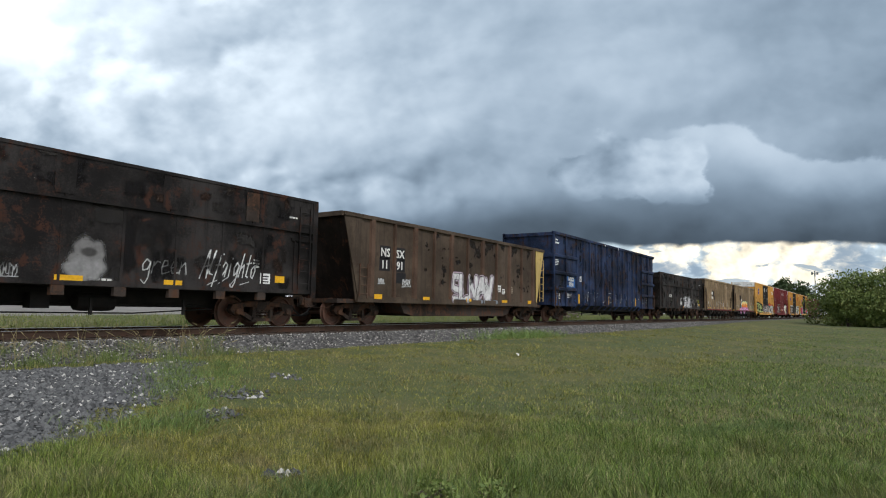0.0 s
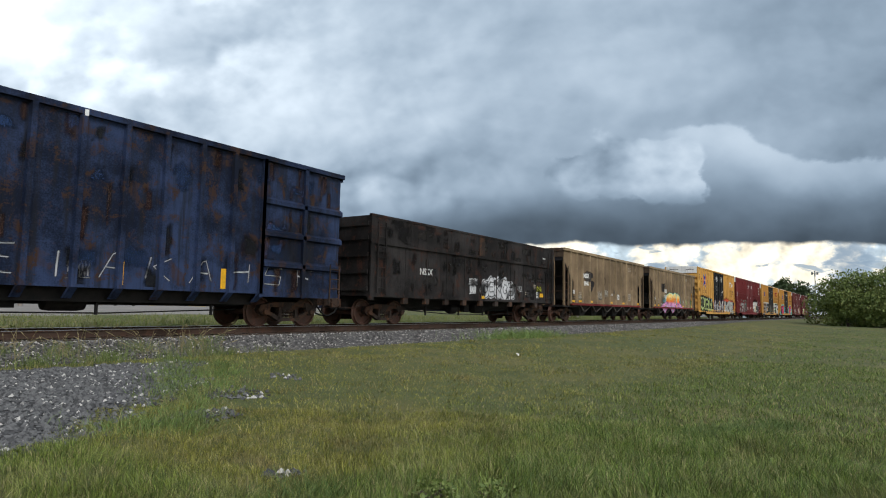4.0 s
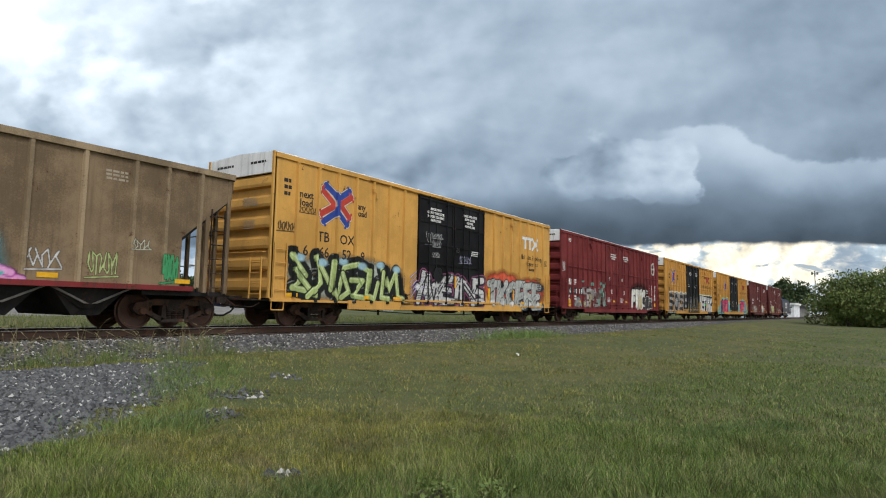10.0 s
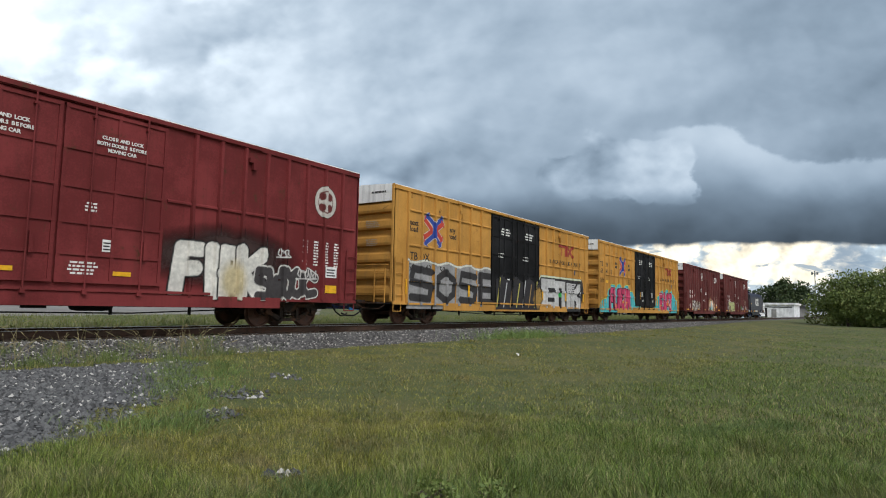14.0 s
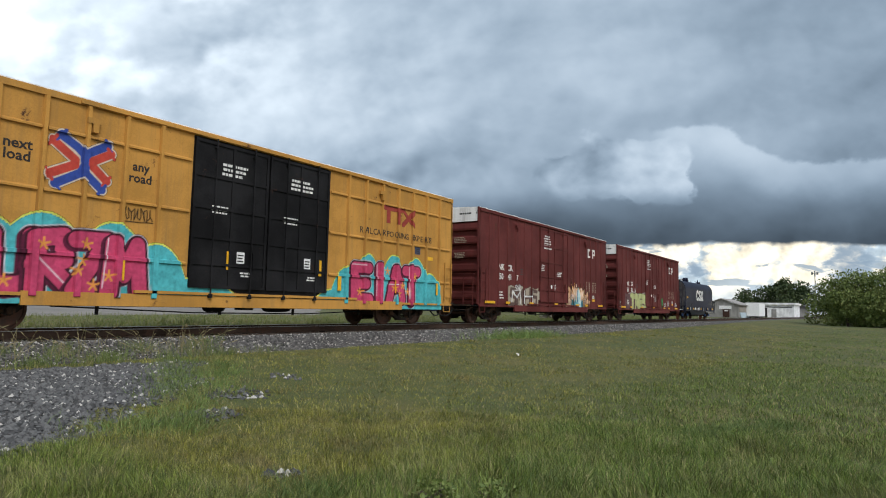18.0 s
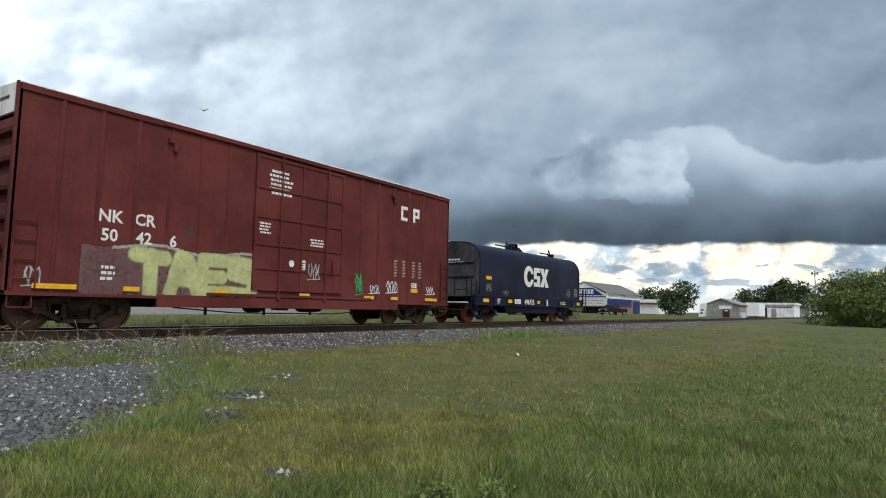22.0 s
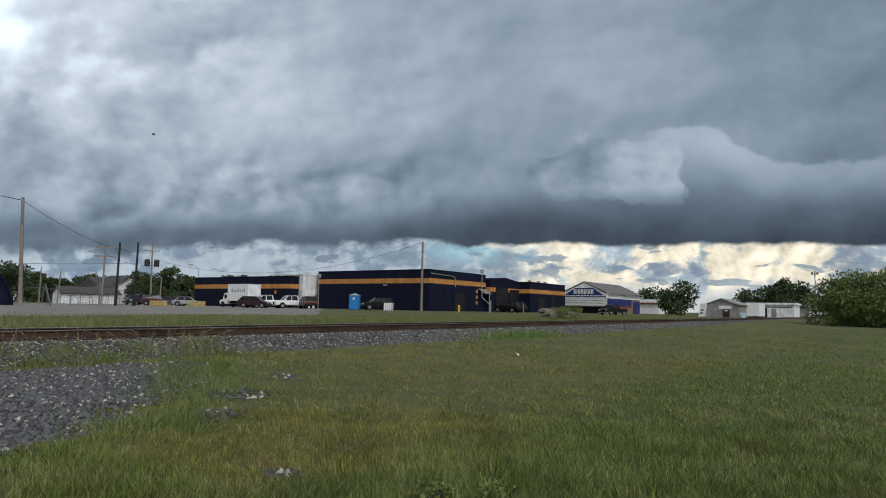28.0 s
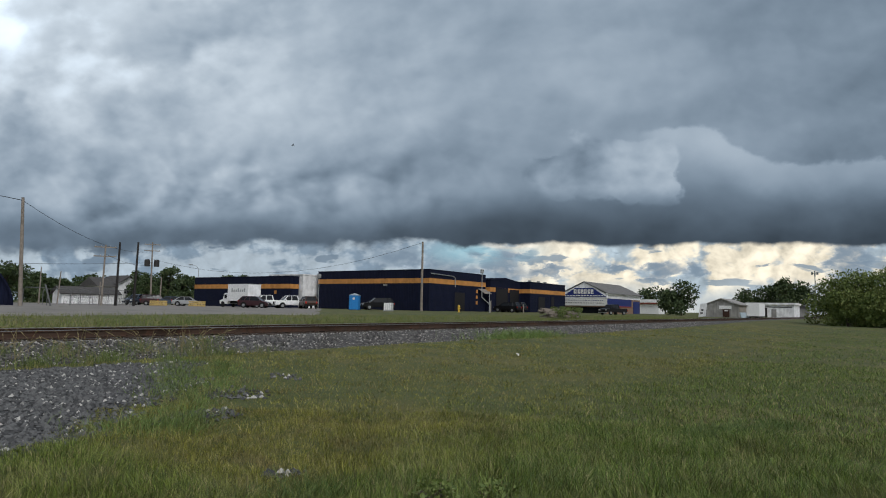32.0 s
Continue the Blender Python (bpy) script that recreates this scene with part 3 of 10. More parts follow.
    def put(self, car, depth, name="graffiti", label="", y=-HALF, fade=0.0):
        if name == "graffiti":
            k = 0.72 + 0.36 * self.cloudy((0.5, 0.35), 3) + 0.20 * self.cloudy((0.06, 0.06), 4) + 0.10 * self.cloudy((0.03, 0.4), 6)
            self.rgb = np.clip(self.rgb * k[..., None], 0, 1)
            self.a = self.a * np.clip(1.6 - 1.0 * self.cloudy((0.09, 0.07), 5) ** 3, 0, 1)
        keep = self.a > 0.03
        q = keep[:-1, :-1] | keep[1:, :-1] | keep[:-1, 1:] | keep[1:, 1:]
        jz, jx = np.nonzero(q)
        nx = len(self.x)
        i = jz * nx + jx
        quads = np.stack([i, i + 1, i + nx + 1, i + nx], -1)
        used, inv = np.unique(quads, return_inverse=True)
        x, z = self.gx.ravel()[used], self.gz.ravel()[used]
        co = np.stack([x, y - depth(x, z) - 0.005, z], -1)
        me = bpy.data.meshes.new(name)
        me.from_pydata(co.tolist(), [], inv.reshape(-1, 4).tolist())
        at = me.attributes.new("tint", "FLOAT_COLOR", "POINT")
        rgb = self.rgb.reshape(-1, 3)[used]
        a = self.a.ravel()[used] * (1 - fade)
        at.data.foreach_set("color", np.concatenate([rgb, a[:, None]], 1).astype(np.float32).ravel())
        me.materials.append(M_TINT)
        return part(name, me, None, car, label)


GLYPH = {  # strokes of block letters in a unit box
    "E": [[(1, 1), (0, 1), (0, 0), (1, 0)], [(0, .5), (.8, .5)]], "R": [[(0, 0), (0, 1), (.8, 1), (.9, .6), (0, .5)], [(.35, .5), (1, 0)]],
    "A": [[(0, 0), (.4, 1), (.6, 1), (1, 0)], [(.2, .4), (.8, .4)]], "T": [[(0, 1), (1, 1)], [(.5, 1), (.5, 0)]],
    "S": [[(1, .95), (.1, 1), (0, .6), (1, .45), (.9, 0), (0, .05)]], "O": [[(.5, 1), (.05, .75), (.05, .25), (.5, 0), (.95, .25), (.95, .75), (.5, 1)]],
    "N": [[(0, 0), (0, 1), (1, 0), (1, 1)]], "n": [[(0, 0), (0, 1), (1, 1), (1, 0)]], "I": [[(.5, 0), (.5, 1)]], "K": [[(0, 0), (0, 1)], [(1, 1), (.1, .5), (1, 0)]],
    "U": [[(0, 1), (0, .1), (.5, 0), (1, .1), (1, 1)]], "Z": [[(0, 1), (1, 1), (0, 0), (1, 0)]], "M": [[(0, 0), (.1, 1), (.5, .3), (.9, 1), (1, 0)]],
    "W": [[(0, 1), (.25, 0), (.5, .6), (.75, 0), (1, 1)]], "H": [[(0, 0), (0, 1)], [(1, 0), (1, 1)], [(0, .5), (1, .5)]], "F": [[(0, 0), (0, 1), (1, 1)], [(0, .5), (.8, .5)]],
    "D": [[(0, 0), (0, 1), (.6, 1), (1, .6), (1, .35), (.6, 0), (0, 0)]], "L": [[(0, 1), (0, 0), (1, 0)]], "J": [[(1, 1), (1, .2), (.5, 0), (0, .2)]], "V": [[(0, 1), (.5, 0), (1, 1)]],
    "P": [[(0, 0), (0, 1), (.9, .9), (.9, .55), (0, .5)]], "C": [[(1, .85), (.5, 1), (0, .6), (0, .3), (.5, 0), (1, .15)]], "G": [[(1, .85), (.4, 1), (0, .6), (.1, .1), (.6, 0), (1, .2), (1, .45), (.6, .45)]],
}


def word(txt, x, z, w, h, gap=0.25, lean=0.0, wob=0.0, seed=1):
    """Strokes for a row of letters."""
    rg = random.Random(seed)
    out = []
    n = len(txt)
    lw = w / (n + gap * (n - 1))
    for i, ch in enumerate(txt):
        ox = x + i * lw * (1 + gap)
        for s in GLYPH[ch]:
            out.append([(ox + a * lw + b * h * lean + rg.uniform(-wob, wob), z + b * h + rg.uniform(-wob, wob)) for a, b in s])
    return out


SCRIPT = {  # loose handwriting in a unit box, tails below the line
    "g": [[(.8, .5), (.45, .62), (.1, .4), (.25, .1), (.65, .2), (.8, .5), (.75, -.2), (.5, -.45), (.1, -.3)]], "r": [[(.1, 0), (.2, .55), (.25, .35), (.55, .58), (.85, .5)]],
    "e": [[(.1, .3), (.7, .38), (.65, .58), (.3, .58), (.06, .3), (.25, .02), (.9, .12)]], "n": [[(.05, 0), (.15, .56), (.2, .35), (.55, .58), (.72, .4), (.8, 0)]],
    "A": [[(0, -.1), (.45, 1), (.6, 1.05), (.9, -.1)], [(.05, .35), (1, .45)]], "l": [[(0, .1), (.5, .8), (.45, 1.05), (.3, .9), (.3, .1), (.8, .05)]],
    "f": [[(.1, -.45), (.35, .3), (.5, .95), (.85, .95)], [(0, .45), (.9, .5)]], "a": [[(.8, .5), (.4, .6), (.08, .3), (.3, 0), (.7, .25), (.8, .55), (.85, 0)]],
    "i": [[(.4, .55), (.45, 0)], [(.42, .78), (.46, .82)]], "h": [[(.1, 0), (.25, 1), (.2, .35), (.6, .55), (.75, .3), (.8, 0)]], "t": [[(.4, 1), (.35, .1), (.75, .02)], [(.05, .62), (.85, .68)]],
    "o": [[(.5, .58), (.12, .4), (.2, .08), (.6, .02), (.8, .35), (.5, .58), (.95, .6)]], "z": [[(0, .55), (.75, .58), (.1, .02), (.95, .06)]],
}


def handwriting(txt, x, z, w, h, lean=0.15, seed=1):
    """Strokes of a hand-sprayed word."""
    rg = random.Random(seed)
    lw = w / len(txt)
    return [[(x + i * lw + a * lw * 1.05 + b * h * lean + rg.uniform(-1, 1) * 0.012, z + b * h + rg.uniform(-1, 1) * 0.015) for a, b in st] for i, ch in enumerate(txt) for st in SCRIPT[ch]]


def weathering(car, x0, x1, z0, z1, y, spots, seed, name="weather_patch", cell=0.05):
    """Ragged patches and runs of bare or rusted paint: (colour, how many, width, height)."""
    sp = Spray(x0, x1, z0, z1, cell)
    rg = random.Random(seed)
    rag = sp.cloudy((0.25, 0.3), seed) * 0.6 + sp.cloudy((0.09, 0.12), seed + 1) * 0.4
    for col, n, w, h in spots:
        for _ in range(n):
            cx_, cz_ = rg.uniform(x0 + w, x1 - w), rg.uniform(z0, z1)
            a, b = w * rg.uniform(0.4, 1.0), h * rg.uniform(0.4, 1.0)
            d = np.maximum(np.abs(sp.gx - cx_) / a, np.abs(sp.gz - cz_) / b)
            sp.lay(np.clip((1.15 - d - 1.0 * rag) / 0.25, 0, 1) * rg.uniform(0.45, 0.9), col)
    tagged(sp.put(car, flat, name, "ragged patches of bare and rusted paint", y), kind="stuff")


def scrawl(sp, x, z, w, h, col, width=0.03, seed=0, n=9):
    """A quick hand-sprayed tag that cannot be read."""
    rg = random.Random(seed)
    pts = []
    for i in range(n * 4):
        k = i / (n * 4 - 1)
        pts.append((x + k * w + 0.35 * w / n * math.sin(i * 2.1 + rg.random()), z + h * (0.5 + 0.45 * math.sin(i * 1.57 + rg.uniform(-0.7, 0.7)))))
    sp.stroke(pts, width, col)
    sp.stroke([(x - 0.05 * w, z - 0.08 * h), (x + 1.05 * w, z + 0.02 * h)], width, col)


def rib_depth(ribs):
    """How far the wall stands proud at x (and z)."""
    def depth(x, z):
        d = np.zeros_like(x)
        for a, b, z0, z1, k in ribs:
            d = np.where((x > a - 0.015) & (x < b + 0.015) & (z > z0 - 0.01) & (z < z1 + 0.01), np.maximum(d, k), d)
        return d
    return depth


# --- boxcars ---
def corrugated_end(car, x, e, z0, z1, mat, band, band_mat, n=6):
    """End wall with pressed horizontal ribs; the upper band is flat."""
    prof = [(0.0, z0)]
    p = (band - z0) / n
    for i in range(n):
        a = z0 + i * p
        prof += [(0.0, a + p * 0.30), (0.15, a + p * 0.36), (0.17, a + p * 0.50), (0.14, a + p * 0.82), (0.03, a + p * 0.96)]
    prof += [(0.0, band)]
    out = [(x + e * (d - 0.13), z) for d, z in prof] + [(x - e * 0.20, band), (x - e * 0.20, z0)]
    s = Solid().prism([(a, -HALF + 0.09, z) for a, z in out], (0, 2 * HALF - 0.18, 0))
    part("end_wall", s, mat, car, "pressed steel end with horizontal ribs")
    a, b = sorted((x - e * 0.05, x + e * 0.03))
    part("end_band", Solid().box(a, b, -HALF + 0.09, HALF - 0.09, band, z1), band_mat, car, "off-white painted band across the end")
    for s_ in (-1, 1):
        a, b = sorted((x - e * 0.06, x + e * 0.05))
        part("corner_post", Solid().cbox(a, b, s_ * (HALF - 0.05) - 0.05, s_ * (HALF - 0.05) + 0.05, z0, z1 + 0.02), mat, car)


def boxcar(name, u0, u1, label, mat, h=5.24, door=(7.1, 12.1), doors=2, door_mat=None, ribs=0.87, bars=(), z0=0.77, band_mat=None, bogies=2.4, seed=0, rib_w=0.12, rib_d=0.085, from_door=False):
    car = place_car(name, u0, u1, label, "boxcar")
    L = u1 - u0
    a = -L / 2
    d0, d1 = a + door[0], a + door[1]
    door_mat = door_mat or mat
    proud = []
    for s in (-1, 1):
        yw = (-HALF, -HALF + 0.02) if s < 0 else (HALF - 0.02, HALF)
        part("side_wall", Solid().box(a, d0, *yw, z0, h - 0.10), mat, car)
        part("side_wall", Solid().box(d1, -a, *yw, z0, h - 0.10), mat, car)
        part("door_recess", Solid().box(d0, d1, s * (HALF - 0.04) - 0.02, s * (HALF - 0.04) + 0.02, z0, h - 0.10), door_mat, car)
        y = sorted((s * (HALF - 0.02), s * (HALF + 0.05)))
        part("top_chord", Solid().box(a, -a, y[0], y[1], h - 0.16, h - 0.02), mat, car)
        part("side_sill", Solid().box(a + 3.3, -a - 3.3, y[0], y[1], z0 - 0.20, z0 + 0.10), mat, car)
        part("sill_angle", Solid().box(a, a + 3.297, y[0], y[1], z0, z0 + 0.07), mat, car)
        part("sill_angle", Solid().box(-a - 3.297, -a, y[0], y[1], z0, z0 + 0.07), mat, car)
    # ribs, one mesh shared
    xs_ = []
    for lo, hi in ((a, d0), (d1, -a)):
        if from_door:
            xs_ += [d0 - k * ribs if lo == a else d1 + k * ribs for k in range(1, int((hi - lo - 0.4) / ribs) + 1)]
            continue
        n_ = max(2, round((hi - lo) / ribs))
        xs_ += [lo + (hi - lo) * i / n_ for i in range(1, n_)]
    w = rib_w / 2
    rib = Solid().prism([(-w, 0, z0 + 0.07), (-w * 0.6, -rib_d, z0 + 0.07), (w * 0.6, -rib_d, z0 + 0.07), (w, 0, z0 + 0.07)], (0, 0, h - 0.16 - z0 - 0.07)).mesh("rib", mat)
    for x in xs_:
        part("rib", rib, None, car, at=(x, -HALF, 0))
        part("rib", rib, None, car).matrix_basis = pose(x, HALF, 0, 0, 0, 180)
        proud.append((x - w, x + w, z0, h - 0.16, rib_d))
    for zb in bars:
        edges = sorted([a + 0.45] + xs_ + [d0, d1, -a - 0.1])
        for p, q in zip(edges[:-1], edges[1:]):
            if p >= d0 - 0.01 and q <= d1 + 0.01 or q - p < 0.4:
                continue
            part("girt", Solid().prism([(p + w, -HALF, zb - 0.03), (p + w, -HALF - 0.055, zb - 0.025), (p + w, -HALF - 0.055, zb + 0.015), (p + w, -HALF, zb + 0.06)], (q - p - 2 * w, 0, 0)), mat, car)
            proud.append((p + w, q - w, zb - 0.03, zb + 0.06, 0.055))
    # roof
    roof = Solid().prism([(a - 0.02, -HALF - 0.03, h - 0.02), (a - 0.02, -HALF - 0.03, h + 0.01), (a - 0.02, 0, h + 0.09), (a - 0.02, HALF + 0.03, h + 0.01), (a - 0.02, HALF + 0.03, h - 0.02)], (L + 0.04, 0, 0))
    for i in range(12):
        x = a + (i + 0.5) * L / 12
        for s in (-1, 1):
            roof.prism([(x - 0.04, s * (HALF - 0.02), h + 0.012), (x + 0.04, s * (HALF - 0.02), h + 0.012), (x + 0.04, 0.0, h + 0.115), (x - 0.04, 0.0, h + 0.115)], (0, 0, 0.03))
    part("roof", roof, band_mat or mat, car, "galvanised ribbed roof")
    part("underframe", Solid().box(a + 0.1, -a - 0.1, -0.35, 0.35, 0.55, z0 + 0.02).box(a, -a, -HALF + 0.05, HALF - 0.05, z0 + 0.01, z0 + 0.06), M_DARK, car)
    # doors
    dw = (d1 - d0) / doors
    for s in (-1, 1):
        for i in range(doors):
            x0, x1 = d0 + i * dw + 0.03, d0 + (i + 1) * dw - 0.03
            y0, y1 = (-HALF - 0.03, -HALF + 0.03) if s < 0 else (HALF - 0.03, HALF + 0.03)
            door_ob = part("door", Solid().box(x0, x1, y0, y1, z0 + 0.32, h - 0.2), door_mat, car, "plug door with locking bars")
            fy = y0 if s < 0 else y1
            fr = Solid()
            for zb in [z0 + 0.34, z0 + 0.95, z0 + 1.65, z0 + 2.45, z0 + 3.3, h - 0.26]:
                fr.box(x0, x1, min(fy, fy + s * 0.035), max(fy, fy + s * 0.035), zb - 0.035, zb + 0.035)
            for xb in (x0 + 0.04, x1 - 0.04, (x0 + x1) / 2):
                fr.box(xb - 0.04, xb + 0.04, min(fy, fy + s * 0.03), max(fy, fy + s * 0.03), z0 + 0.32, h - 0.2)
            part("door_frame", fr, door_mat, door_ob)
            for xb in (x0 + dw * 0.25, x1 - dw * 0.22):
                part("locking_bar", Solid().tube((xb, fy + s * 0.075, z0 + 0.1), (xb, fy + s * 0.075, h - 0.14), 0.022, 8).box(xb - 0.05, xb + 0.05, min(fy, fy + s * 0.1), max(fy, fy + s * 0.1), z0 + 0.05, z0 + 0.16).box(xb - 0.04, xb + 0.04, min(fy, fy + s * 0.1), max(fy, fy + s * 0.1), h - 0.42, h - 0.36), door_mat, door_ob)
            part("door_handle", Solid().box(x1 - 0.5, x1 - 0.42, min(fy + s * 0.03, fy + s * 0.09), max(fy + s * 0.03, fy + s * 0.09), z0 + 0.9, z0 + 1.35), door_mat, door_ob)
        y = sorted((s * (HALF + 0.02), s * (HALF + 0.09)))
        part("door_track", Solid().box(d0 - 2.9, d1 + 2.9, y[0], y[1], h - 0.14, h - 0.06), door_mat if door_mat is mat else mat, car)
        part("door_track", Solid().box(d0 - 1.4, d1 + 1.4, y[0], y[1], z0 + 0.12, z0 + 0.19), mat, car)
        for xb in (d0 - 2.6, d1 + 2.6):
            part("door_stop", Solid().box(xb - 0.14, xb + 0.14, y[0] - 0.02, y[1], h - 0.55, h - 0.42).box(xb - 0.02, xb + 0.10, y[0] - 0.03, y[1], h - 0.75, h - 0.55), mat, car)
    for e in (-1, 1):
        corrugated_end(car, e * (L / 2), e, z0 + 0.1, h, mat, h - 0.62, band_mat or mat)
        coupler(car, e * (L / 2 + 0.1), e)
        ladder(car, e * (L / 2 - 0.30), -HALF - 0.06, z0 + 0.15, z0 + 1.75, 0.46, 4, mat)
        part("sill_step", Solid().path([(e * (L / 2 - 0.52), -HALF, z0), (e * (L / 2 - 0.52), -HALF, z0 - 0.25), (e * (L / 2 - 0.06), -HALF, z0 - 0.25), (e * (L / 2 - 0.06), -HALF, z0)], 0.017), mat, car)
        ladder(car, e * (L / 2 + 0.2), -HALF + 0.45, z0 + 0.05, z0 + 1.3, 0.5, 4, mat, "y", "end_ladder")
        part("end_handrail", Solid().path([(e * (L / 2 + 0.10), -HALF + 0.15, z0 + 1.45), (e * (L / 2 + 0.22), -HALF + 0.15, z0 + 1.45), (e * (L / 2 + 0.22), HALF - 0.15, z0 + 1.45), (e * (L / 2 + 0.10), HALF - 0.15, z0 + 1.45)], 0.016), mat, car)
        part("crossover_platform", Solid().box(min(e * L / 2, e * (L / 2 + 0.35)), max(e * L / 2, e * (L / 2 + 0.35)), -1.2, 1.2, z0 + 0.02, z0 + 0.07), M_STEEL, car)
        bogie(car, e * (L / 2 - bogies))
    brake_gear(car, a + 4.2, -a - 4.2, seed)
    return car, rib_depth(proud), a


def car_x(u, u0, u1):
    return u - (u0 + u1) / 2


# --- gondolas ---
def black_gondola(u0, u1, label):
    car = place_car("gondola_car", u0, u1, label, "gondola")
    L = u1 - u0
    a = -L / 2
    proud = [(a, -a, 2.9, 3.93, 0.03)]
    for s in (-1, 1):
        o = lambda d: (s * HALF, s * (HALF + d))
        def slab(x0, x1, d0, d1, z0, z1):
            y = sorted((s * (HALF + d0), s * (HALF + d1)))
            return (x0, x1, y[0], y[1], z0, z1)
        part("side_wall", Solid().box(*slab(a, -a, -0.03, 0.0, 1.06, 3.0)), M_BLACKCAR, car)
        n_ = 6
        for i in range(n_):
            x0, x1 = a + L * i / n_, a + L * (i + 1) / n_
            part("extension_panel", Solid().box(*slab(x0 + 0.012, x1 - 0.012, -0.02, 0.03, 2.96, 3.88)), M_BLACKCAR, car)
            if i:
                part("splice_plate", Solid().box(*slab(x0 - 0.22, x0 + 0.22, 0.03, 0.042, 3.02, 3.84)), M_STEEL if (i + (u0 < -60)) % 3 == 0 else M_BLACKCAR, car)
        part("top_chord", Solid().box(*slab(a, -a, -0.06, 0.05, 3.88, 3.96)), M_BLACKCAR, car)
        part("ledge", Solid().box(*slab(a, -a - 0.0, 0.0, 0.07, 2.90, 2.96)), M_BLACKCAR, car)
        for i in range(11):
            x = a + 0.7 + i * (L - 1.4) / 10
            part("seam", Solid().box(*slab(x - 0.03, x + 0.03, 0.0, 0.016, 1.1, 2.9)), M_BLACKCAR, car)
            if 0 < i < 10:
                part("stake_pocket", Solid().box(*slab(x - 0.14, x + 0.14, -0.12, 0.02, 0.80, 1.06)), M_STEEL, car)
        part("side_sill", Solid().box(*slab(a + 0.1, -a - 0.1, -0.08, 0.03, 1.02, 1.12)), M_BLACKCAR, car)
        for e in (-1, 1):
            x = sorted((e * (-a - 1.05), e * (-a - 0.02)))
            part("end_gusset", Solid().box(*slab(x[0], x[1], 0.0, 0.05, 2.62, 2.70)).box(*slab(e * (-a - 0.9) - 0.03, e * (-a - 0.9) + 0.03, 0, 0.05, 1.1, 2.65)), M_BLACKCAR, car)
            part("corner_post", Solid().box(*slab(e * (-a - 0.1) - 0.1, e * (-a - 0.1) + 0.1, -0.05, 0.06, 0.9, 3.92)), M_BLACKCAR, car)
            ladder(car, e * (-a - 0.55), s * (HALF + 0.09), 1.15, 3.7, 0.42, 7, M_BLACKCAR)
    for e in (-1, 1):
        x = sorted((e * -a, e * (-a - 0.05)))
        part("end_wall", Solid().box(x[0], x[1], -HALF + 0.03, HALF - 0.03, 1.0, 3.9), M_BLACKCAR, car)
        for zb in (1.3, 1.9, 2.5, 3.1, 3.6):
            xx = sorted((e * -a, e * (-a + 0.07)))
            part("end_rib", Solid().box(xx[0], xx[1], -HALF + 0.05, HALF - 0.05, zb - 0.07, zb + 0.07), M_BLACKCAR, car)
        coupler(car, e * (L / 2 + 0.1), e)
        bogie(car, e * (L / 2 - 1.55))
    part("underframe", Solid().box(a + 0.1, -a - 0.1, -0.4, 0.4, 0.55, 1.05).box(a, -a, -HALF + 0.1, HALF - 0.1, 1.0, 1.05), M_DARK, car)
    part("load", Solid().box(a + 0.1, -a - 0.1, -HALF + 0.1, HALF - 0.1, 1.1, 3.0), M_DARK, car, "dark scrap heaped below the rim")
    brake_gear(car, a + 3.2, -a - 3.2, 3)
    return car, rib_depth(proud), a


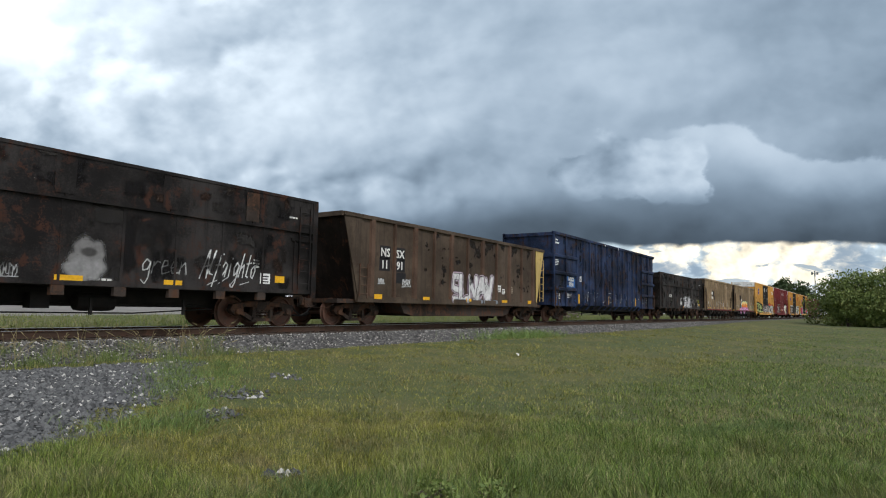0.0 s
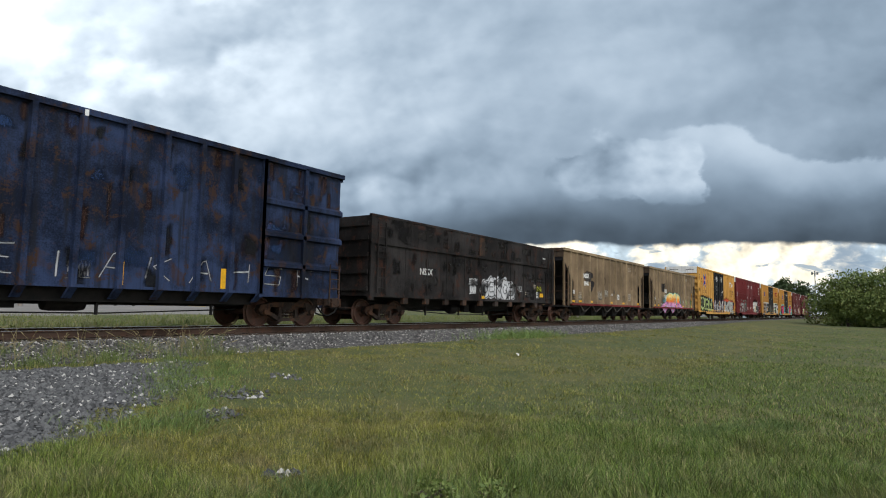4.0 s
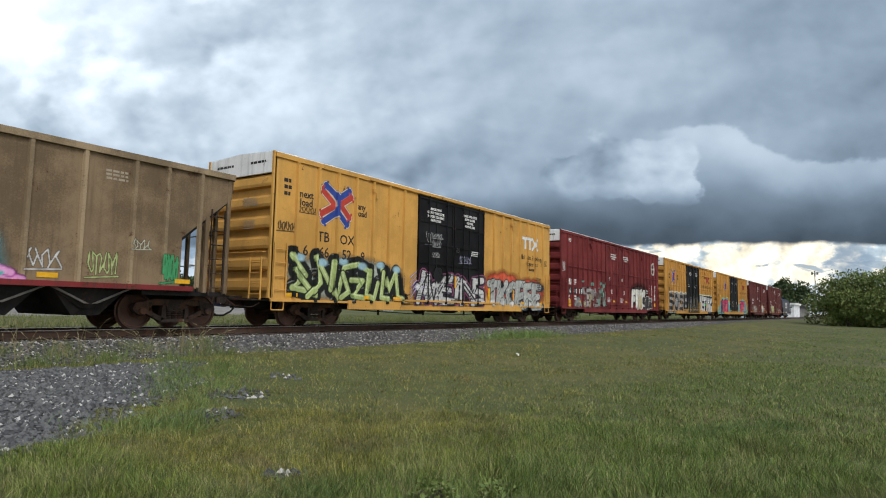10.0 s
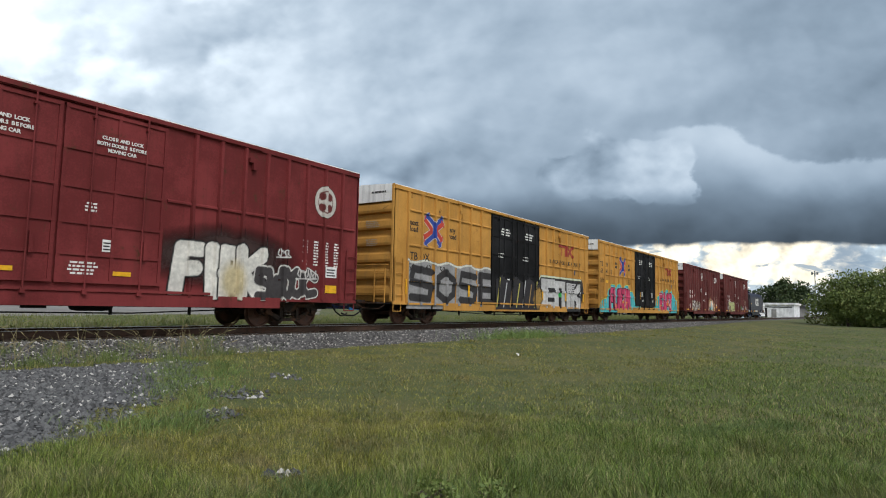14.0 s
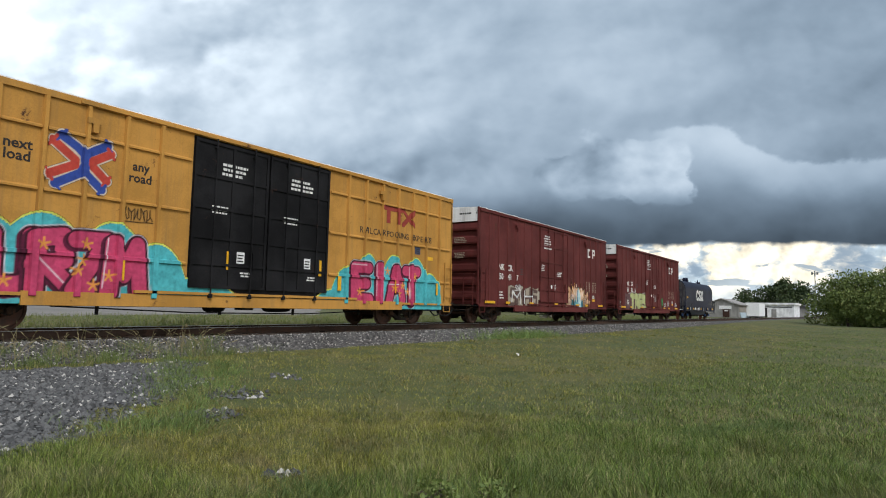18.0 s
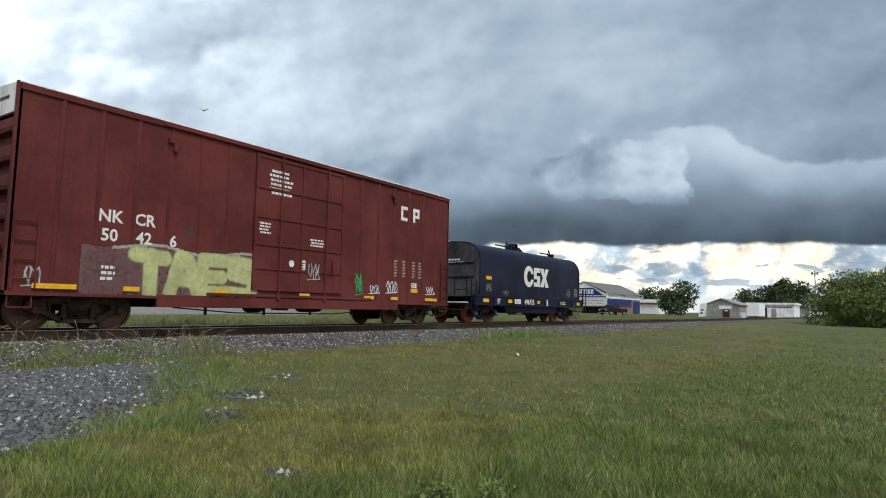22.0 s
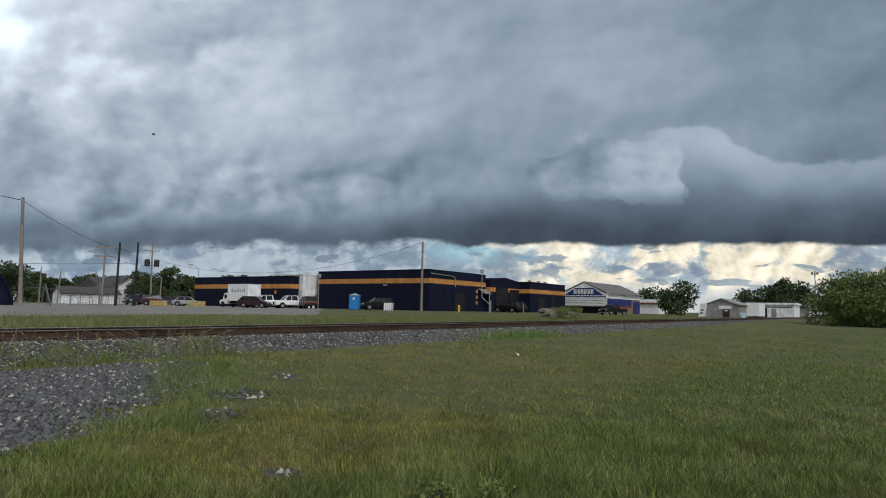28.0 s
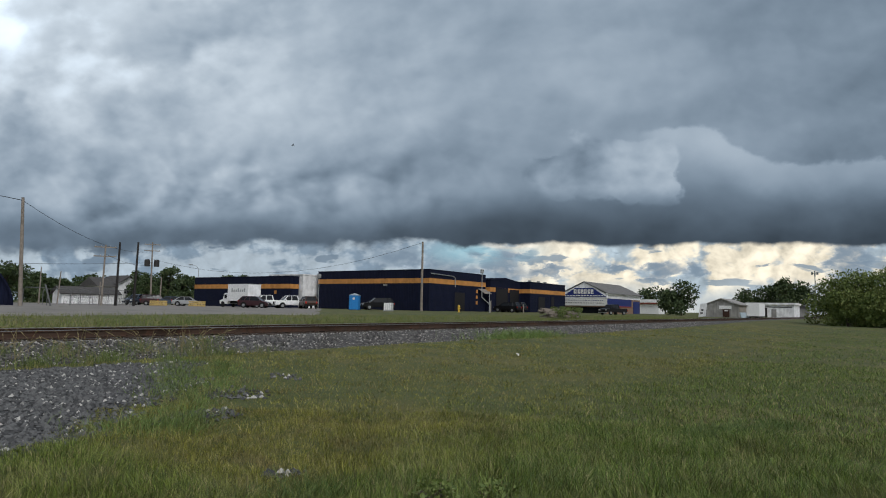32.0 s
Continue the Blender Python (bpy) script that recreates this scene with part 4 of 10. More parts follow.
def brown_gondola(u0, u1):
    car = place_car("gondola_car", u0, u1, "weathered brown bathtub gondola car with flaking dark patches", "gondola")
    L = u1 - u0
    a = -L / 2
    zt, zb = 3.86, 0.90
    in0, in1 = a + 1.5, -a - 1.25
    proud = []
    for s in (-1, 1):
        pts = [(a + 0.15, zt - 0.1), (-a - 0.15, zt - 0.1), (in1 + 0.5, zb), (in0 - 0.75, zb)]
        part("side_wall", Solid().prism([(x, s * (HALF - 0.10), z) for x, z in pts], (0, s * 0.04, 0)), M_BROWNCAR, car)
        part("top_chord", Solid().box(a, -a, s * (HALF - 0.06) - 0.09, s * (HALF - 0.06) + 0.09, zt - 0.13, zt), M_BROWNCAR, car)
        part("side_sill", Solid().box(in0 - 0.7, in1 + 0.45, s * (HALF - 0.05) - 0.06, s * (HALF - 0.05) + 0.06, zb - 0.08, zb + 0.14), M_BROWNCAR, car)
        n_ = 10
        for i in range(n_ + 1):
            x = in0 + (in1 - in0) * i / n_
            w = 0.13 if i % 2 == 0 else 0.07
            y0 = s * (HALF - 0.06)
            part("side_post", Solid().prism([(x - w, y0, zb + 0.1), (x - w * 0.7, y0 + s * 0.09, zb + 0.1), (x + w * 0.7, y0 + s * 0.09, zb + 0.1), (x + w, y0, zb + 0.1)][::s], (0, 0, zt - 0.13 - zb - 0.1)), M_RIBRUST, car)
            if s < 0:
                proud.append((x - w, x + w, zb, zt, 0.09 - 0.04 + 0.04))
        # sloping corner webs and ladders
        for e in (-1, 1):
            m = M_BUFF if (e > 0) else M_BROWNCAR
            p = [(e * (-a - 0.95), zt - 0.13), (e * (-a - 0.02), zt - 0.13), (e * (-a - 0.85), zb)]
            part("end_web", Solid().prism([(x, s * (HALF - 0.04), z) for x, z in p], (0, s * 0.03, 0)), m, car)
            if e < 0:
                ladder(car, e * (-a - 1.05), s * (HALF + 0.02), 0.95, 2.15, 0.40, 4, M_RIBRUST)
            else:
                ladder(car, e * (-a - 0.25), s * (HALF - 0.02), 1.1, 3.3, 0.42, 6, m)
    for e in (-1, 1):
        p = [(e * (-a), zt - 0.02), (e * (-a - 0.1), zt - 0.02), (e * (-a - 1.3), zb), (e * (-a - 1.2), zb)]
        part("end_wall", Solid().prism([(x, -HALF + 0.1, z) for x, z in p], (0, 2 * HALF - 0.2, 0)), M_BROWNEND, car, "sloping end sheet, brown darkened for its shadow")
        part("end_beam", Solid().box(min(e * -a, e * (-a + 0.1)), max(e * -a, e * (-a + 0.1)), -HALF + 0.02, HALF - 0.02, zt - 0.16, zt), M_BROWNCAR, car)
        part("end_platform", Solid().box(min(e * -a, e * (-a - 1.4)), max(e * -a, e * (-a - 1.4)), -1.4, 1.4, 0.78, 0.92), M_STEEL, car)
        coupler(car, e * (L / 2 + 0.05), e)
        bogie(car, e * (L / 2 - 1.35))
    tub = [(in0 + 1.9, 0.9), (in0 + 2.2, 0.45), (in0 + 2.8, 0.33), (in1 - 2.8, 0.33), (in1 - 2.2, 0.45), (in1 - 1.9, 0.9)]
    part("tub_floor", Solid().prism([(x, -1.35, z) for x, z in tub], (0, 2.7, 0)), M_STEEL, car, "rounded dark belly between the bogies")
    part("load", Solid().box(in0, in1, -HALF + 0.15, HALF - 0.15, 0.9, 3.0), M_DARK, car)
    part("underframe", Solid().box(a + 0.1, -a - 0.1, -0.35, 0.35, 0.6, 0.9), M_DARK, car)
    return car, rib_depth(proud), a


def blue_gondola(u0, u1):
    car = place_car("gondola_car", u0, u1, "tall rusting dark blue high-sided gondola car", "gondola")
    L = u1 - u0
    a = -L / 2
    zt, zb = 5.03, 0.98
    ends = 3.3
    proud = []
    for s in (-1, 1):
        o = HALF - 0.07
        part("side_wall", Solid().box(a + 0.1, -a - 0.1, min(s * o, s * (o - 0.03)), max(s * o, s * (o - 0.03)), zb, zt - 0.1), M_BLUECAR, car)
        part("top_chord", Solid().box(a, -a, s * (HALF - 0.05) - 0.08, s * (HALF - 0.05) + 0.08, zt - 0.14, zt), M_BLUECAR, car)
        n_ = 12
        for i in range(n_ + 1):
            x = a + ends + (L - 2 * ends) * i / n_
            y0 = s * o
            post = Solid().prism([(x - 0.09, y0, zb), (x - 0.06, y0 + s * 0.10, zb), (x + 0.06, y0 + s * 0.10, zb), (x + 0.09, y0, zb)][::s], (0, 0, zt - 0.14 - zb))
            post.prism([(x - 0.09, y0, zb), (x + 0.09, y0, zb), (x + 0.09, y0 + s * 0.1, zb), (x - 0.09, y0 + s * 0.1, zb)], (0, -s * 0.28, -0.25))
            part("side_post", post, M_BLUECAR, car)
            if s < 0:
                proud.append((x - 0.09, x + 0.09, zb, zt, 0.10))
        for e in (-1, 1):
            for k in range(2):
                x0, x1 = sorted((e * (-a - 0.06 - k * 1.62), e * (-a - 0.06 - (k + 1) * 1.62)))
                part("side_post", Solid().box(x0 - 0.06, x0 + 0.06, min(s * o, s * (o + 0.1)), max(s * o, s * (o + 0.1)), zb - 0.1, zt - 0.1), M_BLUECAR, car)
                for zz in (1.85, 2.75, 3.7):
                    part("girt", Solid().prism([(x0, s * o, zz - 0.1), (x0, s * (o + 0.1), zz - 0.06), (x0, s * (o + 0.1), zz + 0.06), (x0, s * o, zz + 0.14)][::s], (x1 - x0, 0, 0)), M_BLUECAR, car)
            ladder(car, e * (-a - 0.35), s * (HALF + 0.05), 0.75, 2.0, 0.42, 4, M_STEEL)
        part("side_sill", Solid().box(a, a + ends, min(s * (o - .05), s * (o + .04)), max(s * (o - .05), s * (o + .04)), 0.9, 1.05).box(-a - ends, -a, min(s * (o - .05), s * (o + .04)), max(s * (o - .05), s * (o + .04)), 0.9, 1.05), M_BLUECAR, car)
    for e in (-1, 1):
        end = Solid().box(min(e * (-a - 0.1), e * (-a - 0.15)), max(e * (-a - 0.1), e * (-a - 0.15)), -HALF + 0.08, HALF - 0.08, 0.95, zt - 0.05)
        part("end_wall", end, M_BLUECAR, car)
        for zz in (1.85, 2.75, 3.7, 4.9):
            part("end_rib", Solid().box(min(e * (-a - 0.1), e * (-a)), max(e * (-a - 0.1), e * (-a)), -HALF + 0.05, HALF - 0.05, zz - 0.09, zz + 0.09), M_BLUECAR, car)
        coupler(car, e * (L / 2 + 0.05), e)
        bogie(car, e * (L / 2 - 1.75))
    part("load", Solid().box(a + 0.3, -a - 0.3, -HALF + 0.15, HALF - 0.15, 1.0, 4.2), M_DARK, car)
    part("underframe", Solid().box(a + 0.1, -a - 0.1, -0.4, 0.4, 0.6, 0.98).box(a + ends, -a - ends, -1.2, 1.2, 0.66, 0.98), M_DARK, car)
    brake_gear(car, a + 3.6, -a - 3.6, 5)
    return car, rib_depth(proud), a


def hopper(u0, u1, seed):
    car = place_car("hopper_car", u0, u1, "tan open-top steel hopper car with dusty ribbed sides", "hopper car")
    L = u1 - u0
    a = -L / 2
    zt, zs = 4.20, 1.08
    proud = []
    for s in (-1, 1):
        yb = s * (HALF - 0.06)
        pts = [(a, zt), (-a, zt), (-a, 3.55), (-a - 1.45, 2.35), (-a - 1.45, zs), (a + 1.45, zs), (a + 1.45, 2.35), (a, 3.55)]
        part("side_wall", Solid().prism([(x, yb, z) for x, z in pts], (0, s * 0.03, 0)), M_TAN, car)
        part("top_chord", Solid().box(a - 0.05, -a + 0.05, s * (HALF - 0.02) - 0.07, s * (HALF - 0.02) + 0.07, zt - 0.12, zt + 0.03), M_TANPOST, car)
        part("side_sill", Solid().box(a + 1.1, -a - 1.1, s * (HALF - 0.02) - 0.07, s * (HALF - 0.02) + 0.07, zs - 0.10, zs + 0.02), M_SILLRED, car, "dull red side sill")
        for x in (-6.4, -5.53, -4.7, -3.5, -2.33, -1.18, 0.0, 1.15, 2.3, 3.42, 4.6, 5.45, 6.4):
            y0 = s * (HALF - 0.03)
            part("side_post", Solid().prism([(x - 0.065, y0, zs), (x - 0.04, y0 + s * 0.07, zs), (x + 0.04, y0 + s * 0.07, zs), (x + 0.065, y0, zs)][::s], (0, 0, zt - 0.12 - zs)), M_TANPOST, car)
            riv = Solid()
            for k in range(16):
                riv.box(x - 0.058, x - 0.048, y0 + s * 0.03 - 0.012, y0 + s * 0.03 + 0.012, zs + 0.1 + k * 0.185, zs + 0.14 + k * 0.185)
            if s < 0:
                tagged(part("rivets", riv, M_TANPOST, car), kind="stuff")
                proud.append((x - 0.065, x + 0.065, zs, zt, 0.07))
        for e in (-1, 1):
            for q, zz in ((0.08, zt - 0.1), (0.72, 2.98)):
                x = e * (-a - q)
                part("end_post", Solid().cbox(x - 0.055, x + 0.055, s * (HALF - 0.06) - 0.05, s * (HALF - 0.06) + 0.05, 0.95, zz, 0.012), M_TAN, car)
            ladder(car, e * (-a - 0.40), s * (HALF - 0.02), 0.9, 3.2, 0.42, 6, M_STEEL)
    for e in (-1, 1):
        p = [(e * -a, zt), (e * -a, 3.5), (e * (-a - 2.6), 1.25), (e * (-a - 2.6), 1.33), (e * (-a - 0.04), 3.58), (e * (-a - 0.04), zt)]
        part("slope_sheet", Solid().prism([(x, -HALF + 0.07, z) for x, z in p], (0, 2 * HALF - 0.14, 0)), M_BLACKPATCH, car, "dark sloping end sheet")
        part("end_panel", Solid().box(min(e * -a, e * (-a + 0.03)), max(e * -a, e * (-a + 0.03)), -HALF + 0.03, HALF - 0.03, 3.72, zt), M_TANEND, car, "dark tan end panel")
        part("end_beam", Solid().box(min(e * (-a - .05), e * (-a + 0.08)), max(e * (-a - .05), e * (-a + 0.08)), -HALF + 0.04, HALF - 0.04, zt - 0.14, zt + 0.03), M_TANEND, car)
        for yy in (-0.95, -0.32, 0.32, 0.95):
            part("end_post", Solid().cbox(e * (-a - 0.04) - 0.05, e * (-a - 0.04) + 0.05, yy - 0.055, yy + 0.055, 0.95, 4.0, 0.012), M_TAN, car)
        for zz in (1.75, 2.6):
            part("end_handrail", Solid().path([(e * (-a + 0.04), -HALF + 0.1, zz), (e * (-a + 0.04), HALF - 0.1, zz)], 0.016), M_STEEL, car)
        part("end_platform", Solid().box(min(e * -a, e * (-a - 2.4)), max(e * -a, e * (-a - 2.4)), -1.5, 1.5, 0.86, 0.98), M_DARK, car)
        coupler(car, e * (L / 2 + 0.05), e)
        bogie(car, e * (L / 2 - 1.2))
    n_ = 5
    w = (L - 5.2) / n_
    for i in range(n_):
        x0 = a + 2.6 + i * w
        bay = Solid().prism([(x0 + 0.02, -1.45, 1.0), (x0 + w - 0.02, -1.45, 1.0), (x0 + w / 2 + 0.16, -1.3, 0.52), (x0 + w / 2 - 0.16, -1.3, 0.52)], (0, 0.04, 0))
        bay.prism([(x0 + 0.1, -1.40, 1.0), (x0 + w - 0.1, -1.40, 1.0), (x0 + w / 2 + 0.3, -1.2, 0.35), (x0 + w / 2 - 0.3, -1.2, 0.35)], (0, 2.7, 0))
        part("hopper_bay", bay, M_BAY, car, "tapering discharge chute")
        for q in (x0 + 0.02, x0 + w / 2):
            part("chute_brace", Solid().prism([(q + 0.0, -1.5, 1.0), (q + 0.1, -1.5, 1.0), (q + w / 2 - 0.05, -1.42, 0.62), (q + w / 2 - 0.15, -1.42, 0.62)] if q < x0 + 0.1 else [(q + w / 2, -1.5, 1.0), (q + w / 2 - 0.1, -1.5, 1.0), (q + 0.05, -1.42, 0.62), (q + 0.15, -1.42, 0.62)], (0, 0.05, 0)), M_BAYEDGE, car)
    part("underframe", Solid().box(a + 0.2, -a - 0.2, -0.35, 0.35, 0.62, 0.95), M_DARK, car)
    part("load", Solid().box(a + 1.5, -a - 1.5, -HALF + 0.1, HALF - 0.1, 1.3, 3.6), M_DARK, car)
    return car, rib_depth(proud), a


def coil_car(u0, u1):
    car = place_car("coil_car", u0, u1, "midnight blue coil car under a rounded steel hood", "coil car")
    L = u1 - u0
    a = -L / 2
    R, zt, zb, w = 0.85, 3.76, 1.22, 1.50
    prof = [(-w, zb)]
    for i in range(9):
        q = math.pi - i * math.pi / 16
        prof.append((-w + R + R * math.cos(q), zt - R - 0.05 + R * math.sin(q)))
    prof.append((0, zt))
    prof += [(-y, z) for y, z in prof[-2::-1]]
    part("hood", Solid().prism([(a, y, z) for y, z in prof], (L, 0, 0)), M_COIL, car, "glossy rounded cover", True)
    for x in (a + 0.05, -a - 0.05):
        rim = Solid().prism([(x - 0.05, y * 1.012, zb + (z - zb) * 1.008) for y, z in prof], (0.10, 0, 0))
        part("hood_rim", rim, M_COIL, car)
    for e in (-1, 1):
        x = e * (L / 2 + 0.004)
        part("hood_end", Solid().prism([(x - 0.004, y * 0.985, zb + 0.01 + (z - zb) * 0.985) for y, z in prof], (0.012, 0, 0)), M_COILEND, car, "flat streaked grey end of the cover")
    for e in (-1, 1):
        x = e * (L / 2 + 0.012)
        for zz in (2.1, 2.75):
            part("end_stiffener", Solid().box(x - 0.03, x + 0.03, -1.2, 1.2, zz - 0.03, zz + 0.03), M_COIL, car)
    for x in (-1.75, 3.35):
        br = Solid().path([(x - 0.9, -0.5, zt + 0.12), (x + 0.5, -0.5, zt + 0.12)], 0.035).path([(x + 0.15, -0.5, zt + 0.12), (x + 0.28, -0.5, zt + 0.36), (x + 0.42, -0.5, zt + 0.12)], 0.035)
        br.box(x + 0.3, x + 0.42, -0.75, -0.4, zt - 0.25, zt + 0.14)
        part("lifting_bracket", br, M_COIL, car)
    ring = Solid().lathe([(0.15, -0.2), (0.22, -0.2), (0.22, 0.2), (0.15, 0.2), (0.15, -0.2)], "y", 20, (-0.25, -0.2, zt + 0.20))
    part("lifting_eye", ring, M_COIL, car, "thick steel lifting ring")
    part("eye_plate", Solid().prism([(-0.05, -0.12, zt + 0.02), (0.42, -0.12, zt + 0.02), (0.42, -0.12, zt + 0.30), (0.30, -0.12, zt + 0.38), (-0.05, -0.12, zt + 0.38)], (0, 0.4, 0)), M_WHITE, car, "white painted gusset")
    part("eye_brace", Solid().prism([(-1.0, -0.20, zt - 0.05), (1.25, -0.20, zt - 0.05), (0.48, -0.20, zt + 0.26), (-0.30, -0.20, zt + 0.20)], (0, 0.06, 0)), M_COIL, car, "dark triangular brace plate")
    part("side_sill", Solid().box(a - 0.5, -a + 0.5, -HALF + 0.04, -HALF + 0.14, 0.82, 1.24).box(a - 0.5, -a + 0.5, HALF - 0.14, HALF - 0.04, 0.82, 1.24), M_COIL, car)
    part("sill_flange", Solid().box(a - 0.5, -a + 0.5, -HALF, -HALF + 0.16, 1.22, 1.28).box(a - 0.5, -a + 0.5, HALF - 0.16, HALF, 1.22, 1.28), M_COIL, car)
    part("trough", Solid().prism([(a + 2.6, -1.3, 0.82), (-a - 2.6, -1.3, 0.82), (-a - 2.9, -1.3, 0.48), (a + 2.9, -1.3, 0.48)], (0, 2.6, 0)), M_COIL, car)
    for k in range(6):
        x = a + 1.2 + k * (L - 2.4) / 5
        part("hood_guide", Solid().box(x - 0.09, x + 0.09, -HALF - 0.01, -HALF + 0.05, 0.88, 1.2), M_COIL, car)
    for e in (-1, 1):
        part("end_platform", Solid().box(min(e * -a, e * (-a + 0.9)), max(e * -a, e * (-a + 0.9)), -1.45, 1.45, 0.84, 0.92), M_COIL, car)
        part("platform_edge", Solid().box(e * (-a + 0.88) - 0.02, e * (-a + 0.88) + 0.02, -1.45, 1.45, 0.92, 0.97), M_WHITE, car, "white painted platform edge")
        r = Solid()
        for y in (-1.35, -0.7, 0.7, 1.35):
            r.path([(e * (-a + 0.85), y, 0.9), (e * (-a + 0.85), y, 2.0)], 0.02)
        for z in (1.5, 2.0):
            r.path([(e * (-a + 0.85), -1.35, z), (e * (-a + 0.85), -0.7, z)], 0.018).path([(e * (-a + 0.85), 0.7, z), (e * (-a + 0.85), 1.35, z)], 0.018)
        part("end_railing", r, M_COIL, car)
        ladder(car, e * (-a + 0.6), -HALF + 0.02, 0.6, 1.9, 0.42, 4, M_COIL)
        coupler(car, e * (L / 2 + 0.75), e)
        bogie(car, e * (L / 2 - 1.15), True)
    part("underframe", Solid().box(a - 0.5, -a + 0.5, -0.35, 0.35, 0.6, 0.86), M_DARK, car)
    brake_gear(car, a + 3.0, -a - 3.0, 8)
    return car, a


gondola_a, depth_a, xa = black_gondola(-108.4, -93.24, "black gondola car with raised sides, rust streaks and white scrawls")
gondola_b, depth_b, xb_ = brown_gondola(-92.0, -76.6)
gondola_c, depth_c, xc = blue_gondola(-75.35, -56.4)
gondola_d, depth_d, xd = black_gondola(-55.0, -39.83, "black gondola car with raised sides and silver bubble letters")
hopper_e, depth_e, xe = hopper(-38.3, -23.45, 1)
hopper_f, depth_f, xf = hopper(-21.85, -7.1, 2)
box_g, depth_g, xg = boxcar("boxcar", -5.65, 13.4, "bright yellow boxcar with black plug doors and graffiti", M_YELLOW, door_mat=M_DOORBLACK, band_mat=M_WHITE, seed=11)
box_h, depth_h, xh = boxcar("boxcar", 15.04, 34.1, "dark red boxcar with scrubbed grey patches and graffiti", M_RED, door=(6.95, 11.95), ribs=0.78, bars=(3.22,), band_mat=M_WHITE, seed=12)
box_i, depth_i, xi = boxcar("boxcar", 36.1, 55.1, "ochre yellow boxcar with black doors and grey block graffiti", M_OCHRE, ribs=0.897, from_door=True, door_mat=M_DOORBLACK, bars=(1.68, 3.04, 4.38), band_mat=M_WHITE, seed=13)
box_j, depth_j, xj = boxcar("boxcar", 57.08, 76.4, "ochre yellow boxcar with pink and turquoise graffiti", M_OCHRE, ribs=0.897, from_door=True, door_mat=M_DOORBLACK, bars=(1.68, 3.04, 4.38), band_mat=M_WHITE, seed=14)
box_k, depth_k, xk = boxcar("boxcar", 78.65, 94.65, "maroon boxcar with a single plug door and small mural", M_MAROON, door=(6.1, 9.8), doors=1, band_mat=M_WHITE, rib_w=0.11, rib_d=0.035, bogies=1.75, seed=15)
box_l, depth_l, xl = boxcar("boxcar", 97.0, 113.05, "maroon boxcar with a single plug door and pale green lettering", M_MAROON, door=(6.1, 9.8), doors=1, band_mat=M_WHITE, rib_w=0.11, rib_d=0.035, bogies=1.75, seed=16)
coil_m, xm = coil_car(115.8, 127.3)
# --- lettering, stencils and graffiti on the cars ---
WHITE, BLACK, SILVER, GREY = (0.72, 0.71, 0.69), (0.014, 0.013, 0.014), (0.48, 0.48, 0.47), (0.22, 0.215, 0.21)
PINK, TURQ, LIME, ORANGE = (0.50, 0.055, 0.13), (0.075, 0.40, 0.43), (0.45, 0.55, 0.12), (0.75, 0.26, 0.04)
flat = rib_depth([])


def patch(car, x0, x1, z0, z1, y, mat, name="paint_patch", label=""):
    return part(name, Solid().box(x0, x1, y - 0.004, y - 0.001, z0, z1), mat, car, label)


def placard(car, x, z, w, h, y, mat=None):
    """Small white data panel with dark bars."""
    p = patch(car, x - w / 2, x + w / 2, z - h / 2, z + h / 2, y, mat or M_REFLECTW, "data_panel", "small white data panel")
    s = Solid()
    for i in range(3):
        s.box(x - w * 0.4, x + w * (0.35 - 0.1 * (i % 2)), y - 0.008, y - 0.005, z - h * 0.36 + i * h * 0.26, z - h * 0.24 + i * h * 0.26)
    part("panel_print", s, M_GREYPATCH, p)


def tag(car, x, z, w, h, col, y, depth=None, seed=0, width=0.035, n=7):
    sp = Spray(x - 0.1 * w - 0.1, x + 1.1 * w + 0.1, z - 0.2 * h - 0.1, z + 1.2 * h + 0.1, 0.022)
    scrawl(sp, x, z, w, h, col, width, seed, n)
    sp.put(car, depth or flat, "spray_tag", "quick spray-paint tag", y)


# weather on the gondolas
for car, sd in ((gondola_a, 301), (gondola_d, 311)):
    weathering(car, -7.4, 7.4, 3.02, 3.84, -HALF - 0.032, [((0.034, 0.018, 0.012), 12, 0.5, 0.35), ((0.007, 0.006, 0.006), 18, 0.6, 0.45), ((0.033, 0.029, 0.026), 12, 0.6, 0.3)], sd)
    weathering(car, -7.0, 7.0, 1.15, 2.88, -HALF - 0.001, [((0.030, 0.018, 0.013), 10, 0.25, 0.5), ((0.007, 0.006, 0.006), 16, 0.35, 0.7), ((0.030, 0.027, 0.025), 14, 0.7, 0.35)], sd + 1)
weathering(gondola_c, -9.2, 9.2, 1.05, 4.85, -1.531, [((0.045, 0.020, 0.013), 26, 0.22, 0.9), ((0.010, 0.011, 0.013), 30, 0.35, 0.7), ((0.020, 0.050, 0.135), 26, 0.6, 0.4), ((0.055, 0.030, 0.020), 10, 0.12, 1.4)], 321)
# black gondola at the head
Y0 = -HALF - 0.0
sp = Spray(-1.6, 6.6, 1.0, 2.3, 0.025)
sp.blob(0.6, 1.62, 0.42, 0.52, (0.16, 0.155, 0.15), 0.35, 0.08, 1.0)
sp.blob(0.55, 1.38, 0.5, 0.25, (0.24, 0.235, 0.23), 0.4, 0.06, 2.0)
sp.blob(0.62, 1.78, 0.18, 0.10, (0.05, 0.047, 0.045), 0.4)
for s_ in handwriting("green", 1.85, 1.38, 1.25, 0.56, 0.1, 3):
    sp.stroke(s_, 0.036, (0.52, 0.52, 0.50))
for s_ in handwriting("Alfaighto", 3.48, 1.40, 1.75, 0.66, 0.25, 4):
    sp.stroke(s_, 0.045, (0.58, 0.58, 0.56))
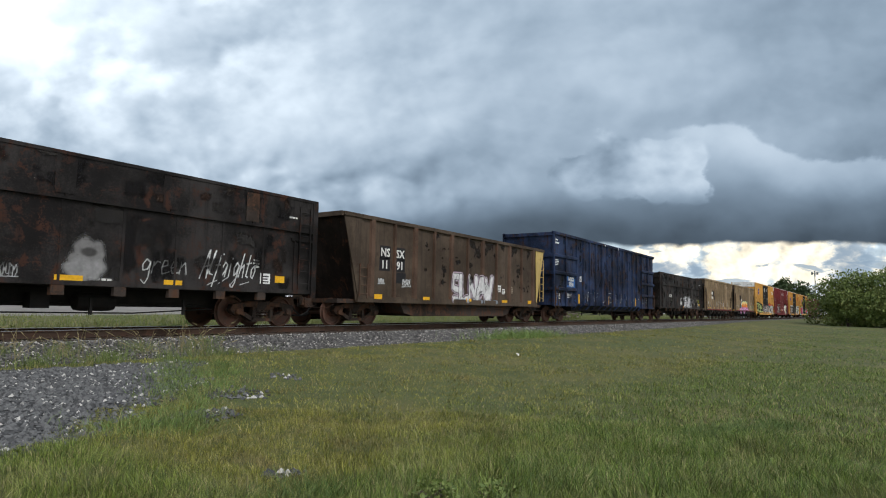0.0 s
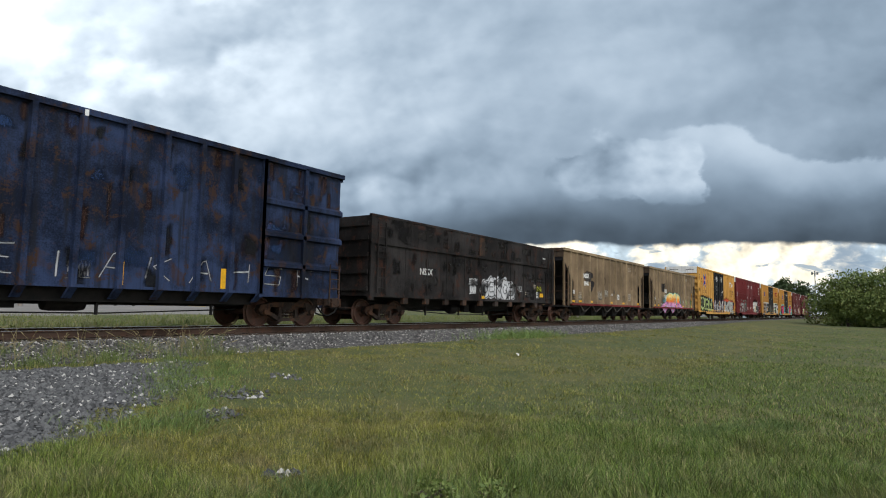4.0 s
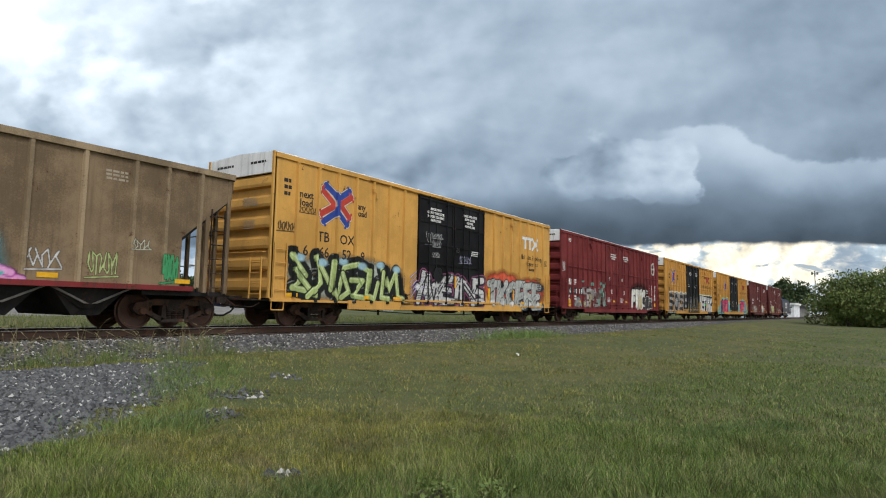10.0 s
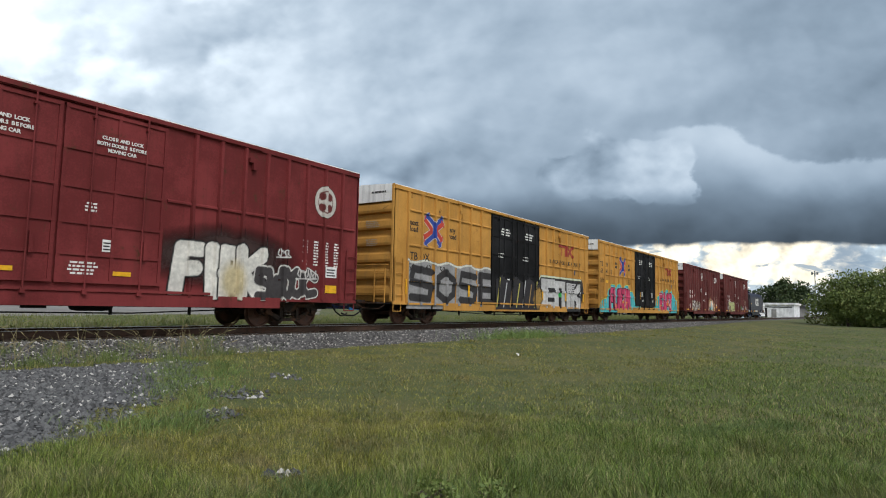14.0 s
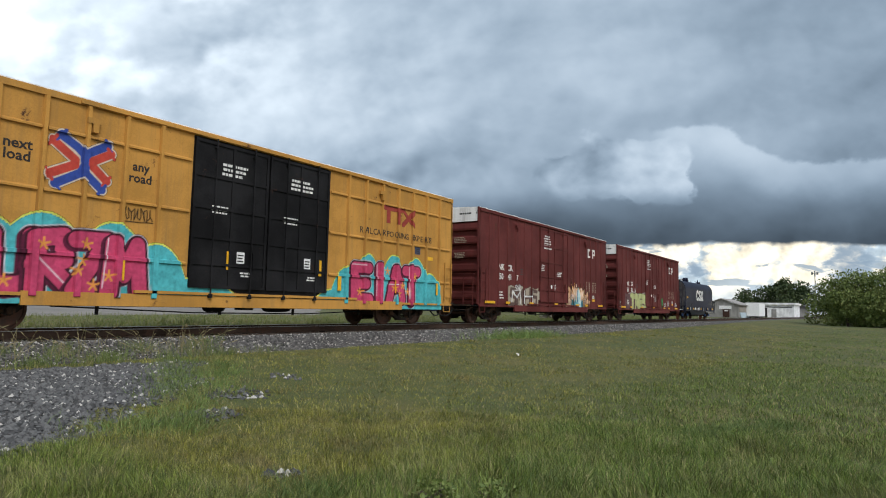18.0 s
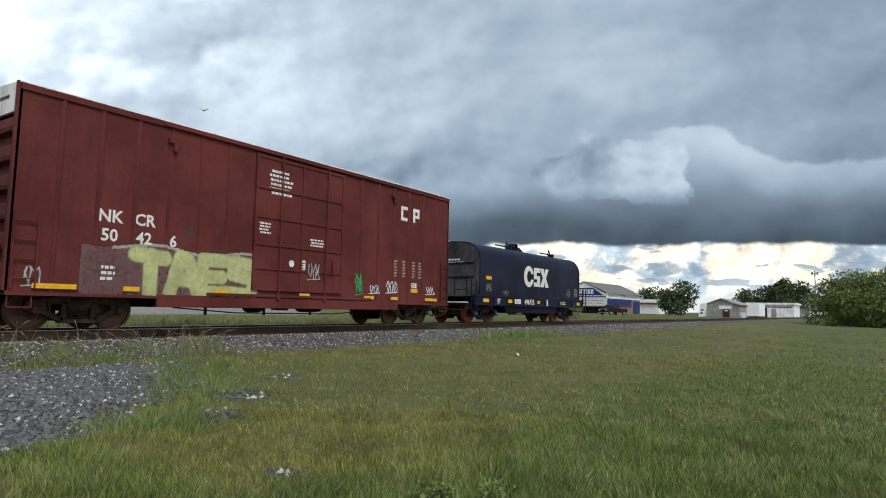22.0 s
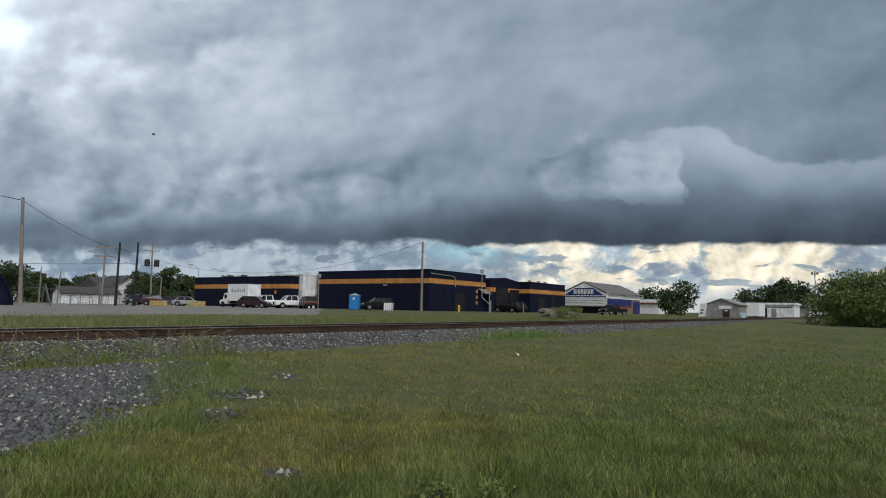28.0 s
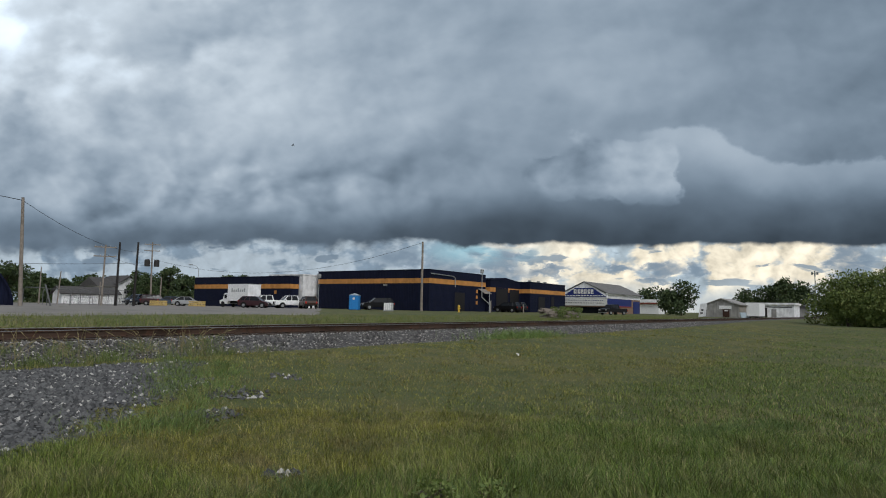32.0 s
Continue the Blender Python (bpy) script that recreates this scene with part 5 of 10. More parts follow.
for k in range(4):
    sp.stroke([(3.7 + k * 0.35, 1.16 + 0.05 * (k % 2)), (4.0 + k * 0.35, 1.30 + 0.10 * (k % 3))], 0.035, (0.40, 0.40, 0.39))
scrawl(sp, -1.5, 1.15, 0.7, 0.3, (0.35, 0.35, 0.34), 0.03, 3)
sp.put(gondola_a, depth_a, label="white sprayed scrawls")
for x, w in ((0.22, 0.6), (2.72, 0.5), (6.16, 0.35)):
    strip(gondola_a, x, 1.18 if x < 6 else 1.42, w, 0.12 if x < 6 else 0.2, Y0)
placard(gondola_a, 5.62, 1.42, 0.36, 0.3, Y0)
fake_lines(gondola_a, 1.0, Y0 - 0.0, 1.2, 0.7, 1, M_LETTER, 1)
fake_lines(gondola_a, 5.3, Y0, 1.95, 0.3, 3, M_LETTER, 2)
fake_lines(gondola_a, 6.6, Y0 - 0.03, 3.35, 0.4, 1, M_LETTER, 3)

# brown gondola
YB = -1.54
for txt, x, z in (("NS", -5.43, 2.50), ("SX", -4.56, 2.50), ("11", -5.45, 2.06), ("91", -4.56, 2.06)):
    patch(gondola_b, x - 0.3, x + 0.3, z - 0.09, z + 0.38, YB, M_BLACKPATCH)
    letter(txt, 0.42, M_LETTER, gondola_b, x, YB - 0.008, z, "car_number", bold=0.008)
patch(gondola_b, -4.85, -4.2, 1.55, 1.95, YB, M_BLACKPATCH)
sp = Spray(-3.4, 6.6, 1.3, 3.65, 0.03)
flake = sp.cloudy((0.55, 0.45), 71) * 0.6 + sp.cloudy((0.16, 0.14), 72) * 0.3 + sp.cloudy((0.05, 0.05), 73) * 0.1 + 0.10 * (sp.gz - 2.4)
sp.lay(np.clip((flake - 0.66) / 0.03, 0, 1) * 0.85, (0.022, 0.017, 0.014))
tagged(sp.put(gondola_b, flat, "bare_patch", "dark patches of flaked paint", YB), kind="stuff")
sp = Spray(-1.4, 2.9, 0.85, 2.4, 0.025)
body = word("SUNAW", -0.95, 1.02, 3.2, 0.95, 0.12, 0.0, 0.09, 8)
sp.letters(body, 0.34, (0.40, 0.20, 0.32), (0.62, 0.58, 0.60), 0.03)
sp.each_letter("SUNAW", body, 0.24, (0.60, 0.59, 0.58), (0.03, 0.026, 0.028), 0.04)
d = np.min([sp.far_line(s_) for s_ in body], 0)
sp.lay(np.where((d > 0.19) & (d < 0.22), 0.6, 0.0), (0.26, 0.16, 0.22))
sp.hatch(d < 0.2, 26, (0.03, 0.028, 0.028), 51, 0.20, 0.04, 1.5)
sp.hatch(d < 0.2, 40, (0.62, 0.61, 0.60), 52, 0.2, 0.04, -1.2)
for k in range(8):
    sp.blob(-0.6 + k * 0.45, 0.98, 0.22, 0.10, (0.22, 0.24, 0.26), 0.4)
sp.put(gondola_b, depth_b, label="white and violet graffiti piece", y=YB)
for x, w in ((-5.85, 0.42), (-2.94, 0.42), (0.2, 0.4), (3.39, 0.5), (5.99, 0.36)):
    strip(gondola_b, x, 1.03, w, 0.17 if abs(x) > 5 else 0.12, -HALF - 0.01)
placard(gondola_b, 2.95, 1.62, 0.38, 0.3, YB)
placard(gondola_b, 3.4, 1.5, 0.28, 0.25, YB)
tag(gondola_b, -4.4, 1.45, 0.5, 0.3, (0.55, 0.55, 0.54), YB, None, 5)
tag(gondola_b, -5.8, 1.5, 0.35, 0.2, (0.45, 0.45, 0.44), YB, None, 6)
fake_lines(gondola_b, 4.2, YB, 1.75, 0.35, 4, M_LETTERF, 6)

# blue gondola
YC = -1.53
patch(gondola_c, -7.55, -6.35, 2.00, 2.64, YC, M_BLUEPATCH, label="fresh bright blue number patch")
letter("NSSX", 0.33, M_LETTER, gondola_c, -6.98, YC - 0.03, 2.35, "car_number", bold=0.008)
letter("7030", 0.33, M_LETTER, gondola_c, -6.98, YC - 0.03, 2.05, "car_number", bold=0.006)
fake_lines(gondola_c, -7.3, YC, 1.62, 0.9, 3, M_LETTER, 7)
fake_lines(gondola_c, -8.9, YC, 4.65, 0.6, 2, M_LETTER, 8, 0.17)
fake_lines(gondola_c, -8.9, YC, 3.5, 0.5, 4, M_LETTER, 9)
placard(gondola_c, -5.5, 2.55, 0.28, 0.32, YC)
placard(gondola_c, -8.6, 1.45, 0.3, 0.3, YC)
for x, z in ((-9.1, 1.35), (-5.75, 1.35), (-0.75, 1.35), (2.1, 1.35), (4.95, 1.35)):
    strip(gondola_c, x, z, 0.16, 0.55, YC)
sp = Spray(-6, 8.6, 1.0, 2.2, 0.025)
chalk = (0.42, 0.43, 0.44)
for i, s_ in enumerate(word("PFJEIAKAHSF", -4.4, 1.25, 12.6, 0.55, 0.9, 0.05, 0.06, 11)):
    sp.stroke(s_, 0.032 if i % 3 else 0.05, chalk)
scrawl(sp, -5.3, 1.2, 0.7, 0.5, (0.2, 0.2, 0.21), 0.025, 12)
scrawl(sp, 0.9, 1.2, 0.5, 0.4, (0.25, 0.25, 0.26), 0.025, 13)
sp.put(gondola_c, flat, label="thin chalk-white scrawls between the ribs", y=YC)
for x in (-1.6, 1.0):
    patch(gondola_c, x, x + 0.09, 4.85, 5.0, -HALF - 0.035, M_REFLECTW)

# black gondola with bubble letters
sp = Spray(-1.4, 4.2, 0.95, 2.5, 0.024)
bubbles = [(0.38, 1.55, 0.40, 0.40, "O"), (0.95, 1.66, 0.40, 0.46, "E"), (1.58, 1.62, 0.42, 0.48, "K"), (2.20, 1.60, 0.40, 0.50, "G"), (2.78, 1.52, 0.40, 0.42, "E")]
for x, z, rx, rz, ch in bubbles:
    sp.blob(x, z, rx * 1.22, rz * 1.16, (0.46, 0.46, 0.46), 0.06, 0.05, x)
for x, z, rx, rz, ch in bubbles:
    sp.blob(x, z, rx * 1.06, rz * 1.05, BLACK, 0.05, 0.06, x * 3)
    sp.blob(x, z, rx * 0.94, rz * 0.94, (0.54, 0.54, 0.54), 0.05, 0.06, x * 3)
    sp.blob(x - 0.1, z + 0.16, rx * 0.5, rz * 0.3, (0.66, 0.66, 0.66), 0.6)
    sp.hatch(np.hypot((sp.gx - x) / rx, (sp.gz - z) / rz) < 0.85, 14, (0.34, 0.34, 0.34), int(x * 10), 0.05, 0.02, 9.0)
    for s_ in word(ch, x - rx * 0.42, z - rz * 0.45, rx * 0.84, rz * 0.9, 0.0, 0.0, 0.03, 14):
        sp.stroke(s_, 0.045, BLACK)
scrawl(sp, -1.0, 1.75, 0.65, 0.25, (0.5, 0.5, 0.49), 0.04, 15)
scrawl(sp, -0.95, 1.35, 0.5, 0.35, (0.5, 0.5, 0.49), 0.05, 16)
scrawl(sp, 3.5, 1.55, 0.45, 0.3, (0.45, 0.45, 0.44), 0.03, 17, 4)
sp.put(gondola_d, depth_d, label="silver bubble-letter graffiti")
tag(gondola_d, 5.6, 1.65, 0.55, 0.25, (0.45, 0.48, 0.04), -HALF, None, 18, 0.04, 5)
strip(gondola_d, 6.15, 1.42, 0.4, 0.2)
strip(gondola_d, 0.15, 1.18, 0.3, 0.12)
placard(gondola_d, 5.72, 1.42, 0.4, 0.3, -HALF)
fake_lines(gondola_d, 4.5, -HALF, 1.55, 0.5, 2, M_LETTERF, 20)
fake_lines(gondola_d, 5.4, -HALF, 1.95, 0.3, 3, M_LETTERF, 21)
fake_lines(gondola_d, 6.4, -HALF - 0.03, 3.4, 0.4, 1, M_LETTER, 22)
letter("NSSX", 0.36, M_LETTER, gondola_d, -4.2, -HALF - 0.006, 1.95, "car_number")

# tan hoppers
YE = -1.57
for car, dep, num, zz, xx in ((hopper_e, depth_e, "9046", 2.62, -4.05), (hopper_f, depth_f, "9013", 2.25, -2.97)):
    letter("NSSX", 0.36, M_LETTER, car, xx, YE - 0.006, zz + 0.05, "car_number", bold=0.016)
    letter(num, 0.36, M_LETTER, car, xx, YE - 0.006, zz - 0.42, "car_number", bold=0.016)
    placard(car, -5.95, 1.75, 0.2, 0.22, YE)
    fake_lines(car, -5.95, YE, 1.5, 0.5, 4, M_LETTERD, 30)
    fake_lines(car, -4.8, YE, 1.75, 0.8, 4, M_LETTERF, 31)
    fake_lines(car, -1.6, YE, 1.5, 0.8, 2, M_LETTERD, 32)
    fake_lines(car, 1.2, YE, 2.05, 0.9, 3, M_LETTERD, 33)
    fake_lines(car, 4.2, YE, 3.75, 0.7, 3, M_LETTERF, 35)
    for x in (-6.05, -5.0, -3.2, 0.4, 2.8, 6.0):
        strip(car, x, 1.22, 0.42, 0.11, YE)
    sp = Spray(-7.3, 7.3, 1.0, 4.1, 0.06)
    sp.blob(-0.9, 2.6, 0.2, 0.22, (0.13, 0.09, 0.05), 0.4)
    sp.put(car, flat, "faded_emblem", "faded round emblem", YE)
placard(hopper_e, 1.75, 1.62, 0.36, 0.34, YE)
placard(hopper_e, 4.1, 1.66, 0.5, 0.5, YE, M_LETTERF)
placard(hopper_e, 0.55, 1.75, 0.25, 0.14, YE)
sp = Spray(-4.4, -2.4, 1.8, 3.3, 0.025)
sp.blob(-3.85, 2.75, 0.55, 0.33, (0.06, 0.05, 0.042), 0.3, 0.05, 2)
sp.blob(-3.2, 2.85, 0.28, 0.17, BLACK, 0.08, 0.04, 1)
sp.blob(-3.05, 2.32, 0.34, 0.20, BLACK, 0.08, 0.06, 3)
sp.blob(-3.2, 2.05, 0.2, 0.20, BLACK, 0.1, 0.06, 4)
sp.put(hopper_e, depth_e, "paint_patch", "black patch where letters were painted out", YE - 0.0)
tag(hopper_e, -2.15, 1.45, 0.75, 0.5, (0.50, 0.47, 0.40), YE, depth_e, 40, 0.035)
tag(hopper_e, -0.9, 1.65, 0.6, 0.4, (0.50, 0.47, 0.40), YE, depth_e, 41, 0.035)
tag(hopper_e, -5.3, 1.35, 0.5, 0.25, (0.42, 0.38, 0.30), YE, depth_e, 42, 0.03)
tag(hopper_e, 2.6, 1.35, 0.6, 0.5, (0.30, 0.24, 0.16), YE, depth_e, 43, 0.025)
sp = Spray(-4.3, -2.7, 2.1, 3.3, 0.025)
for x_, z_, w_, h_ in ((-3.80, 2.68, 0.30, 0.34), (-3.18, 2.86, 0.20, 0.20)):
    q_ = ((np.abs(sp.gx - x_) / w_) ** 6 + (np.abs(sp.gz - z_) / h_) ** 6) + 0.5 * (sp.cloudy((0.1, 0.1), 75) - 0.5)
    sp.lay((1.0 - q_) / 0.3, (0.020, 0.017, 0.015))
sp.put(hopper_f, depth_f, "paint_patch", "black patch where letters were painted out", YE)
placard(hopper_f, 1.65, 1.62, 0.36, 0.34, YE)
sp = Spray(-4.5, 2.4, 1.0, 2.6, 0.03)
sp.blob(-1.0, 1.55, 2.6, 0.75, (0.14, 0.33, 0.33), 0.35, 0.05, 1.0)
sp.blob(0.8, 1.7, 1.1, 0.6, (0.16, 0.26, 0.30), 0.35, 0.07, 2.0)
ramp = lambda stops: np.stack([np.interp(sp.gz, [q[0] for q in stops], [q[1][i] for q in stops]) for i in range(3)], -1)
ws = word("GEROUS", -2.55, 1.10, 4.0, 0.92, 0.10, 0.05, 0.10, 50)
d = np.min([sp.far_line(s_) for s_ in ws], 0)
haze_ = np.clip((0.62 - d) / 0.4, 0, 1) * np.clip((2.5 - sp.gz) / 0.5, 0, 1)
sp.lay(haze_ * 0.85, (0.16, 0.36, 0.36))
rim = ramp([(1.3, (0.26, 0.04, 0.20)), (1.50, (0.40, 0.04, 0.03)), (1.80, (0.50, 0.10, 0.01)), (2.05, (0.80, 0.62, 0.24))])
fill_ = ramp([(1.05, (0.60, 0.36, 0.60)), (1.40, (0.66, 0.30, 0.52)), (1.50, (0.70, 0.20, 0.18)), (1.60, (0.78, 0.20, 0.03)), (1.80, (0.82, 0.36, 0.05)), (2.0, (0.84, 0.62, 0.22))])
sp.lay((0.30 - d) / 0.03, ramp([(1.3, (0.10, 0.30, 0.30)), (1.9, (0.55, 0.60, 0.30)), (2.2, (0.45, 0.62, 0.42))]))
sp.each_letter("GEROUS", ws, 0.30, fill_, rim, 0.045)
inside = d < 0.2
sp.hatch(inside & (sp.gz > 1.55), 46, (0.84, 0.70, 0.42), 77, 0.20, 0.03, -1.2)
sp.hatch(inside & (sp.gz > 1.5), 26, (0.55, 0.07, 0.02), 76, 0.24, 0.04, 1.3)
sp.hatch(inside & (sp.gz < 1.5), 60, (0.34, 0.06, 0.26), 80, 0.30, 0.04, -0.9)
sp.hatch(inside & (sp.gz < 1.5), 40, (0.76, 0.60, 0.72), 79, 0.25, 0.03, 0.9)
for a_, b_, c_ in ((-2.6, -4.2, 1.16), (-2.5, -3.6, 1.34), (1.5, 2.3, 1.14), (1.5, 2.1, 1.28)):
    sp.stroke([(a_, c_ + 0.10), ((a_ + b_) / 2, c_ + 0.05), (b_, c_ - 0.05)], 0.20, (0.34, 0.06, 0.26))
    sp.stroke([(a_, c_ + 0.10), ((a_ + b_) / 2, c_ + 0.05), (b_, c_ - 0.05)], 0.14, (0.64, 0.30, 0.52))
sp.stroke([(-3.35, 1.45), (-3.25, 1.75), (-3.05, 1.50)], 0.09, (0.50, 0.14, 0.40))
for k_ in range(7):
    e_ = -2.9 + k_ * 0.75
    sp.stroke([(e_, 1.05), (e_ + 0.35, 1.22 + 0.1 * (k_ % 2))], 0.07, ((0.08, 0.36, 0.33), (0.62, 0.30, 0.48))[k_ % 2])
sp.put(hopper_f, depth_f, label="bright orange, pink and teal graffiti piece", y=YE)
for x in (-3.0, -0.55):
    sp = Spray(x - 0.95, x + 0.95, 0.52, 1.0, 0.03)
    w_ = np.abs(sp.gx - x) / 0.90 + (1.0 - sp.gz) / 0.46
    sp.lay((1.05 - w_) / 0.05, (0.03, 0.02, 0.03))
    sp.lay((0.95 - w_) / 0.05, (0.62, 0.20, 0.46))
    sp.hatch(w_ < 0.9, 14, (0.72, 0.40, 0.60), 83, 0.3, 0.04, 0.5)
    sp.blob(x - 0.05, 0.78, 0.16, 0.09, (0.08, 0.36, 0.32), 0.4, 0.1)
    sp.put(hopper_f, flat, label="pink paint carried down over the chute", y=-1.53)
tag(hopper_f, -4.25, 1.2, 0.5, 0.2, (0.62, 0.62, 0.58), YE, depth_f, 44, 0.045, 4)
tag(hopper_f, 2.35, 1.35, 0.7, 0.45, (0.6, 0.58, 0.54), YE, depth_f, 45, 0.04, 4)
tag(hopper_f, 3.6, 1.25, 0.7, 0.6, (0.42, 0.48, 0.20), YE, depth_f, 46, 0.04, 6)
tag(hopper_f, 4.6, 1.95, 0.5, 0.25, (0.5, 0.48, 0.36), YE, depth_f, 47, 0.035, 4)
tag(hopper_f, 5.4, 1.2, 0.45, 0.7, (0.06, 0.30, 0.12), YE, depth_f, 48, 0.06, 6)


def cross_emblem(car, x, z, s, dep):
    """Two ribbons, red within blue, that bend away from each other."""
    sp = Spray(x - 1.3 * s, x + 1.3 * s, z - 1.2 * s, z + 1.2 * s, 0.018)
    red, blue, pale = (0.50, 0.060, 0.040), (0.035, 0.070, 0.300), (0.62, 0.52, 0.40)
    lines = [([(-.74, .93), (-.18, .55), (.08, .29), (.12, -.07), (-.02, -.34), (-.83, -.72)], blue), ([(-.99, .75), (-.23, .11), (-.23, -.07), (-1.06, -.40)], red),
             ([(.22, .36), (.86, .66)], blue), ([(.33, .06), (1.0, .37)], red), ([(.33, -.05), (.89, -.61)], red), ([(.19, -.40), (.74, -.92)], blue)]
    for wide, tone in ((0.34, pale), (0.25, None)):
        for pts, col in lines:
            sp.stroke([(x + a * s * 0.82, z + (b + 0.14 * a) * s * 0.84) for a, b in pts], wide * s, tone or col)
    # notched ends
    for a, b in ((-.74, .93), (-.99, .75), (-.83, -.72), (-1.06, -.40), (.86, .66), (1.0, .37), (.89, -.61), (.74, -.92)):
        e, u = (1 if a > 0 else -1), (1 if b > 0 else -1)
        col = blue if abs(b) > 0.62 and abs(a) < 0.9 else red
        q, r = x + a * s * 0.82, z + (b + 0.14 * a) * s * 0.84
        sp.stroke([(q - 0.10 * s, r + e * u * 0.14 * s), (q + 0.10 * s, r - e * u * 0.14 * s)], 0.10 * s, col)
    sp.put(car, dep, "emblem", "crossed red and blue ribbon emblem")


def bar_logo(car, x, z, w, h, col, dep):
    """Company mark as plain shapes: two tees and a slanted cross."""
    sp = Spray(x - w * 0.55, x + w * 0.6, z - 0.05, z + h + 0.05, 0.02)
    for a, b, c, d in ((-0.5, 0.14, 0.74, 1.0), (-0.36, -0.24, 0.0, 0.9), (-0.05, 0.07, 0.0, 0.9)):
        sp.lay(((sp.gx > x + a * w) & (sp.gx < x + b * w) & (sp.gz > z + c * h) & (sp.gz < z + d * h)) * 1.0, col)
    sp.stroke([(x + 0.17 * w, z + 0.05 * h), (x + 0.50 * w, z + 0.92 * h)], 0.10 * w, col)
    sp.stroke([(x + 0.17 * w, z + 0.92 * h), (x + 0.52 * w, z + 0.05 * h)], 0.08 * w, col)
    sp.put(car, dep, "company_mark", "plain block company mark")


def slogan(txt, size, mat, car, x, z, dep, y=-HALF, bold=0.0):
    """Letters set one by one, each lying on the wall or on the rib behind it."""
    w = [0.34 * size if c in " I-.li" else (0.50 * size if c.islower() else 0.66 * size) for c in txt]
    p = x - sum(w) / 2
    for c, k in zip(txt, w):
        if c != " ":
            d = float(np.max(dep(np.array((p + 0.1 * k, p + k / 2, p + 0.9 * k)), np.full(3, z + size * 0.3))))
            letter(c, size, mat, car, p + k / 2, y - d - 0.006, z, bold=bold)
        p += k


def door_stencils(car, x0, x1, y, mat, seed):
    w = (x1 - x0) / 2
    for i in range(2):
        c = x0 + w * (i + 0.5)
        fake_lines(car, c, y, 4.5, 0.95, 4, mat, seed + i, 0.13)
        fake_lines(car, c - 0.4, y, 3.3, 0.7, 3, mat, seed + 5 + i, 0.08)
        placard(car, c + 0.3, 1.95, 0.26, 0.32, y)
        strip(car, c + (0.85 if i else -0.1), 1.85, 0.12, 0.5, y)
        fake_lines(car, c + 0.5, y, 1.55, 0.4, 2, mat, seed + 9 + i, 0.08)


YF = -HALF - 0.004
DY = -HALF - 0.034
# yellow boxcar
cross_emblem(box_g, -6.9, 3.98, 0.85, depth_g)
for t_, x, z, s_ in (("next", -8.24, 4.02, 0.32), ("load", -8.24, 3.76, 0.32), ("any", -5.68, 4.0, 0.30), ("road", -5.68, 3.76, 0.30)):
    letter(t_, s_, M_LETTERD, box_g, x, YF, z, bold=0.006)
for t_, x, z in (("TB", -7.45, 2.72), ("OX", -6.35, 2.72), ("6", -8.2, 2.22), ("66", -7.4, 2.22), ("52", -6.35, 2.22), ("9", -5.55, 2.22)):
    letter(t_, 0.46, M_LETTERD, box_g, x, YF, z, "car_number", bold=0.004)
bar_logo(box_g, 7.2, 3.72, 1.7, 0.62, (0.72, 0.71, 0.67), depth_g)
slogan("Rail car Pooling", 0.33, M_LETTERD, box_g, 7.3, 3.2, depth_g)
slogan("Experts", 0.33, M_LETTERD, box_g, 7.35, 2.88, depth_g)
fake_lines(box_g, 7.4, YF, 2.75, 0.8, 1, M_LETTERD, 51, 0.2)
for i, t_ in enumerate(("-IMPORTANT-", "CLOSE THIS DOOR", "BEFORE CLOSING", "MAIN DOOR")):
    slogan(t_, 0.132, M_LETTER, box_g, -1.30, 4.56 - 0.15 * i, flat, DY - 0.036, bold=0.006)
for i, t_ in enumerate(("CLOSE AND LOCK", "BOTH DOORS", "BEFORE", "MOVING CAR")):
    slogan(t_, 0.132, M_LETTER, box_g, 1.28, 4.60 - 0.15 * i, flat, DY - 0.036, bold=0.006)
placard(box_g, 0.35, 3.1, 0.32, 0.26, DY - 0.036, M_DOORBLACK)
fake_lines(box_g, 0.35, DY - 0.036, 3.2, 0.26, 3, M_LETTER, 61, 0.07)
fake_lines(box_g, 1.75, DY - 0.036, 3.15, 0.75, 3, M_LETTER, 62, 0.08)
tag(box_g, -1.55, 3.45, 0.75, 0.22, (0.36, 0.36, 0.35), DY - 0.036, None, 63, 0.03, 7)
tag(box_g, -1.5, 3.1, 0.55, 0.2, (0.36, 0.36, 0.35), DY - 0.036, None, 64, 0.03, 5)
tag(box_g, -1.5, 2.7, 0.5, 0.2, (0.36, 0.36, 0.35), DY - 0.036, None, 65, 0.03, 5)
tag(box_g, 0.5, 2.6, 0.9, 0.3, (0.40, 0.40, 0.52), DY - 0.036, None, 66, 0.03, 6)
strip(box_g, 0.2, 1.75, 0.12, 0.5, DY - 0.04)
fake_lines(box_g, 8.3, YF, 2.3, 0.5, 8, M_LETTERD, 71)
fake_lines(box_g, -9.0, YF, 4.5, 0.35, 3, M_LETTERD, 72, 0.2)
sp = Spray(-9.0, -2.6, 0.78, 2.6, 0.026)
sp.blob(-6.2, 1.55, 2.7, 0.72, (0.40, 0.44, 0.36), 0.5, 0.06, 2.0)
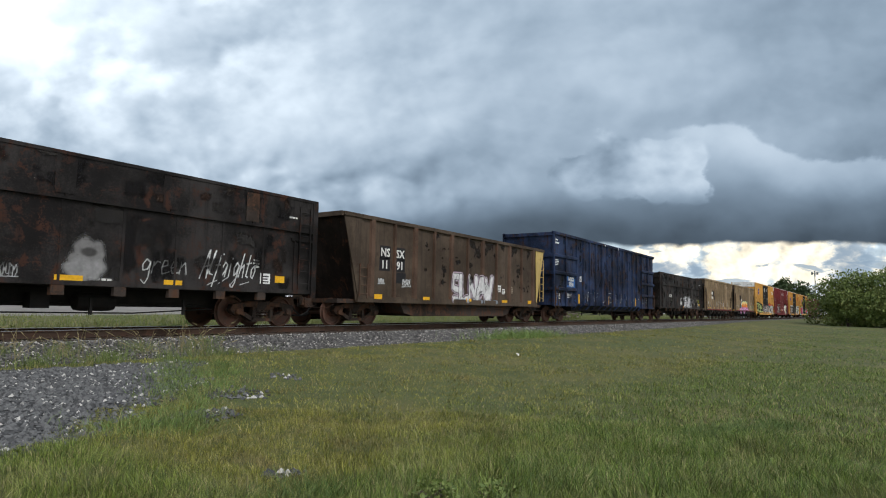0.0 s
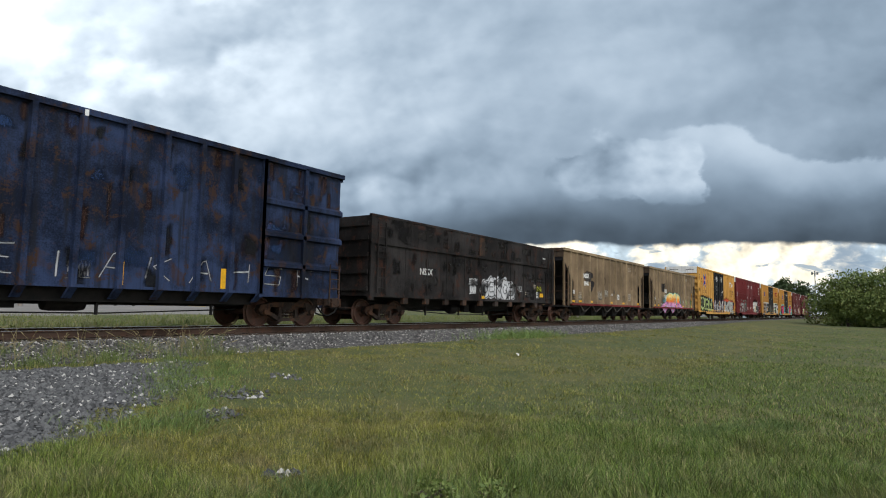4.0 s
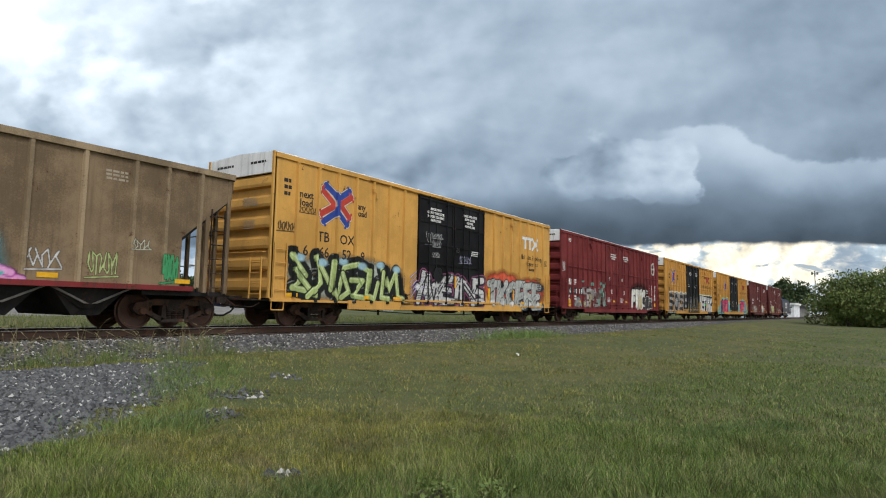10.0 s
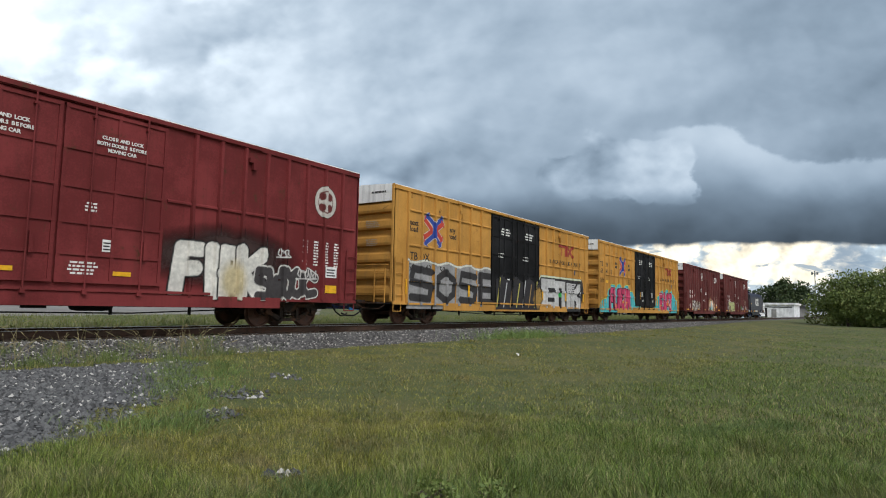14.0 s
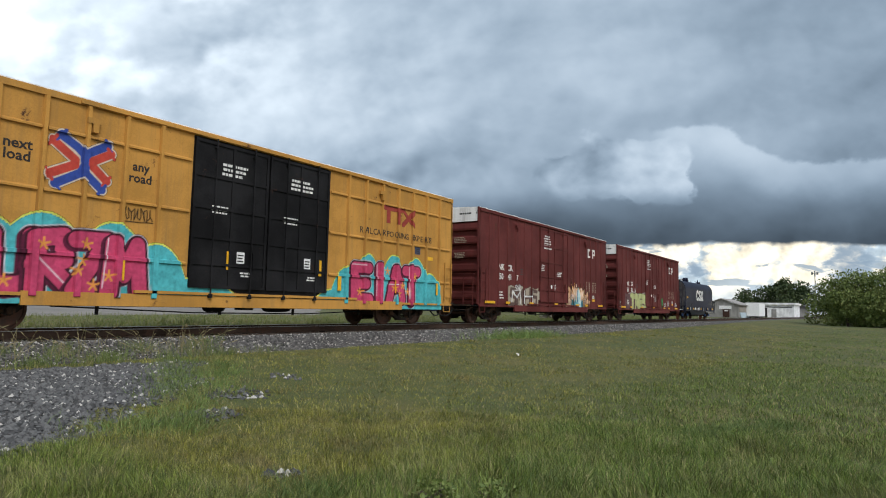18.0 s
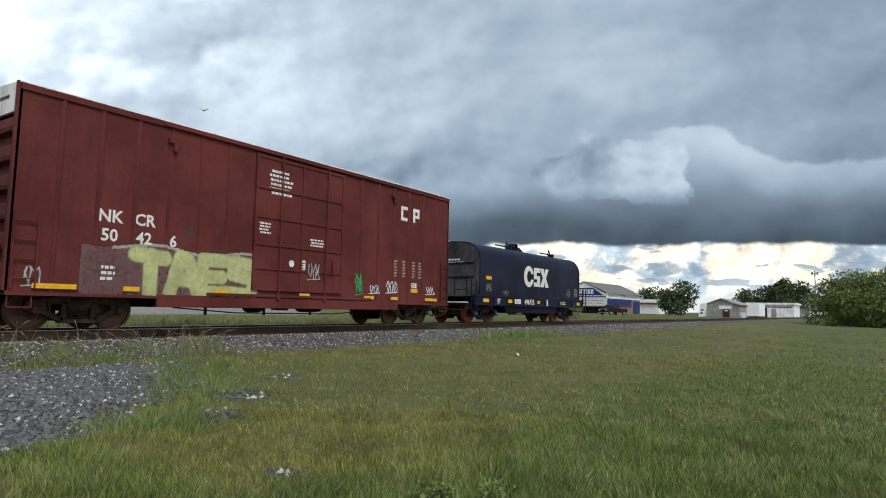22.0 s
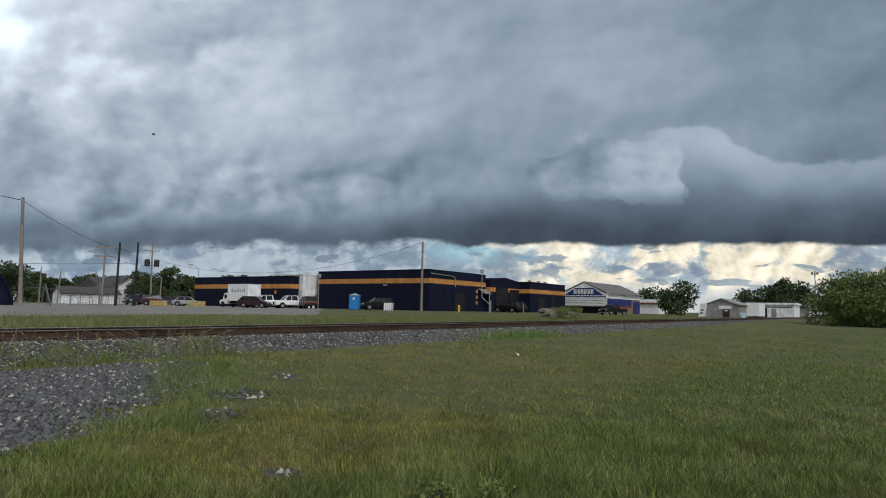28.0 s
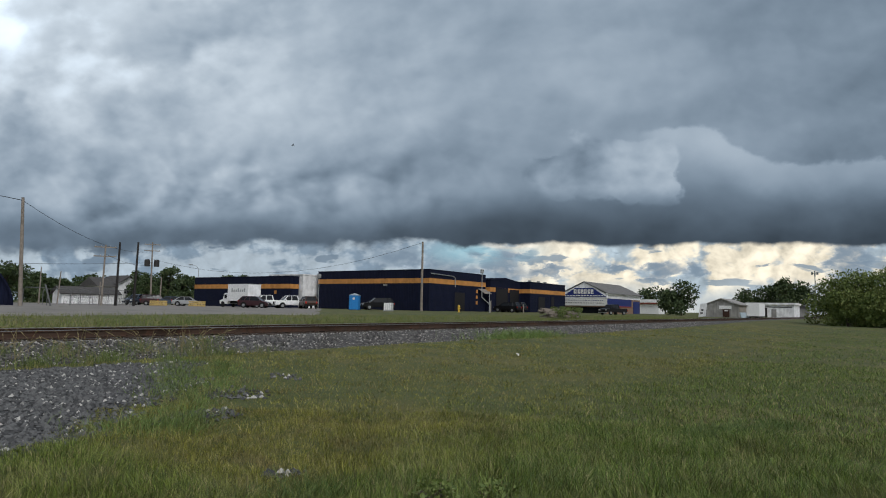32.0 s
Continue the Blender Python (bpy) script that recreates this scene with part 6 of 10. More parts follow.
ws = [[(-8.75, 2.2), (-8.15, 1.6), (-8.7, 1.2), (-7.95, 1.12)], [(-8.6, 1.75), (-7.75, 1.0)], [(-7.75, 2.2), (-7.5, 1.4), (-8.05, 0.95)], [(-7.6, 2.05), (-6.75, 0.92), (-6.45, 1.95), (-5.9, 2.08)],
      [(-6.95, 2.1), (-7.05, 1.2)], [(-6.1, 1.55), (-5.5, 1.55), (-6.0, 1.02), (-5.4, 0.97)], [(-5.75, 2.1), (-5.2, 1.9), (-5.3, 1.05), (-4.9, 0.92), (-4.7, 1.5)],
      [(-4.5, 2.0), (-4.1, 1.25), (-3.7, 1.95), (-3.55, 1.05), (-3.2, 0.92)], [(-4.4, 1.9), (-4.5, 1.0), (-4.1, 0.95)], [(-6.5, 1.75), (-6.2, 1.15), (-6.55, 0.95)]]
d = np.min([sp.far_line(s_) for s_ in ws], 0)
sp.lay((0.30 - d) / 0.03, (0.012, 0.014, 0.012))
for s_ in ws:
    sp.letters([s_], 0.18, (0.38, 0.46, 0.17), (0.010, 0.012, 0.010), 0.045)
    sp.stroke([(a - 0.03, b + 0.05) for a, b in s_], 0.035, (0.58, 0.64, 0.36))
sp.hatch(d < 0.12, 34, (0.16, 0.24, 0.08), 86, 0.22, 0.05, -1.1)
sp.hatch((d > 0.14) & (d < 0.28), 24, (0.34, 0.35, 0.33), 87, 0.18, 0.03, 0.2)
for k in range(6):
    sp.blob(-8.4 + k * 0.95, 2.15 - 0.1 * (k % 2), 0.22, 0.12, (0.30, 0.46, 0.52), 0.6)
sp.put(box_g, depth_g, label="tangled lime-green and black graffiti")
sp = Spray(-3.4, 2.7, 0.75, 2.6, 0.026)
ws = word("AWEINS", -2.5, 1.0, 4.9, 0.85, 0.12, 0.0, 0.13, 62)
sp.letters(ws, 0.44, BLACK, (0.20, 0.06, 0.12), 0.06)
sp.each_letter("AWEINS", ws, 0.26, (0.52, 0.51, 0.49), BLACK, 0.045)
inside = np.min([sp.far_line(s_) for s_ in ws], 0) < 0.2
sp.hatch(inside, 40, (0.05, 0.045, 0.045), 31, 0.6, 0.04)
sp.hatch(inside, 26, (0.02, 0.018, 0.02), 35, 0.35, 0.09, 1.2)
sp.hatch(inside, 40, (0.72, 0.71, 0.69), 32, 0.5, 0.05)
for s_ in ws[::2]:
    sp.stroke([(a + 0.14, b - 0.1) for a, b in s_[:3]], 0.09, (0.025, 0.023, 0.025))
sp.hatch(sp.gz < 1.15, 40, (0.03, 0.028, 0.03), 33, 0.7, 0.05)
sp.blob(-1.05, 2.0, 0.36, 0.34, (0.012, 0.012, 0.012), 0.2, 0.05)
sp.hatch(inside, 10, (0.30, 0.27, 0.48), 34, 0.3, 0.05)
for k in range(5):
    sp.stroke([(-2.9, 1.0 + 0.2 * k), (-2.5, 1.4 + 0.16 * k)], 0.05, (0.42, 0.36, 0.50))
sp.put(box_g, depth_g, label="white and black graffiti across the doors", y=DY - 0.034)
sp = Spray(2.7, 9.3, 0.6, 2.6, 0.026)
sp.blob(4.4, 1.7, 1.8, 0.72, (0.58, 0.10, 0.05), 0.45, 0.05, 3.0)
sp.blob(7.2, 1.6, 1.7, 0.62, (0.55, 0.10, 0.06), 0.45, 0.06, 1.0)
ws = word("TKGEFE", 3.1, 0.85, 5.3, 1.0, 0.14, 0.0, 0.08, 63)
sp.each_letter("TKGEFE", ws, 0.34, (0.38, 0.39, 0.36), BLACK, 0.045, (0.03, 0.05, 0.07), (0.07, -0.04))
inside = np.min([sp.far_line(s_) for s_ in ws], 0) < 0.16
sp.hatch(inside, 46, (0.03, 0.03, 0.03), 36, 0.35, 0.05, 1.4)
sp.hatch(inside, 30, (0.55, 0.55, 0.50), 37, 0.3, 0.04)
for k in range(6):
    sp.blob(3.4 + k * 0.95, 0.95, 0.2, 0.12, (0.60, 0.60, 0.58), 0.5)
sp.put(box_g, depth_g, label="grey graffiti letters on a red cloud")
for k in range(7):
    strip(box_g, (-8.7, -3.6, 3.1, 5.4, 6.3, 8.6, -5.2)[k], 1.35 if k in (2, 3) else 0.98, 0.16 if k in (2, 3) else 0.45, 0.5 if k in (2, 3) else 0.12, -HALF - 0.012)
tag(box_g, -9.35, 2.9, 0.7, 0.3, (0.05, 0.045, 0.04), -HALF, None, 64, 0.025)
tag(box_g, -8.6, 3.55, 0.8, 0.2, (0.05, 0.045, 0.04), -HALF, None, 65, 0.022)
tag(box_g, 8.5, 3.0, 0.7, 0.3, (0.10, 0.085, 0.06), -HALF, None, 66, 0.022)
tag(box_g, -1.9, 3.2, 1.1, 0.5, (0.40, 0.40, 0.40), DY, None, 67, 0.03)

# red boxcar
s = Solid()
for x, w in ((-8.68, 0.32), (-8.34, 0.34), (-7.86, 0.28), (-7.54, 0.30)):
    s.box(x - w / 2 + 0.02, x + w / 2 - 0.02, YF - 0.004, YF, 2.16, 2.50)
for x, z_, w, h_ in ((-8.66, 2.24, 0.09, 0.05), (-8.66, 2.38, 0.09, 0.05), (-8.36, 2.16, 0.05, 0.18), (-8.31, 2.32, 0.05, 0.18), (-7.83, 2.37, 0.15, 0.05), (-7.89, 2.24, 0.15, 0.05), (-7.50, 2.16, 0.16, 0.12), (-7.50, 2.36, 0.14, 0.05)):
    patch(box_h, x - w / 2, x + w / 2, z_, z_ + h_, YF - 0.004, M_RED, "mark_gap")
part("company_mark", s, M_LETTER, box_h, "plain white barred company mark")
patch(box_h, -8.85, -6.3, 1.62, 2.02, -HALF, M_BLACKPATCH, "number_band", "black band behind the number")
for t_, x in (("7", -8.72), ("6", -8.35), ("1", -7.78), ("0", -7.42), ("4", -6.98), ("5", -6.64)):
    letter(t_, 0.36, M_LETTER, box_h, x, YF - 0.004, 1.68, "car_number", bold=0.008)
for k, x in enumerate((-8.6, -7.6)):
    fake_lines(box_h, x, YF, 1.55, 0.5, 2, M_LETTER, 80 + k, 0.16)
for z in (4.82, 4.74, 4.66):
    patch(box_h, -8.65, -8.2, z, z + 0.04, -HALF, M_LETTER, "stripe")
strip(box_h, -8.5, 1.2, 0.45, 0.2, -HALF - 0.006)
strip(box_h, -8.5, 0.98, 0.45, 0.16, -HALF - 0.006)
strip(box_h, -7.0, 1.2, 0.4, 0.1, -HALF - 0.006)
sp = Spray(-7.9, -2.0, 0.85, 2.9, 0.028)
sc = (0.26, 0.245, 0.235)
worn = 0.6 * sp.cloudy((0.45, 0.35), 70) + 0.4 * sp.cloudy((0.12, 0.12), 71)
body = (sp.gx > -6.15) & (sp.gx < -2.1) & (sp.gz < 2.05 + 0.12 * np.sin(sp.gx * 3.1)) & (sp.gz > 0.90)
sp.lay(np.clip((worn - 0.34) / 0.08, 0, 1) * body, sc)
for k, (x, z, rx, rz, c) in enumerate([(-7.2, 1.15, 0.5, 0.35, (0.20, 0.19, 0.18)), (-6.35, 1.85, 0.32, 0.25, (0.30, 0.29, 0.28)), (-6.2, 1.05, 0.3, 0.2, (0.40, 0.35, 0.22)), (-5.35, 1.45, 0.35, 0.4, (0.36, 0.32, 0.20)), (-4.9, 2.32, 0.3, 0.12, (0.17, 0.30, 0.24)), (-6.4, 2.42, 0.22, 0.08, (0.17, 0.30, 0.24)), (-3.15, 2.5, 0.14, 0.14, (0.18, 0.30, 0.24)), (-2.9, 2.28, 0.3, 0.16, (0.16, 0.27, 0.22)), (-2.55, 2.45, 0.1, 0.12, (0.15, 0.25, 0.2)), (-3.5, 2.4, 0.12, 0.12, (0.16, 0.28, 0.22))]):
    sp.blob(x, z, rx, rz, c, 0.25, 0.12, k * 1.3)
for pts_, w_, c_ in (([(-5.75, 1.0), (-5.75, 1.95), (-5.1, 1.95)], 0.12, (0.42, 0.41, 0.40)), ([(-5.7, 1.75), (-5.15, 1.75)], 0.10, (0.08, 0.05, 0.05)), ([(-5.3, 1.55), (-5.3, 1.0)], 0.28, (0.38, 0.33, 0.20)),
                     ([(-4.85, 1.0), (-4.4, 2.0), (-3.95, 1.0)], 0.22, (0.34, 0.33, 0.32)), ([(-4.45, 1.75), (-4.3, 1.45), (-4.55, 1.45), (-4.45, 1.75)], 0.10, (0.07, 0.05, 0.05)),
                     ([(-3.6, 1.0), (-3.6, 1.55), (-3.3, 1.95), (-2.95, 1.75), (-2.75, 1.1)], 0.28, (0.17, 0.36, 0.28)), ([(-3.3, 1.65), (-3.2, 1.0)], 0.24, (0.045, 0.035, 0.03)),
                     ([(-7.55, 1.5), (-7.3, 1.2), (-7.6, 0.95)], 0.12, (0.30, 0.30, 0.29)), ([(-6.95, 1.45), (-6.75, 1.15), (-6.6, 0.95)], 0.12, (0.22, 0.30, 0.26))):
    sp.stroke(pts_, w_, c_)
sp.lay(np.clip((sp.cloudy((0.2, 0.15), 74) - 0.62) / 0.1, 0, 1) * body * 0.8, (0.10, 0.025, 0.023))
sp.put(box_h, depth_h, label="scrubbed and ghosted grey and mint graffiti", fade=0.15)
sp = Spray(2.3, 8.4, 0.6, 2.9, 0.026)
sp.blob(4.4, 1.9, 2.2, 0.75, (0.05, 0.028, 0.025), 0.6, 0.05, 1.0)
sp.each_letter("FIRK", word("FIRK", 2.9, 0.95, 2.6, 1.15, 0.08, 0.0, 0.07, 72), 0.40, (0.62, 0.60, 0.54), BLACK, 0.05)
sp.blob(4.6, 1.3, 0.4, 0.5, (0.50, 0.42, 0.25), 0.7)
sp.letters(word("SWOOC", 5.4, 0.95, 2.2, 0.7, 0.05, 0.0, 0.07, 73), 0.26, (0.05, 0.045, 0.045), (0.62, 0.60, 0.55), 0.04)
scrawl(sp, 6.1, 2.1, 0.5, 0.25, (0.6, 0.58, 0.55), 0.04, 74, 4)
scrawl(sp, 6.9, 1.5, 0.8, 0.3, (0.6, 0.58, 0.55), 0.03, 75, 6)
sp.put(box_h, depth_h, label="white and black bubble-letter graffiti")
sp = Spray(7.4, 8.6, 3.4, 4.6, 0.024)
sp.blob(8.0, 4.0, 0.48, 0.52, (0.50, 0.47, 0.42), 0.05)
sp.blob(8.0, 4.0, 0.33, 0.37, (0.13, 0.03, 0.028), 0.06)
sp.blob(8.0, 4.0, 0.30, 0.33, (0.50, 0.47, 0.42), 0.06)
for q in ((7.82, 3.82), (8.18, 3.82), (7.82, 4.18), (8.18, 4.18)):
    sp.blob(q[0], q[1], 0.12, 0.13, (0.13, 0.03, 0.028), 0.2)
sp.put(box_h, depth_h, "emblem", "pale round emblem with a cross")
tag(box_h, -9.4, 2.95, 0.38, 0.5, (0.55, 0.52, 0.5), -HALF, None, 76, 0.05, 4)
for c in (-1.25, 1.25):
    for i_, t_ in enumerate(("CLOSE AND LOCK", "BOTH DOORS BEFORE", "MOVING CAR")):
        slogan(t_, 0.115, M_LETTER, box_h, c, 4.40 - 0.14 * i_, flat, DY - 0.036, bold=0.004)
    fake_lines(box_h, c - 0.6, DY - 0.002, 2.9, 0.3, 3, M_LETTER, 92 + int(c), 0.08)
    placard(box_h, c - 0.2, 1.95, 0.22, 0.28, DY - 0.002)
    fake_lines(box_h, c - 0.7, DY - 0.002, 1.55, 0.7, 4, M_LETTER, 94 + int(c), 0.08)
    strip(box_h, c + 0.15, 1.32, 0.5, 0.1, DY - 0.004)
for k in range(4):
    fake_lines(box_h, 7.2 + 0.45 * k, YF, 2.7, 0.22, 9, M_LETTER, 100 + k, 0.09)
placard(box_h, 8.35, 1.75, 0.5, 0.35, YF)
strip(box_h, 8.35, 1.2, 0.5, 0.25, -HALF - 0.006)
placard(box_h, -6.25, 2.05, 0.3, 0.36, YF, M_MAROON)


def yellow_marks(car, dep, emblem_x, marks, mark_xz, with_slogan=True):
    cross_emblem(car, emblem_x, 3.76, 0.78, dep)
    for t_, x, z in (("next", emblem_x - 1.30, 3.83), ("load", emblem_x - 1.30, 3.58), ("any", emblem_x + 1.38, 3.83), ("road", emblem_x + 1.38, 3.55)):
        letter(t_, 0.31, M_LETTERD, car, x, YF, z, bold=0.006)
    for t_, x, z in marks:
        letter(t_, 0.42, M_LETTERD, car, x, YF, z, "car_number", bold=0.003)
    bar_logo(car, 6.05, 3.72, 1.85, 0.62, (0.33, 0.055, 0.04), dep)
    slogan("RAILCAR POOLING EXPERTS", 0.31, M_LETTERD, car, 6.1, 3.22, dep)
    placard(car, 7.3, 2.85, 0.35, 0.28, YF, M_SIGNPANEL)
    strip(car, 8.1, 2.6, 0.4, 0.14, -HALF - 0.006)
    for x in (-8.7, -4.3, 3.0, 6.0, 8.6):
        strip(car, x, 1.45, 0.16, 0.55, -HALF - 0.045)


M_SIGNPANEL = plain_mat("dark_blue_data_panel", (0.06, 0.07, 0.12), 0.5)
# ochre boxcar with grey block letters
yellow_marks(box_i, depth_i, -6.98, [("TB", -8.25, 2.5), ("OX", -7.55, 2.5), ("66", -8.4, 2.06), ("43", -7.3, 2.06), ("50", -6.3, 2.06)], None)
door_stencils(box_i, -2.3, 2.7, DY, M_LETTER, 110)
sp = Spray(-8.9, -1.6, 0.62, 2.75, 0.026)
for k in range(4):
    sp.lay(np.where((sp.gx > -8.65 + k * 1.7) & (sp.gx < -7.05 + k * 1.7) & (sp.gz < 2.42 + 0.06 * np.sin(sp.gx * 4)), 1.0, 0.0), (0.27, 0.265, 0.26))
    sp.lay(np.where((sp.gx > -8.72 + k * 1.7) & (sp.gx < -6.98 + k * 1.7) & (np.abs(sp.gz - 2.46 - 0.06 * np.sin(sp.gx * 4)) < 0.045), 1.0, 0.0), (0.60, 0.60, 0.52))
for i, s_ in enumerate(word("SOSE", -8.4, 0.98, 6.4, 1.15, 0.28, 0.0, 0.03, 80)):
    sp.stroke(s_, 0.30, (0.035, 0.033, 0.033))
sp.put(box_i, depth_i, label="grey block-letter graffiti outlined in white")
sp = Spray(-2.4, 3.2, 0.66, 2.6, 0.026)
sp.lay(np.where((np.abs(sp.gx - 0.3) < 2.3) & (sp.gz < 2.3 - 0.25 * np.abs(np.sin(sp.gx * 2.2))), 1.0, 0.0), (0.030, 0.028, 0.030))
for k in range(7):
    sp.stroke([(-1.9 + k * 0.65, 0.8), (-1.6 + k * 0.65, 2.1 - 0.2 * (k % 2))], 0.09, ((0.45, 0.42, 0.10), (0.40, 0.40, 0.40), (0.30, 0.20, 0.08))[k % 3])
sp.blob(2.4, 1.3, 0.5, 0.5, (0.30, 0.18, 0.05), 0.4, 0.1)
sp.put(box_i, depth_i, label="dark graffiti filling across the doors", y=DY - 0.034)
sp = Spray(1.0, 9.1, 0.6, 2.8, 0.026)
edge_ = np.minimum(2.45, 0.62 + np.clip(sp.gx - 1.15, 0, 9) * 1.07)
inside = (sp.gz < edge_) & (sp.gx < 8.75 - np.abs(sp.gz - 1.9) * 0.4)
sp.lay(inside * 1.0, (0.035, 0.034, 0.034))
sp.lay(np.where((np.abs(sp.gz - edge_) < 0.05) & (sp.gx < 8.4), 1.0, 0.0), (0.58, 0.62, 0.45))
pale_ = (0.47, 0.465, 0.45)


def slab(x0, x1, z0, z1, col):
    sp.lay(np.where((sp.gx > x0) & (sp.gx < x1) & (sp.gz > z0) & (sp.gz < z1), 1.0, 0.0), col)


ink_ = (0.030, 0.029, 0.029)
for x0, x1 in ((2.95, 4.55), (4.66, 6.02), (6.12, 6.80), (6.90, 8.20)):
    slab(x0, x1, 0.74, 2.32 - 0.03 * (x0 - 3), pale_)
slab(3.75, 4.55, 1.62, 1.86, ink_)
slab(3.70, 4.42, 1.10, 1.34, ink_)
slab(5.15, 5.52, 0.70, 1.88, ink_)
sp.stroke([(7.40, 1.95), (7.75, 2.2)], 0.16, ink_)
sp.stroke([(8.05, 1.75), (7.8, 1.55), (8.3, 1.3)], 0.14, ink_)
slab(7.36, 7.62, 0.70, 1.22, ink_)
sp.stroke([(7.36, 1.2), (7.62, 1.0)], 0.12, ink_)
for k in range(5):
    slab(6.45, 6.66, 1.62 + k * 0.12, 1.67 + k * 0.12, ink_)
    slab(7.0, 7.18, 1.62 + k * 0.12, 1.67 + k * 0.12, ink_)
tag_c = (0.05, 0.45, 0.10)
sp.blob(5.3, 1.5, 0.22, 0.12, tag_c, 0.2)
sp.put(box_i, depth_i, label="pale grey block letters on black graffiti")
tag(box_i, 8.1, 1.75, 0.4, 0.2, (0.04, 0.03, 0.03), -HALF, None, 82, 0.03, 4)

# ochre boxcar with pink and turquoise letters
yellow_marks(box_j, depth_j, -5.33, [("TB", -9.3, 3.58), ("OX", -8.45, 3.56), ("63", -9.3, 3.13), ("04", -8.45, 3.13), ("12", -7.6, 3.13)], None)
door_stencils(box_j, -2.5, 2.5, DY, M_LETTER, 130)


def cloud_piece(car, dep, x0, x1, humps, txt, tx, tw, seed):
    sp = Spray(x0 - 0.1, x1 + 0.1, 0.60, 2.8, 0.025)
    top = np.zeros_like(sp.gx)
    for cx_, r, hz in humps:
        top = np.maximum(top, np.where(np.abs(sp.gx - cx_) < r, hz * np.sqrt(np.clip(1 - ((sp.gx - cx_) / r) ** 2, 0, 1)), 0))
    sp.lay(np.clip((0.62 + top - sp.gz) / 0.04, 0, 1) * (top > 0.02), TURQ)
    sp.lay(np.where((np.abs(0.62 + top - sp.gz) < 0.028) & (top > 0.05), 1.0, 0.0), (0.60, 0.62, 0.10))
    ws = word(txt, tx, 0.92, tw, 1.12, 0.16, 0.0, 0.05, seed)
    sp.letters(ws, 0.48, (0.05, 0.010, 0.022), (0.55, 0.50, 0.54), 0.025)
    sp.each_letter(txt, ws, 0.37, PINK, (0.035, 0.008, 0.016), 0.04, (0.10, 0.012, 0.035), (-0.07, -0.05))
    rg2 = random.Random(seed)
    for k in range(int(tw * 2.2)):
        xx, zz = tx + rg2.random() * tw, 1.0 + rg2.random() * 1.0
        d_ = np.min([np.hypot(a - xx, b - zz) for s_ in ws for a, b in s_])
        for q in range(5):
            w = 2 * math.pi * q / 5 + 0.3
            sp.stroke([(xx, zz), (xx + 0.13 * math.cos(w), zz + 0.13 * math.sin(w))], 0.045, (0.72, 0.30, 0.06))
    for s_ in ws[::2]:
        sp.stroke([(a - 0.13, b + 0.1) for a, b in s_[:2]], 0.025, (0.70, 0.60, 0.64))
    sp.put(car, dep, label="pink letters with orange stars on a turquoise cloud")


cloud_piece(box_j, depth_j, -9.62, -1.0, [(-8.6, 1.2, 0.9), (-7.3, 1.3, 1.85), (-6.0, 1.1, 1.95), (-4.5, 1.0, 1.9), (-3.4, 0.9, 1.5), (-2.4, 1.5, 0.7)], "FURZM", -7.75, 3.9, 90)
cloud_piece(box_j, depth_j, 1.9, 9.3, [(2.8, 0.9, 0.6), (3.5, 0.9, 1.4), (4.45, 0.8, 1.9), (5.85, 0.8, 1.95), (7.2, 0.9, 1.95), (8.1, 0.9, 1.4)], "EIAT", 3.75, 3.6, 91)
tag(box_j, -9.55, 2.55, 0.8, 0.3, (0.06, 0.045, 0.03), -HALF, None, 92, 0.03)
tag(box_j, -4.3, 2.6, 0.7, 0.35, (0.06, 0.045, 0.03), -HALF, None, 93, 0.022)
strip(box_j, -8.4, 2.6, 0.5, 0.16, -HALF - 0.006)


